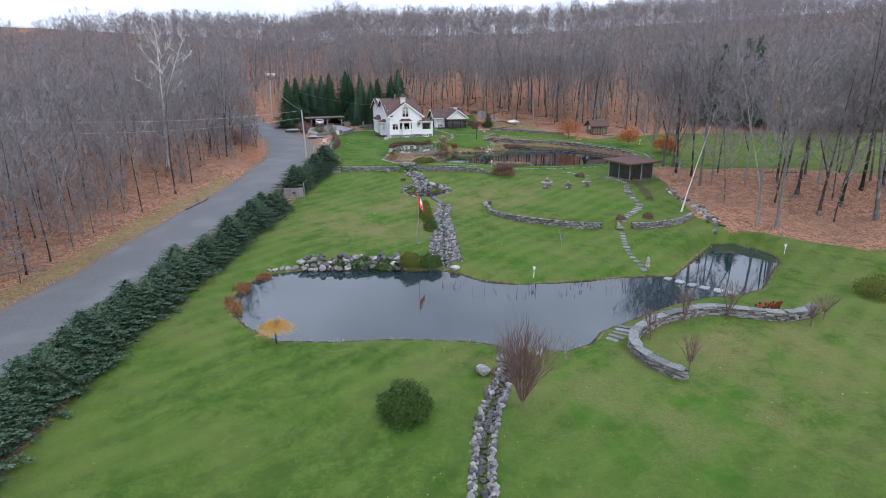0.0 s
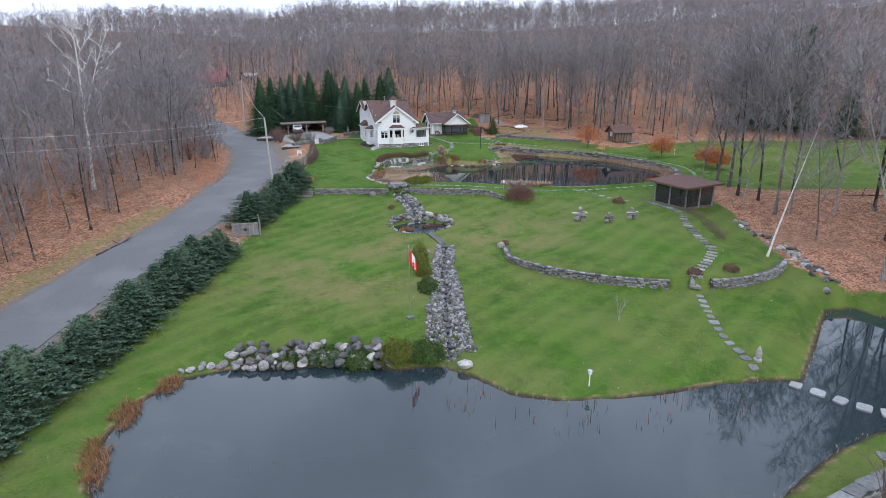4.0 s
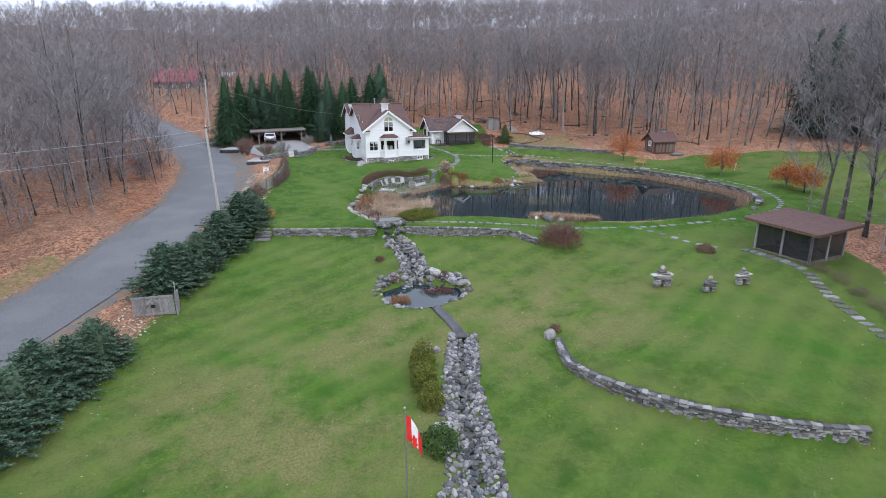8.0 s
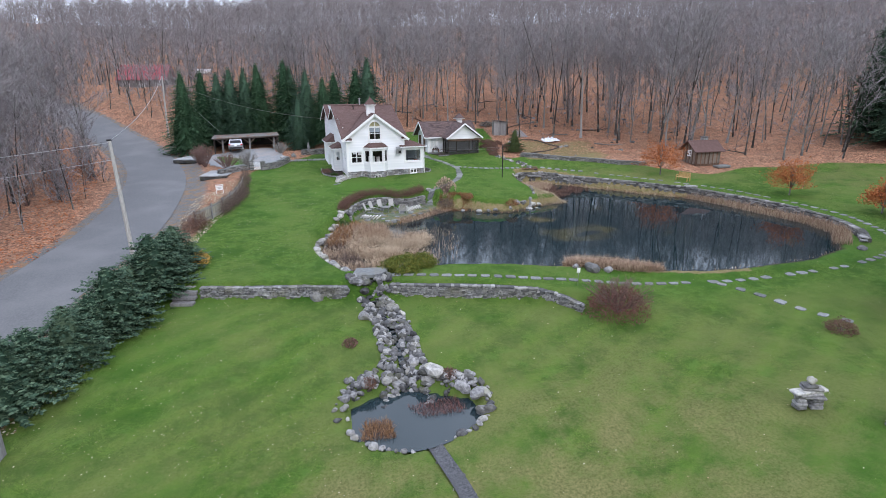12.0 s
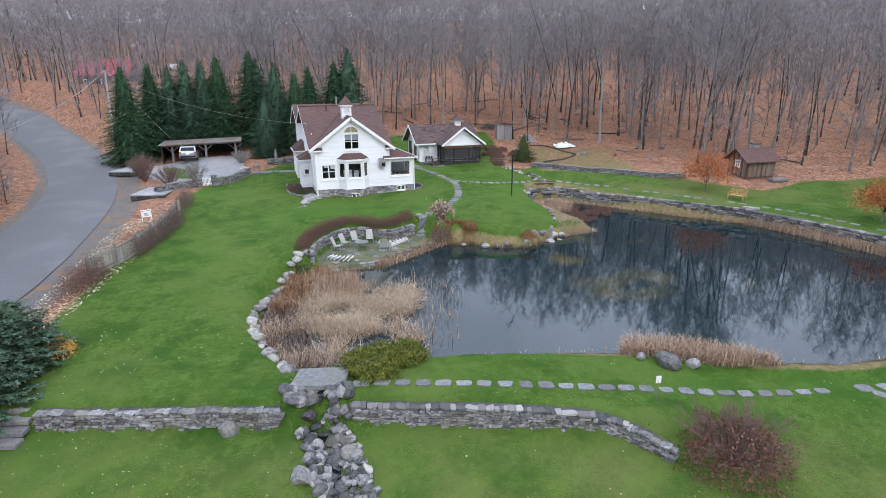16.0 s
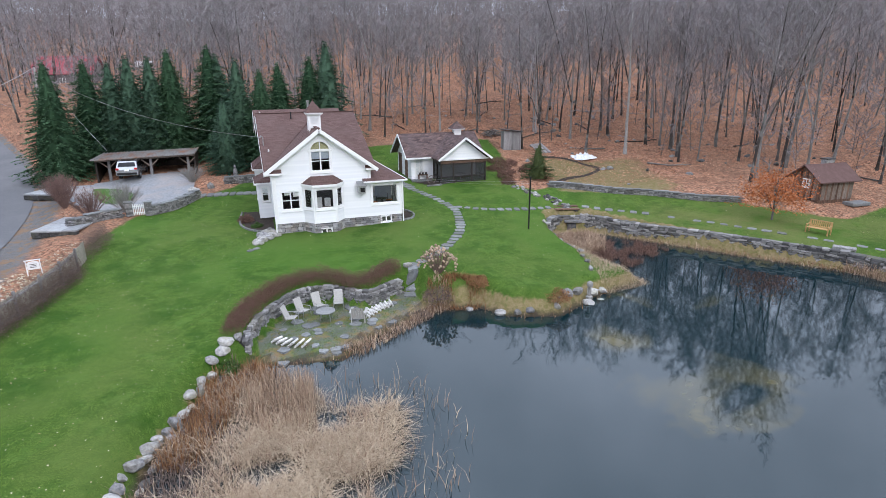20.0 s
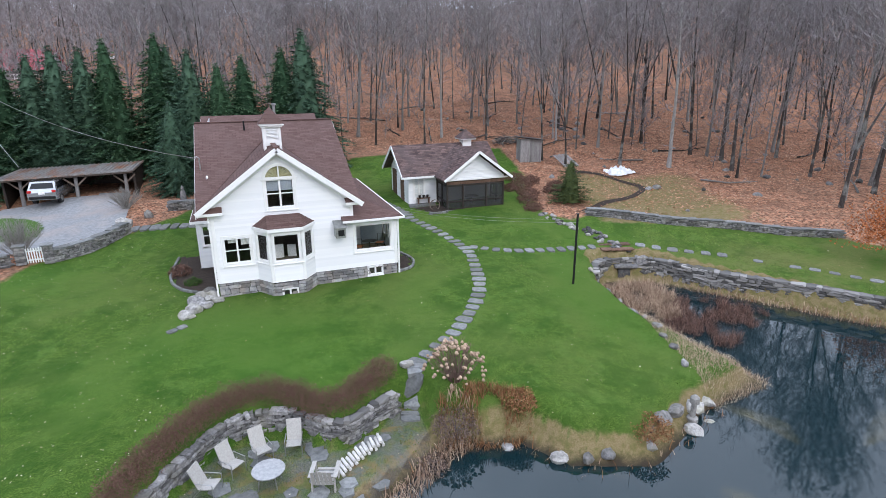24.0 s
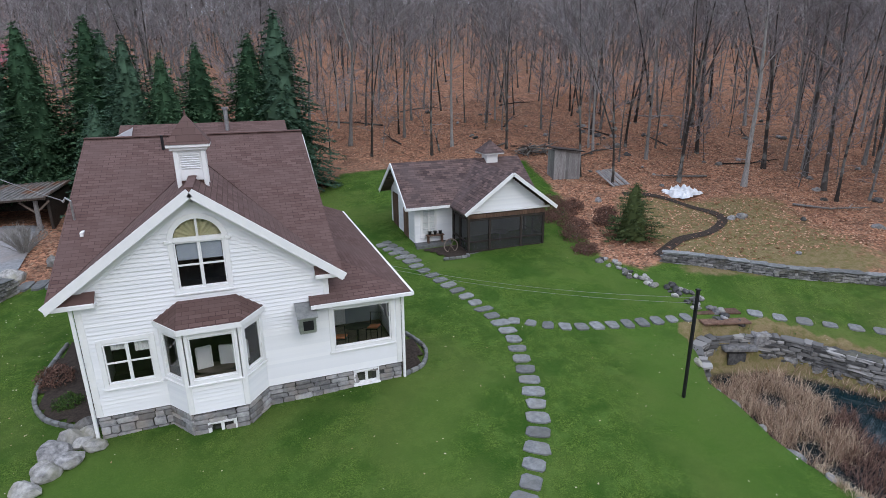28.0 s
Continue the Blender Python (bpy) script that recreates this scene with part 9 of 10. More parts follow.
# trees that stand out one by one at the wood's edge
STAND = [(25.7, -66.8, 7), (34.9, -68.3, 5), (39.3, -65.4, 7), (36.4, -54.2, 4), (44.4, -58.2, 0), (31.0, -52.0, 7), (32.2, -52.8, 2), (30.3, -48.5, 5), (33.6, -47.4, 4), (29.8, -57.9, 5), (37.2, -48.4, 2),
         (46.5, -51.2, 5), (41.6, -62.6, 2), (47.0, -62.0, 3), (50.4, -60.5, 4), (43.4, -70.2, 0), (48.6, -73.6, 1), (52.0, -68.0, 7), (40.6, -74.6, 4), (30.4, -42.0, 5), (38.0, -70.6, 3), (46.0, -66.4, 1), (54.2, -63.6, 3), (41.0, -55.0, 0), (46.2, -54.6, 7), (53.6, -72.4, 0), (35.0, -60.4, 2), (57.0, -68.4, 1), (50.6, -56.0, 5), (44.0, -75.6, 3),
         (42.1, 9.1, 0), (43.6, 8.0, 2), (45.2, 13.9, 1), (43.5, 16.2, 3), (42.1, 23.5, 1), (33.4, 25.4, 2), (28.5, 36.3, 1), (28.9, 33.4, 5), (19.2, 36.0, 2)]
for i, (x, y, k) in enumerate(STAND):
    c = copy_thing(first[k], Matrix.Identity(4))
    s = (1.1 if y < -35 else 0.9) + 0.1 * (i % 3)
    c.matrix_basis = Matrix.Translation((x, y, at(x, y) - 0.05)) @ pose(0, 0, 0, 1.5 * math.sin(i * 2.1), 1.5 * math.cos(i * 1.3), i * 61) @ Matrix.Diagonal((s, s, s, 1))

# ==== reeds, dry grass, fallen leaves ====
def blades(name, poly, count, tall, wide, mt, label, base=None, lean=0.5, seed=1, keep=None, least=0.1):
    """A stand of dry stalks: each a thin blade with a bend, three-sided at the foot."""
    r = np.random.default_rng(seed)
    xs, ys = [p[0] for p in poly], [p[1] for p in poly]
    x, y = r.uniform(min(xs), max(xs), count * 4), r.uniform(min(ys), max(ys), count * 4)
    ok = inside(x, y, poly)
    if keep is not None:
        ok &= keep(x, y)
    x, y = x[ok][:count], y[ok][:count]
    n = len(x)
    z = level(x, y)
    if base is not None:
        z = np.maximum(z, base)
    h = tall * r.uniform(0.5, 1.15, n)
    a = r.uniform(0, 2 * np.pi, n)
    ln = lean * h * r.uniform(least, 1.0, n)
    p0 = np.stack([x, y, z - 0.05], -1)
    flat = np.sqrt(np.maximum(0.02, 1 - (ln / h) ** 2))
    p1 = p0 + np.stack([np.cos(a) * ln * 0.35, np.sin(a) * ln * 0.35, h * 0.6 * flat ** 0.7], -1)
    p2 = p0 + np.stack([np.cos(a) * ln, np.sin(a) * ln, h * np.sqrt(np.maximum(0.02, 1 - (ln / h) ** 2))], -1)
    b = a + 1.57 + r.uniform(-0.6, 0.6, n)
    s = np.stack([np.cos(b), np.sin(b), 0 * b], -1) * (wide * r.uniform(0.6, 1.3, n))[:, None]
    v = np.stack([p0 - s, p0 + s, p1 + s * 0.8, p1 - s * 0.8, p2], 1).reshape(-1, 3)
    k = np.arange(n)[:, None] * 5
    t = np.concatenate([k + [0, 1, 2], k + [0, 2, 3], k + [3, 2, 4]], 0)
    return tagged(new(name, raw_mesh(name, v, t, [mt])), label, "reeds", kind="stuff")


REEDBED = [(-4.8, -28.2), (-5.6, -25.4), (-5.9, -23.2), (-5.2, -20.4), (-3.6, -16.8), (-1.6, -16.4), (-0.2, -17.6), (0.4, -19.6), (2.6, -20.6), (1.8, -22.6), (0.8, -24.6), (1.6, -27.0), (0.8, -28.8), (-3.0, -28.4)]
gaps = lambda x, y: np.sin(x * 1.7 + 1.1 * np.sin(y * 1.3)) + np.sin(y * 1.9 + 0.7 * x) > -0.35
blades("reed_bed", REEDBED, 7500, 0.75, 0.009, M_REED, "thick bed of dry tan reeds at the pond's corner", POND_UP_Z, 1.0, 1, gaps, 0.45)
blades("upright_reeds", [(-2.7, -17.2), (-1.6, -16.5), (0.1, -17.3), (-0.2, -19.5), (-0.2, -21.2), (-2.0, -20.9), (-2.6, -19.5)], 1900, 0.95, 0.008, M_REED, "stand of upright pinkish-brown reeds", POND_UP_Z, 0.6, 21)
blades("rusty_stalks", [(-3.9, -16.3), (-2.2, -15.4), (-1.2, -16.4), (-2.6, -17.6), (-3.3, -20.0), (-4.2, -21.8), (-5.4, -21.4)], 2200, 0.75, 0.014, M_RUSTY, "rusty dead stalks below the edging stones", POND_UP_Z, 0.9, 22)
blades("lodged_reeds", [(-2.4, -20.4), (-0.6, -19.8), (1.1, -19.9), (2.8, -20.6), (2.7, -22.0), (1.6, -24.0), (-0.6, -25.4), (-3.0, -24.8), (-3.4, -22.4)], 6000, 1.15, 0.01, M_STRAW, "mats of pale flattened reeds on the water", POND_UP_Z, 1.0, 23, lambda x, y: np.sin(x * 1.1 + 0.8) * np.sin(y * 1.6) > -0.25, 0.9)
blades("bank_tufts", [(7.0, -11.2), (8.6, -11.0), (10.0, -12.0), (9.8, -13.4), (8.2, -13.0), (6.8, -12.4)], 2600, 0.35, 0.01, M_RUSTY, "dry rusty grass tufts on the bank", None, 0.9, 31, lambda x, y: np.sin(x * 3.1) * np.sin(y * 2.7) > -0.3)
blades("point_grass", [(16.8, -13.8), (20.4, -13.3), (20.2, -10.8), (19.4, -7.0), (18.4, -7.5), (17.6, -10.6)], 6500, 0.3, 0.007, M_STRAW, "straw-coloured grass on the pond's point", None, 1.0, 2, None, 0.3)
blades("inlet_grass", [(19.6, -6.8), (19.7, -3.0), (21.0, -1.6), (23.6, -2.4), (23.4, -4.6), (21.6, -7.0)], 5200, 0.75, 0.008, M_REED, "dead brown stalks filling the inlet", POND_UP_Z, 1.0, 3, lambda x, y: np.sin(x * 2.7 + y) + np.sin(y * 3.1 - x) > -1.0, 0.3)
blades("inlet_brush", [(19.8, -9.0), (20.6, -6.4), (23.4, -4.8), (25.6, -6.0), (26.4, -8.6), (23.6, -9.2), (21.4, -10.4)], 5200, 0.55, 0.008, M_HEDGE, "dark red-brown brush standing in shallow water", POND_UP_Z, 1.0, 4, lambda x, y: np.sin(x * 2.1 + 1.2 * np.sin(y * 1.4)) + np.sin(y * 2.3) + 0.7 * np.sin(x * 5.3 - y * 4.1) > -0.5, 0.3)
blades("far_bank_grass", [(33.2, -15.6), (34.4, -16.0), (35.6, -20.4), (36.0, -29.0), (34.6, -32.2), (31.6, -34.6), (31.0, -33.6), (33.6, -31.4), (34.6, -28.0), (34.0, -20.6)], 4200, 0.75, 0.014, M_REED, "pale dry reeds along the pond's far corner", POND_UP_Z, 0.7, 5)
blades("near_bank_grass", [(8.9, -31.5), (10.0, -30.5), (11.5, -31.1), (12.9, -32.0), (14.6, -33.8), (14.6, -34.7), (12.6, -34.1), (11.2, -33.0), (10.0, -32.2)], 5200, 0.75, 0.013, M_REED, "tawny dry grass on the near bank", POND_UP_Z, 1.0, 6, None, 0.4)
blades("far_shore_growth", [(20.3, -34.0), (37.0, -34.0), (37.0, -2.0), (20.3, -2.0)], 9000, 0.42, 0.013, M_REED, "dead brown growth between the far wall and the water", POND_UP_Z, 0.95, 51, lambda x, y: (depth_in(x, y, POND_UP) < 0.3) & (depth_in(x, y, POND_UP) > -0.7) & (y > -31), 0.3)
blades("far_shore_weeds", [(20.3, -34.0), (37.0, -34.0), (37.0, -2.0), (20.3, -2.0)], 7000, 0.4, 0.013, M_RUSTY, "rusty weeds at the foot of the far wall", POND_UP_Z, 0.95, 52, lambda x, y: (depth_in(x, y, POND_UP) < 0.15) & (depth_in(x, y, POND_UP) > -0.7) & (y > -31) & (np.sin(x * 1.3 + y) > -0.2), 0.3)
blades("reed_tangle", REEDBED, 2600, 1.35, 0.008, M_STRAW, "long broken reeds lying across the bed", POND_UP_Z, 1.0, 53, gaps, 0.75)
blades("shore_fringe", POND_UP, 5200, 0.3, 0.012, M_REED, "fringe of straw grass round the upper pond", POND_UP_Z - 0.05, 0.8, 7, lambda x, y: np.abs(edge_distance(x, y, POND_UP)) < 0.35)
blades("corner_reeds", [(-28.0, -72.0), (-28.2, -67.6), (-27.2, -64.6), (-25.0, -62.4), (-24.4, -63.4), (-26.2, -65.6), (-26.9, -68.4), (-26.8, -71.8)], 3000, 0.5, 0.011, M_RUSTY, "ragged clumps of brown reeds on the lower pond's corner", POND_LOW_Z, 1.0, 8, lambda x, y: (np.sin(x * 1.9 + y * 1.3) + 0.6 * np.sin(x * 5 - y * 4) > -0.2), 0.35)
blades("low_fringe", POND_LOW, 5200, 0.28, 0.012, M_REED, "fringe of dead grass round the lower pond", POND_LOW_Z - 0.05, 0.8, 9, lambda x, y: edge_distance(x, y, POND_LOW) < 0.3)
blades("water_stalks", POND_LOW, 1800, 0.55, 0.016, M_HEDGE, "sparse brown stalks standing in the lower pond", POND_LOW_Z, 0.7, 10, lambda x, y: (edge_distance(x, y, POND_LOW) < 3.2) & (y > -76 + 0.0 * x) & (x > -13) & (x < 5) & (np.sin(x * 2.3) * np.sin(y * 1.7 + x) > 0.1))
blades("upper_stalks", [(0.0, -17.0), (4.5, -19.0), (5.0, -22.5), (3.0, -27.5), (1.0, -28.0), (1.5, -22.0)], 260, 0.8, 0.01, M_REED, "sparse pale reeds leaning over the water", POND_UP_Z, 0.9, 11)
blades("pool_growth", [(-7.0, -43.4), (-6.6, -42.2), (-5.6, -42.4), (-5.6, -43.6)], 1100, 0.42, 0.008, M_RUSTY, "reddish dead plants in the small pool", -3.7, 1.0, 12)
blades("pool_growth", [(-4.6, -41.6), (-2.4, -41.6), (-2.2, -42.8), (-4.2, -42.6)], 1300, 0.35, 0.008, M_REDTWIG, "reddish dead plants in the small pool", -3.7, 1.0, 13)
blades("outlet_growth", [(-10.0, -83.4), (-12.4, -84.6), (-13.2, -86.4), (-11.4, -86.2), (-9.0, -84.4)], 900, 0.4, 0.012, M_REDTWIG, "dead purple-brown weeds over the outlet", None, 0.9, 14)
blades("patio_weeds", [(1.6, -15.4), (4.8, -13.6), (6.6, -12.2), (7.6, -11.0), (8.4, -12.2), (5.6, -13.9), (2.2, -16.2)], 1800, 0.45, 0.013, M_REED, "dry weeds along the terrace's shore", POND_UP_Z, 0.8, 15)
blades("verge_grass", [(-33.0, -58.0), (-44.0, -78.0), (-52.0, -80.0), (-40.0, -52.0), (-36.0, -46.0)], 3000, 0.5, 0.015, M_REED, "rough straw-coloured grass on the roadside", None, 0.8, 16, lambda x, y: (edge_distance(x, y, ROAD_MID, False) > 3.6))


M_BLADE = island_mottled("lawn_blades", (0.018, 0.06, 0.006), (0.048, 0.125, 0.017), (0.115, 0.2, 0.04), 0.85)
blades("lawn_grass", LAWN, 170000, 0.07, 0.016, M_BLADE, "short mown blades of green lawn grass", None, 0.8, 61, lambda x, y: (edge_distance(x, y, [(-19, -97), (6, 4)], False) < 24) & (depth_in(x, y, POND_LOW) < -0.5) & (depth_in(x, y, POND_UP) < -0.6) & (depth_in(x, y, PATIO) < -0.3) & (depth_in(x, y, [(0, -1), (9, -1), (9, 13), (0, 13)]) < 0), 0.2)


def scatter_leaves(name, poly, count, size, label, seed, keep=None, mt=None):
    r = np.random.default_rng(seed)
    xs, ys = [p[0] for p in poly], [p[1] for p in poly]
    x, y = r.uniform(min(xs), max(xs), count * 4), r.uniform(min(ys), max(ys), count * 4)
    ok = inside(x, y, poly) & (depth_in(x, y, POND_LOW) < -0.3) & (depth_in(x, y, POND_UP) < -0.3)
    if keep is not None:
        ok &= keep(x, y)
    x, y = x[ok][:count], y[ok][:count]
    n = len(x)
    z = level(x, y) + 0.035
    a = r.uniform(0, 6.28, n)
    s = size * r.uniform(0.5, 1.3, n)
    tilt = r.uniform(-0.5, 0.5, (n, 4)) * s[:, None]
    c, d = np.cos(a) * s, np.sin(a) * s
    q = np.stack([np.stack([x - c, y - d, z + tilt[:, 0]], -1), np.stack([x + d * 0.7, y - c * 0.7, z + tilt[:, 1]], -1), np.stack([x + c, y + d, z + tilt[:, 2]], -1), np.stack([x - d * 0.7, y + c * 0.7, z + tilt[:, 3]], -1)], 1)
    k = np.arange(n)[:, None] * 4
    t = np.concatenate([k + [0, 1, 2], k + [0, 2, 3]], 0)
    return tagged(new(name, raw_mesh(name, q.reshape(-1, 3), t, [mt or M_LEAF])), label, "leaves", kind="stuff")


scatter_leaves("lawn_leaves", LAWN, 4200, 0.03, "pale fallen leaves dotted over the lawns", 1, lambda x, y: y > -98)
scatter_leaves("yard_leaves", [(-14, -28), (-12, -2), (-11, 6), (-3, 12), (-1, -10), (-6, -28)], 900, 0.03, "pale fallen leaves dotted over the house lawn", 2)
scatter_leaves("hedge_leaves", [(-22, -43), (-14.5, -29), (-8, -31), (-6, -46), (-14, -52), (-24, -50)], 700, 0.03, "pale fallen leaves on the middle lawn", 3)
scatter_leaves("verge_leaves", [(-26, -46), (-17.2, -20), (-15.8, -4), (-12, 4), (-12, -8), (-14.5, -20), (-19, -36), (-24, -48)], 5200, 0.07, "tan fallen leaves heaped along the verge", 4)
scatter_leaves("road_leaves", [(-24, -20), (-27, 12), (-34, 30), (-37, 28), (-30, 8), (-27.6, -20)], 3000, 0.08, "russet leaves drifted along the road's edge", 5, lambda x, y: edge_distance(x, y, ROAD_MID, False) > 3.0, M_OAK)
r_bank = lambda x, y: in_woods(x, y) | (depth_in(x, y, LAWN) < -0.5)
scatter_leaves("wood_leaves", [(22, 6), (36, 2), (62, 10), (60, 44), (10, 46), (12, 30), (26, 26)], 52000, 0.07, "deep brown and orange leaf litter on the slope", 6, r_bank, island_mottled("litter_leaves", (0.15, 0.07, 0.043), (0.46, 0.22, 0.13), (0.64, 0.43, 0.3), 0.9))

# flat stones and moss on the sunk terrace's floor
pf = thing("terrace_floor", label="irregular mossy flagstones on the sunk terrace", category="paving", kind="structure")
rp_ = random.Random(55)
for i in range(60):
    x, y = rp_.uniform(-2.0, 6.4), rp_.uniform(-15.8, -9.9)
    if depth_in(np.array([x]), np.array([y]), PATIO)[0] > 0.35:
        n_, r_ = rp_.choice((5, 6, 7)), rp_.uniform(0.2, 0.42)
        a0 = rp_.uniform(0, 6.28)
        part("flagstone", Mesh().slab([(x + r_ * rp_.uniform(0.75, 1.1) * math.cos(a0 + k * 6.283 / n_), y + r_ * rp_.uniform(0.75, 1.1) * math.sin(a0 + k * 6.283 / n_)) for k in range(n_)], at(x, y) - 0.06, at(x, y) + 0.03), M_FLAG, pf)
blades("terrace_moss", PATIO, 2600, 0.12, 0.012, M_SHRUB_YELLOW, "mossy green tufts between the terrace stones", None, 0.8, 41, lambda x, y: np.sin(x * 2.3) * np.sin(y * 1.9 + x) > -0.1)
blades("bank_weeds", POND_UP, 2600, 0.5, 0.013, M_RUSTY, "rusty weeds along the upper pond's near shore", POND_UP_Z - 0.05, 0.9, 42, lambda x, y: (edge_distance(x, y, POND_UP) < 0.7) & (x < 17.5) & (y > -17.5))
blades("stone_weeds", [(-5.0, -28.4), (-5.7, -25.4), (-5.9, -23.2), (-5.2, -20.4), (-4.0, -17.2), (-3.0, -15.4), (-1.8, -16.0), (-3.0, -18.6), (-3.8, -21.4), (-3.6, -25.0), (-3.4, -28.2)], 3400, 0.6, 0.013, M_GREYHEDGE, "tangled brown weeds below the edging stones", POND_UP_Z, 0.95, 43)

# ==== garden things ====
# flag on its pole
fx, fy = -10.5, -61.0
fz = at(fx, fy)
fl = thing("flagpole", fx, fy, fz, label="slim grey metal flagpole with a limp red and white flag", category="flagpole")
part("pole", Mesh().tube([(0, 0, -0.1), (0, 0, 5.0)], [0.035, 0.024], 10), M_STEEL, fl)
part("base_slab", Mesh().box(0, 0, 0.04, 0.5, 0.42, 0.12, 0.3, 0.03), M_FLAG, fl, "flat grey foot stone")
part("finial", Mesh().tube([(0, 0, 4.98), (0, 0, 5.05), (0, 0, 5.1)], [0.03, 0.05, 0.0], 8), M_STEEL, fl)
flag = new("flag")
flag.parent = fl
flag["label"] = "limp red and white flag with a red leaf shape"
cols, rows_ = 16, 12
for a, b, mt in ((0, 4, M_FLAGRED), (4, 12, M_FLAGWHITE), (12, 16, M_FLAGRED)):
    m_ = Mesh()
    for i in range(a, b + 1):
        for j in range(rows_ + 1):
            s, q = i / cols, j / rows_
            x = 0.04 + 0.5 * s ** 0.8
            y = 0.07 * math.sin(s * 9 + q * 1.5) * s
            m_.v.append((x, y, 4.75 - 0.95 * q * (1 - 0.25 * s) - 0.95 * s ** 1.3))
    w_ = rows_ + 1
    for i in range(b - a):
        for j in range(rows_):
            m_.f.append((i * w_ + j, i * w_ + j + 1, (i + 1) * w_ + j + 1, (i + 1) * w_ + j))
            m_.m.append(0)
    part("band", m_, mt, flag)
leafm = Mesh()
for s in (-1, 1):
    y = s * 0.075
    leafm.add([(0.26, y, 4.05), (0.33, y, 3.85), (0.38, y, 3.9), (0.35, y, 3.7), (0.4, y, 3.6), (0.29, y, 3.5), (0.2, y, 3.62), (0.22, y, 3.75), (0.17, y, 3.9), (0.22, y, 3.9)], [tuple(range(10))])
part("leaf_shape", leafm, M_FLAGRED, flag)


def cairn(x, y, s, arm, seed):
    """A stacked-stone figure: legs, slabs, an arm slab and a head stone."""
    rd = random.Random(seed)
    t = thing("stone_cairn", x, y, at(x, y), -22 + seed * 5, label="stacked grey stone cairn with outstretched arm slabs", category="cairn", group="stone cairns on the knoll")
    z = 0.0
    plan = [(0.42, 0.16), (0.4, 0.14), (0.36, 0.15)]
    for w, h in plan:
        for sd in (-1, 1):
            part("leg_stone", Mesh().box(sd * 0.3 * s, 0, z + h * s / 2, w * s * rd.uniform(0.9, 1.2), 0.4 * s, h * s, rd.uniform(-0.2, 0.2), 0.04), M_STONE, t)
        z += h * s
    for w, h in ((1.1, 0.11), (0.95, 0.12), (1.25 * arm, 0.12), (0.75, 0.11), (0.5, 0.12)):
        part("slab_stone", Mesh().box(rd.uniform(-0.06, 0.06), 0, z + h * s / 2, w * s, 0.42 * s, h * s, rd.uniform(-0.2, 0.2), 0.04), M_BOULDER if w > 1.2 else M_STONE, t)
        z += h * s
    piece("head_stone", ROCK["pale"][seed % 8], t, Matrix.Translation((0, 0, z + 0.14 * s)) @ Matrix.Diagonal((0.34 * s, 0.32 * s, 0.36 * s, 1)))
    return t


cairn(10.1, -48.4, 1.05, 1.15, 1)
cairn(11.9, -50.6, 0.78, 0.95, 2)
cairn(14.4, -50.7, 0.85, 1.15, 3)


def lamp_post(x, y, h, label):
    t = thing("garden_lamp", x, y, at(x, y), label=label, category="lamp", group="small garden lamps")
    part("post", Mesh().tube([(0, 0, -0.1), (0, 0, h)], [0.035, 0.03], 8), M_TRIM, t)
    part("lantern", Mesh().box(0, 0, h + 0.09, 0.17, 0.17, 0.2, 0, 0.02), M_TRIM, t)
    part("hood", Mesh().add([(-0.13, -0.13, h + 0.19), (0.13, -0.13, h + 0.19), (0.13, 0.13, h + 0.19), (-0.13, 0.13, h + 0.19), (0, 0, h + 0.3)], [(0, 1, 4), (1, 2, 4), (2, 3, 4), (3, 0, 4), (3, 2, 1, 0)]), M_STEEL, t)


lamp_post(-3.0, -71.3, 0.75, "small white lamp post at the lawn's edge")
lamp_post(22.9, -73.0, 0.75, "small white lamp post beside the pond")
lamp_post(45.6, -19.0, 0.7, "small white lamp post on the far lawn")
stt = thing("garden_statue", 7.8, -72.3, at(7.8, -72.3), label="small pale stone garden ornament by the pond", category="statue")
part("body", Mesh().tube([(0, 0, -0.05), (0, 0, 0.12), (0, 0, 0.18), (0.02, 0, 0.5), (0, 0, 0.7), (0, 0, 0.82), (0, 0, 0.98)], [0.24, 0.24, 0.16, 0.2, 0.13, 0.1, 0.02], 10), M_BOULDER, stt)
st2 = thing("garden_statue", 15.6, -14.0, at(15.6, -14.0), label="pale stone pedestal ornament among boulders", category="statue")
part("body", Mesh().tube([(0, 0, 0.0), (0, 0, 0.15), (0, 0, 0.2), (0, 0, 0.7), (0, 0, 0.75), (0, 0, 0.95), (0, 0, 1.05)], [0.2, 0.2, 0.1, 0.09, 0.17, 0.16, 0.05], 12), M_BOULDER, st2)
st3 = thing("garden_statue", -2.6, 17.4, at(-2.6, 17.4) + 0.3, label="slim grey stone figure ornament behind the wall", category="statue")
part("body", Mesh().tube([(0, 0, -0.5), (0, 0, 0.2), (0, 0, 0.7), (0, 0, 1.0), (0, 0, 1.1), (0, 0, 1.3)], [0.22, 0.24, 0.2, 0.1, 0.12, 0.03], 10), M_STONE, st3)


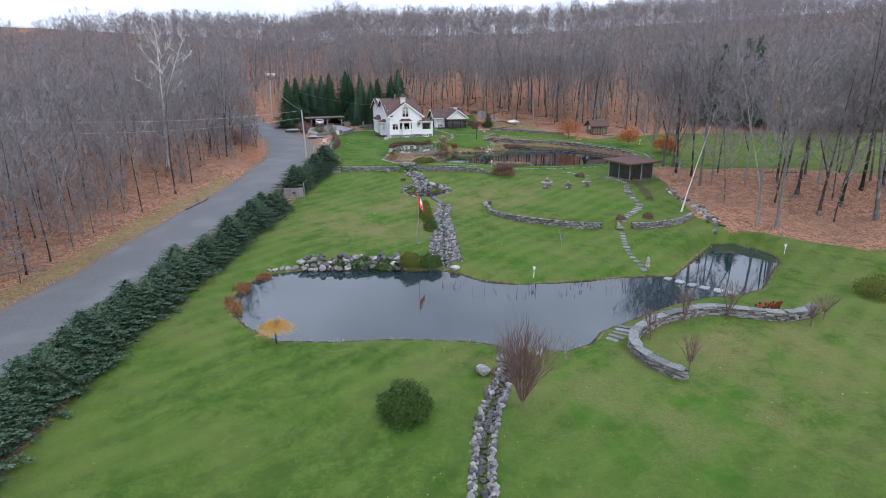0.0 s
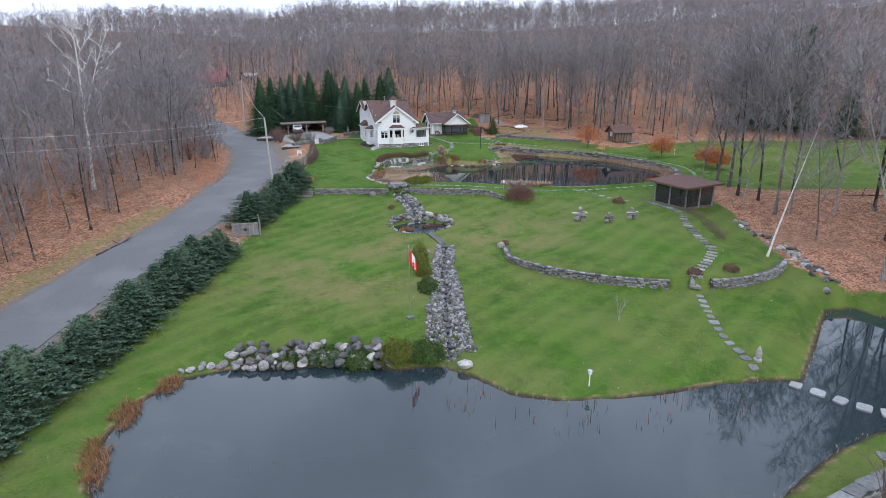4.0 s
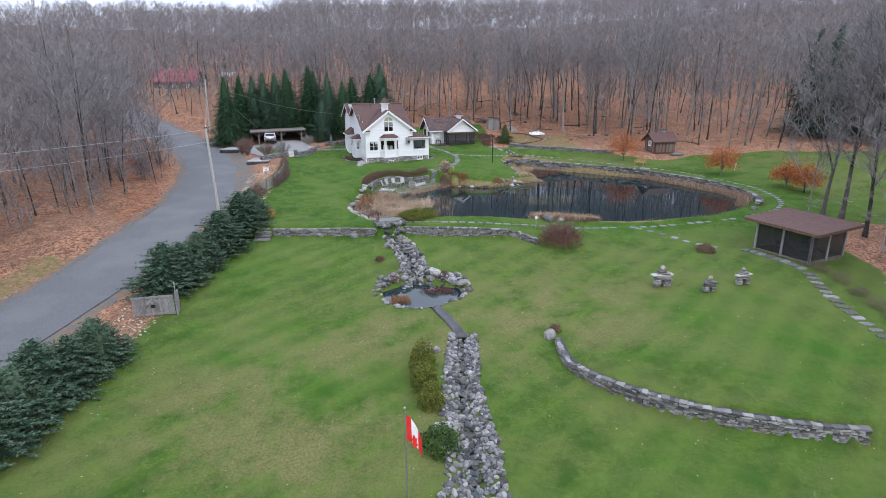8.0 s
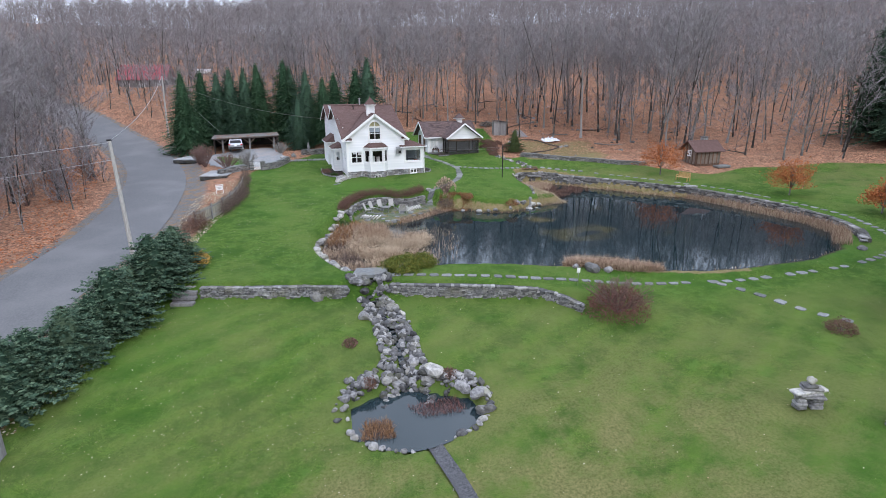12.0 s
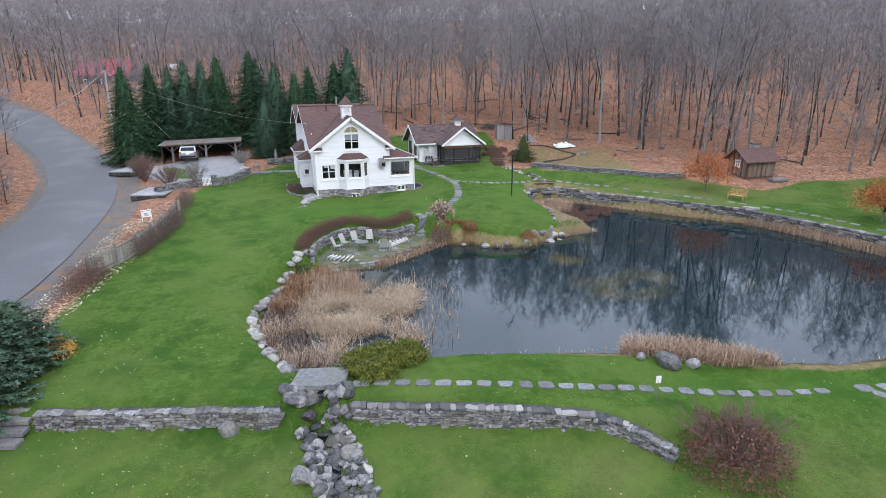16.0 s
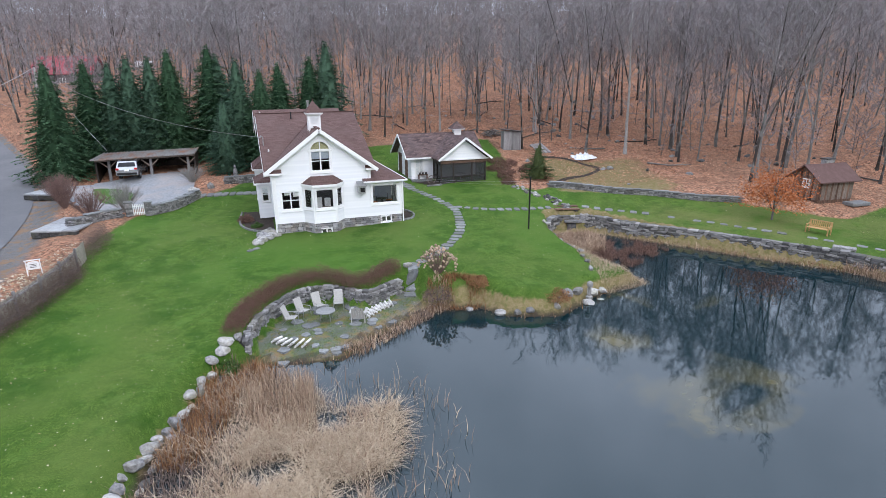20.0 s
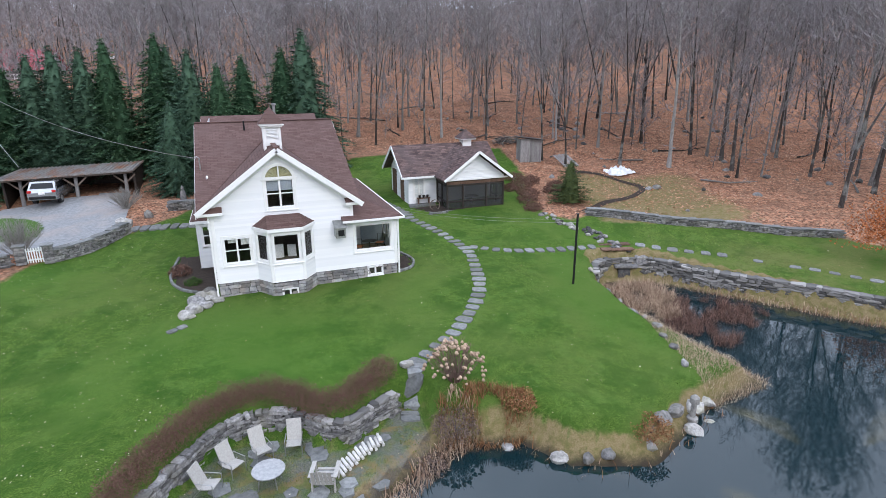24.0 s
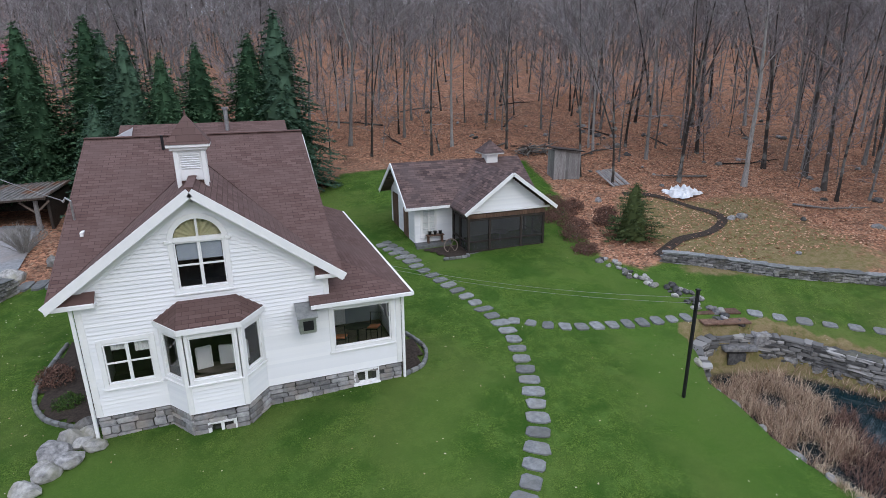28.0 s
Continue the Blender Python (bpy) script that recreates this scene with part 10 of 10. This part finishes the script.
def timber_gate():
    """The plank gate at the hedge's gap, ajar."""
    x, y = -21.3, -40.3
    g = thing("timber_gate", x, y, at(x, y), -6, label="weathered grey plank gate with a diagonal brace", category="gate")
    for i in range(14):
        part("plank", Mesh().box(-1.12 + i * 0.172, 0, 0.72, 0.16, 0.03, 1.3 - 0.03 * (i % 3), 0, 0.006), M_WOOD_GREY, g)
    for z in (0.18, 1.28):
        part("rail", Mesh().box(0, -0.04, z, 2.45, 0.04, 0.14, 0, 0.01), M_WOOD_GREY, g)
    for a, b in (((-0.95, -0.05, 0.22), (-0.05, -0.05, 1.18)), ((0.05, -0.05, 1.18), (1.1, -0.05, 0.22)), ((-0.5, -0.05, 0.8), (0.5, -0.05, 0.82))):
        beam("brace", g, a, b, 0.04, 0.12, M_WOOD_GREY)
    part("latch_box", Mesh().box(0.0, -0.07, 0.72, 0.24, 0.06, 0.2, 0, 0.02), M_BLACK, g)
    part("end_panel", Mesh().box(1.3, 0.35, 0.75, 0.05, 0.8, 1.4, 0, 0.01), M_WOOD_GREY, g)
    beam("prop", g, (1.35, -0.1, 0.0), (1.2, 0.6, 2.0), 0.06, 0.06, M_WOOD_GREY)


timber_gate()


def sling_chair(x, y, rz, name="patio_chair", mt=None, label=""):
    """A white frame chair with a sling seat, tilted back."""
    t = thing(name, x, y, at(x, y), rz, label=label, category="chair", group="chairs on the terrace")
    mt = mt or M_SLING
    part("seat", Mesh().plate([(-0.27, -0.3, 0.42), (0.27, -0.3, 0.42), (0.27, 0.2, 0.34), (-0.27, 0.2, 0.34)], 0.03), mt, t)
    part("backrest", Mesh().add([(-0.27, 0.2, 0.34), (0.27, 0.2, 0.34), (0.27, 0.5, 1.05), (-0.27, 0.5, 1.05), (-0.27, 0.24, 0.33), (0.27, 0.24, 0.33), (0.27, 0.54, 1.04), (-0.27, 0.54, 1.04)], [(0, 1, 2, 3), (7, 6, 5, 4), (3, 2, 6, 7), (0, 3, 7, 4), (1, 5, 6, 2)]), mt, t)
    for s in (-1, 1):
        part("arm", Mesh().tube([(s * 0.3, -0.3, 0.0), (s * 0.3, -0.3, 0.6), (s * 0.3, 0.3, 0.58)], [0.018] * 3, 5), M_STEEL, t)
        part("leg", Mesh().tube([(s * 0.28, 0.45, 0.0), (s * 0.28, 0.1, 0.4)], [0.018] * 2, 5), M_STEEL, t)
    t.matrix_basis = t.matrix_basis @ Matrix.Diagonal((0.86, 0.86, 0.86, 1))
    return t


M_SLING = mottled("pale_sling", (0.34, 0.33, 0.31), (0.44, 0.43, 0.41), 20, 0.8, 0.2)
for x, y, a in ((-0.3, -12.1, -118), (0.35, -11.4, -140), (1.2, -11.0, -160), (2.2, -11.0, 170)):
    sling_chair(x, y, a + 180, label="pale sling chair tilted back on the sunk terrace")
tb = thing("patio_table", 1.35, -12.3, at(1.35, -12.3), label="round grey table on the sunk terrace", category="table")
part("tabletop", Mesh().tube([(0, 0, 0.5), (0, 0, 0.53)], [0.48, 0.48], 18), M_STEEL, tb)
for k in range(4):
    a = k * 1.57 + 0.5
    part("leg", Mesh().tube([(0.38 * math.cos(a), 0.38 * math.sin(a), 0), (0.3 * math.cos(a), 0.3 * math.sin(a), 0.5)], [0.018, 0.018], 5), M_STEEL, tb)


def slat_chair(x, y, rz, mt, label, group):
    """A low garden chair of broad slats."""
    t = thing("slat_chair", x, y, at(x, y), rz, label=label, category="chair", group=group)
    for i in range(5):
        part("seat_slat", Mesh().box(0, -0.25 + i * 0.12, 0.36 - i * 0.035, 0.55, 0.1, 0.025, 0, 0.005), mt, t)
        m_ = Mesh().box(-0.24 + i * 0.12, 0, 0.4, 0.1, 0.025, 0.8 - 0.05 * abs(i - 2), 0, 0.005)
        m_.v = [(p[0], 0.3 + p[2] * 0.4, 0.22 + p[2] * 0.9 - p[1] * 0.4) for p in m_.v]
        part("back_slat", m_, mt, t)
    for s in (-1, 1):
        part("armrest", Mesh().box(s * 0.36, 0.02, 0.56, 0.13, 0.72, 0.025, 0, 0.005), mt, t)
        part("front_leg", Mesh().box(s * 0.33, -0.28, 0.28, 0.04, 0.1, 0.56), mt, t)
        part("back_leg", Mesh().box(s * 0.33, 0.3, 0.28, 0.04, 0.1, 0.56), mt, t)
    return t


slat_chair(2.9, -12.9, 160, M_SLING, "weathered grey slatted chair on the sunk terrace", "chairs on the terrace")
M_REDPAINT = mottled("red_paint", (0.17, 0.02, 0.018), (0.25, 0.035, 0.03), 5, 0.6, 0.1)
slat_chair(9.6, -83.0, 200, M_REDPAINT, "red slatted garden chair behind the seat wall", "red chairs")
slat_chair(10.5, -83.1, 175, M_REDPAINT, "red slatted garden chair behind the seat wall", "red chairs")
ft = thing("foot_stool", 8.6, -82.8, at(8.6, -82.8), 20, label="small red slatted stool", category="stool")
for i in range(4):
    part("slat", Mesh().box(0, -0.18 + i * 0.12, 0.3, 0.5, 0.1, 0.03, 0, 0.005), M_REDPAINT, ft)
for s in (-1, 1):
    part("leg", Mesh().box(s * 0.22, 0, 0.14, 0.04, 0.4, 0.28), M_REDPAINT, ft)
for ln, lab in (([(-1.2, -14.0), (-0.6, -14.6), (0.2, -14.9)], "stack of white birch logs on the terrace"), ([(3.4, -12.6), (4.2, -12.0), (5.0, -11.6)], "pile of white birch logs by the steps")):
    lg = thing("log_pile", label=lab, category="log pile")
    for i, (x, y, a) in enumerate(smooth_line(ln, 0.1)):
        z = at(x, y) + 0.06 + 0.09 * (i % 3)
        c, s = math.cos(a + 1.2), math.sin(a + 1.2)
        part("log", Mesh().tube([(x - c * 0.2, y - s * 0.2, z - 0.02), (x + c * 0.2, y + s * 0.2, z + 0.02)], [0.055, 0.05], 7), M_BIRCH, lg)
dry_wall("patio_wall", [(6.1, -10.1), (5.0, -10.7), (3.6, -11.3), (2.0, -10.0), (0.4, -10.0), (-0.9, -11.4), (-1.9, -13.2), (-2.3, -14.9)][::-1], 0.85, 0.45, "curved grey stone wall behind the terrace chairs", 0.34, 0.13)
boulder(6.5, -9.1, 0.55, "pale", None, "boulder", 0.2, "white boulder at the head of the terrace steps")

# teak bench on the far lawn
bn = thing("garden_bench", 36.5, -11.3, at(36.5, -11.3), -74, label="honey-coloured teak bench facing the pond", category="bench")
for i in range(4):
    part("seat_slat", Mesh().box(0, -0.2 + i * 0.13, 0.42, 1.4, 0.11, 0.03, 0, 0.005), M_BENCH, bn)
for i in range(11):
    part("back_slat", Mesh().box(-0.62 + i * 0.124, 0.3, 0.68, 0.06, 0.03, 0.42, 0, 0.005), M_BENCH, bn)
for z in (0.48, 0.9):
    part("back_rail", Mesh().box(0, 0.3, z, 1.45, 0.045, 0.08, 0, 0.01), M_BENCH, bn)
for s in (-1, 1):
    part("arm", Mesh().box(s * 0.7, 0.02, 0.64, 0.07, 0.6, 0.04, 0, 0.01), M_BENCH, bn)
    part("front_leg", Mesh().box(s * 0.7, -0.24, 0.32, 0.07, 0.07, 0.64), M_BENCH, bn)
    part("back_leg", Mesh().box(s * 0.7, 0.3, 0.46, 0.07, 0.07, 0.92), M_BENCH, bn)

# culvert, footbridge, black post with its wires
cv = thing("culvert", label="dark stone culvert under a heavy lintel", category="culvert")
part("lintel", Mesh().box(22.7, -1.1, -1.12, 1.4, 0.5, 0.2, -0.35, 0.05), M_STONE, cv)
# no real hole: a solid dark box paints the opening's shade
part("mouth", Mesh().box(22.6, -1.1, -1.55, 0.7, 0.3, 0.5, -0.35), M_STONE_DARK, cv)
part("block", Mesh().box(23.7, -1.2, -0.85, 0.7, 0.5, 0.55, -0.35, 0.06), M_STONE, cv)
cv2 = thing("culvert", label="square dark culvert in the pond wall", category="culvert")
part("lintel", Mesh().box(34.9, -14.4, -0.95, 1.3, 0.5, 0.2, -1.0, 0.04), M_STONE, cv2)
# solid black box in place of the shaded opening, not a metal part
part("mouth", Mesh().box(34.4, -15.1, -1.4, 0.9, 0.6, 0.6, -1.0), M_BLACK, cv2)
fb = thing("footbridge", label="two broad brown planks over the ditch", category="footbridge")
for o in (0.0, 1.1):
    part("plank", Mesh().box(22.9 - o * 0.3, 0.45 - o * 0.75, -0.2 - 0.04 * o, 2.0, 0.5, 0.09, -0.3, 0.02), M_WOOD_BROWN, fb)
ditch = thing("ditch_stones", label="brown rubble lining the dry ditch", category="rocks", kind="structure")
for x, y, a in smooth_line([(21.2, 6.2), (21.9, 3.6), (22.6, 1.4), (22.8, -0.6)], 0.22):
    for k in range(2):
        boulder(x + rk.uniform(-0.5, 0.5), y + rk.uniform(-0.2, 0.2), rk.uniform(0.2, 0.45), rk.choice(("grey", "pale", "dark")), ditch, "rock")
bpz = at(17.2, -3.9)
post = thing("yard_post", 17.2, -3.85, bpz, label="tall thin black metal post on the lawn", category="post")
part("shaft", Mesh().box(0, 0, 1.8, 0.09, 0.09, 3.9, 0, 0.01), M_BLACK, post)
part("cap", Mesh().box(0, 0, 3.76, 0.13, 0.13, 0.05, 0, 0.01), M_BLACK, post)


def wire(name, a, b, sag, r, label, n=14):
    a, b = Vector(a), Vector(b)
    pts_ = [a.lerp(b, i / n) - Vector((0, 0, sag * 4 * (i / n) * (1 - i / n))) for i in range(n + 1)]
    return tagged(part(name, Mesh().tube(pts_, r, 4), M_STEEL), label, "wire")


for o in (0.0, 0.18):
    wire("line_wire", (17.2, -3.85, bpz + 3.5 - o), (9.1, 3.0 + o, 2.9 - o), 0.25, 0.007, "thin wire from the house to the black post")
# utility poles and lines
def utility_pole(x, y, h, lx, ly, label, arm):
    z = at(x, y)
    t = thing("utility_pole", x, y, z, label=label, category="utility pole")
    part("pole", Mesh().tube([(0, 0, -0.3), (lx / 2, ly / 2, h / 2), (lx, ly, h)], [0.15, 0.13, 0.1], 10), M_POLE, t)
    if arm:
        part("insulator", Mesh().box(lx, ly, h + 0.05, 0.3, 0.12, 0.1, 0, 0.02), M_BLACK, t)
    return Vector((x + lx, y + ly, z + h))


M_POLE = mottled("pole_wood", (0.33, 0.32, 0.3), (0.46, 0.45, 0.43), 6, 0.85, 0.3, (0.25, 0.24, 0.22), 0.8, stretch=(5, 5, 0.4))
p_near = utility_pole(-18.25, -21.6, 8.1, -0.25, 0.1, "leaning pale wooden utility pole beside the road", True)
p_far = utility_pole(-22.4, 36.0, 9.4, 0.3, 0, "pale wooden utility pole by the firs", True)
wire("power_line", p_near, p_far, 1.0, 0.02, "power line along the road")
wire("power_line", p_near - Vector((0, 0, 0.1)), (-60.0, -62.0, 9.0), 1.4, 0.02, "power line across the road")
wire("power_line", p_near - Vector((0, 0, 1.2)), (-60.5, -62.0, 7.8), 1.4, 0.018, "telephone line across the road")
wire("power_line", p_far - Vector((0, 0, 0.4)), (-0.45, 2.9, 6.1), 1.2, 0.015, "service line to the house")
wire("power_line", p_far, (-14.0, 23.0, 3.6), 0.3, 0.015, "guy line down from the far pole")
# sign board at the drive's mouth
sg = thing("sign_board", -13.5, -2.6, at(-13.5, -2.6), 12, label="white shaped sign board hung between two posts", category="sign")
for x in (-0.55, 0.55):
    part("post", Mesh().box(x, 0, 0.75, 0.08, 0.08, 1.5, 0, 0.01), M_TRIM, sg)
part("beam", Mesh().box(0, 0, 1.45, 1.3, 0.08, 0.09, 0, 0.01), M_TRIM, sg)
brd = part("board", Mesh().wallx([(-0.48, 0.55), (0.48, 0.55), (0.48, 1.2), (0.3, 1.33), (-0.3, 1.33), (-0.48, 1.2)], -0.03, 0.03), M_FLAGWHITE, sg)
for i, w_ in enumerate((0.6, 0.45, 0.52)):
    part("lettering_bar", Mesh().box(0, -0.036, 1.05 - i * 0.14, w_, 0.006, 0.05), M_BLACK, brd)
sg.matrix_basis = sg.matrix_basis @ Matrix.Diagonal((0.6, 0.6, 0.6, 1))
sg2 = thing("path_marker", 7.7, -35.3, at(7.7, -35.3), -15, label="small pale sign on a thin metal stake", category="sign")
part("stake", Mesh().tube([(0, 0, -0.1), (0, 0, 0.9)], [0.02, 0.02], 6), M_STEEL, sg2)
part("board", Mesh().box(0, 0, 0.95, 0.2, 0.03, 0.3, 0, 0.01), M_FLAGWHITE, sg2)
# snow-white tarpaulin heap, dirt path, beds
tp = thing("tarp_heap", 33.4, 14.2, at(33.4, 14.2), 20, label="crumpled white tarpaulin over a heap", category="tarpaulin")
m_ = Mesh()
for i in range(31):
    for j in range(23):
        x, y = (i / 30 - 0.5) * 2.8, (j / 22 - 0.5) * 2.0
        e = max(0, 1 - (x / 1.4) ** 2) * max(0, 1 - (y / 1.0) ** 2)
        fold = abs(noise.noise((x * 2.6, y * 2.6, 4))) * 0.7 + abs(noise.noise((x * 6, y * 6, 9))) * 0.25
        m_.v.append((x + 0.3 * noise.noise((x * 2, y * 2, 1)), y + 0.3 * noise.noise((x * 2, y * 2, 7)), 0.02 + (0.18 + fold) * e ** 0.4))
for i in range(30):
    for j in range(22):
        m_.f.append((i * 23 + j, (i + 1) * 23 + j, (i + 1) * 23 + j + 1, i * 23 + j + 1))
        m_.m.append(0)
part("sheet", m_, M_TARP, tp)
tagged(ribbon([(24.2, 5.6), (26.9, 7.2), (29.6, 7.5), (31.8, 8.8), (32.6, 10.8), (31.9, 12.8), (30.3, 14.0), (28.6, 14.6)], 0.28, -0.28, 0.4, 0.05, M_MULCH, "dirt_path"), "dark mulched footpath winding up the slope", "path", kind="structure")
tagged(carpet("house_bed", [(-0.15, 0.6), (-0.2, 6.0), (-2.2, 6.6), (-2.4, 3.4), (-1.9, 1.8), (-0.9, 0.9)], 0.05, M_MULCH, 0.25), "dark mulched bed beside the house wall", "bed", kind="structure")
tagged(carpet("corner_bed", [(8.9, 0.0), (9.6, 0.4), (10.0, 1.5), (9.6, 2.8), (8.95, 3.6)], 0.05, M_MULCH, 0.25), "dark mulched bed at the house corner", "bed", kind="structure")
tagged(carpet("studio_bed", [(13.2, 10.9), (14.0, 9.4), (15.1, 9.3), (15.15, 10.9)], 0.06, M_MULCH, 0.25), "dark mulched bed before the studio", "bed", kind="structure")
eb = thing("bed_edging", label="curved edging stones round the house bed", category="edging", kind="structure")
for ln in ([(-0.9, 0.8), (-1.9, 1.7), (-2.45, 3.4), (-2.25, 6.6)], [(9.0, 0.0), (9.7, 0.4), (10.1, 1.5), (9.7, 2.9)], [(13.9, 9.2), (15.0, 9.1), (15.1, 9.4)]):
    for x, y, a in smooth_line(ln, 0.32):
        part("edge_stone", Mesh().box(x, y, at(x, y) + 0.06, 0.3, 0.13, 0.16, a, 0.03), M_FLAG, eb)
wl_ = thing("wagon_wheel", 14.5, 10.1, at(14.5, 10.1) + 0.35, label="old dark wagon wheel leaning in the bed", category="wheel")
part("rim", Mesh().tube([(0.38 * math.cos(k * math.pi / 8), 0.06 * math.sin(k * math.pi / 8), 0.36 * math.sin(k * math.pi / 8)) for k in range(17)], 0.03, 5), M_WOOD, wl_)
for k in range(6):
    a = k * math.pi / 3
    part("spoke", Mesh().tube([(0, 0, 0), (0.37 * math.cos(a), 0.06 * math.sin(a), 0.35 * math.sin(a))], 0.015, 4), M_WOOD, wl_)
# sun-room table and chairs
ct = thing("bistro_table", 7.6, 1.6, 0.83, label="round dark metal table in the sun room", category="table")
part("tabletop", Mesh().tube([(0, 0, 0.68), (0, 0, 0.71)], [0.42, 0.42], 16), M_BLACK, ct)
part("leg", Mesh().tube([(0, 0, 0), (0, 0, 0.68)], [0.04, 0.04], 6), M_BLACK, ct)
for x, y, a in ((8.2, 1.9, 60), (7.0, 1.3, 250)):
    c = thing("bistro_chair", x, y, 0.83, a, label="dark metal chair with an orange cushion", category="chair", group="sun-room chairs")
    part("seat", Mesh().box(0, 0, 0.45, 0.45, 0.45, 0.04, 0, 0.01), M_BLACK, c)
    part("cushion", Mesh().box(0, 0, 0.5, 0.4, 0.4, 0.07, 0, 0.03), mottled("orange_cushion", (0.4, 0.14, 0.07), (0.5, 0.2, 0.1), 6, 0.9, 0.1), c)
    part("backrest", Mesh().tube([(0.2, -0.2, 0.45), (0.24, -0.2, 0.95), (0.24, 0.2, 0.95), (0.2, 0.2, 0.45)], 0.02, 5), M_BLACK, c)
    for sx in (-1, 1):
        for sy in (-1, 1):
            part("leg", Mesh().tube([(sx * 0.2, sy * 0.2, 0), (sx * 0.2, sy * 0.2, 0.45)], 0.015, 5), M_BLACK, c)
# red-roofed house far up the road
rhx, rhy = -33.4, 99.0
rz_ = at(rhx, rhy) - 1.4
rh_ = thing("distant_house", rhx, rhy, rz_, -12, label="distant grey house with a bright red tin roof", category="house")
part("wall", Mesh().box(0, 0, 2.2, 11, 7, 5.0), M_WOOD_GREY, rh_)
part("gable_wall", Mesh().wally([(-3.5, 4.7), (3.5, 4.7), (0, 7.6)], -5.4, 5.4), M_WOOD_GREY, rh_)
for s in (-1, 1):
    q = [(-6, s * 4.1, 4.3), (6, s * 4.1, 4.3), (6, 0, 7.9), (-6, 0, 7.9)]
    roof("roof", rh_, q if s < 0 else q[::-1], 0.12, M_RED)
for x in (-3.6, 0, 3.6):
    window(rh_, frame_of(0, -3.55, 0, 0), x - 0.5, x + 0.5, 2.2, 3.5, 2, True, 0.12)
dv = thing("parked_van", -20.5, 108.0, at(-20.5, 108.0), 20, label="distant pale parked van among the trees", category="van")
part("body", Mesh().box(0, 0, 1.0, 4.4, 1.8, 1.3, 0, 0.25), M_SIDING, dv)
for sx in (-1.4, 1.4):
    for sy in (-0.8, 0.8):
        part("wheel", Mesh().tube([(sx, sy - 0.1, 0.33), (sx, sy + 0.1, 0.33)], 0.33, 12), M_BLACK, dv)
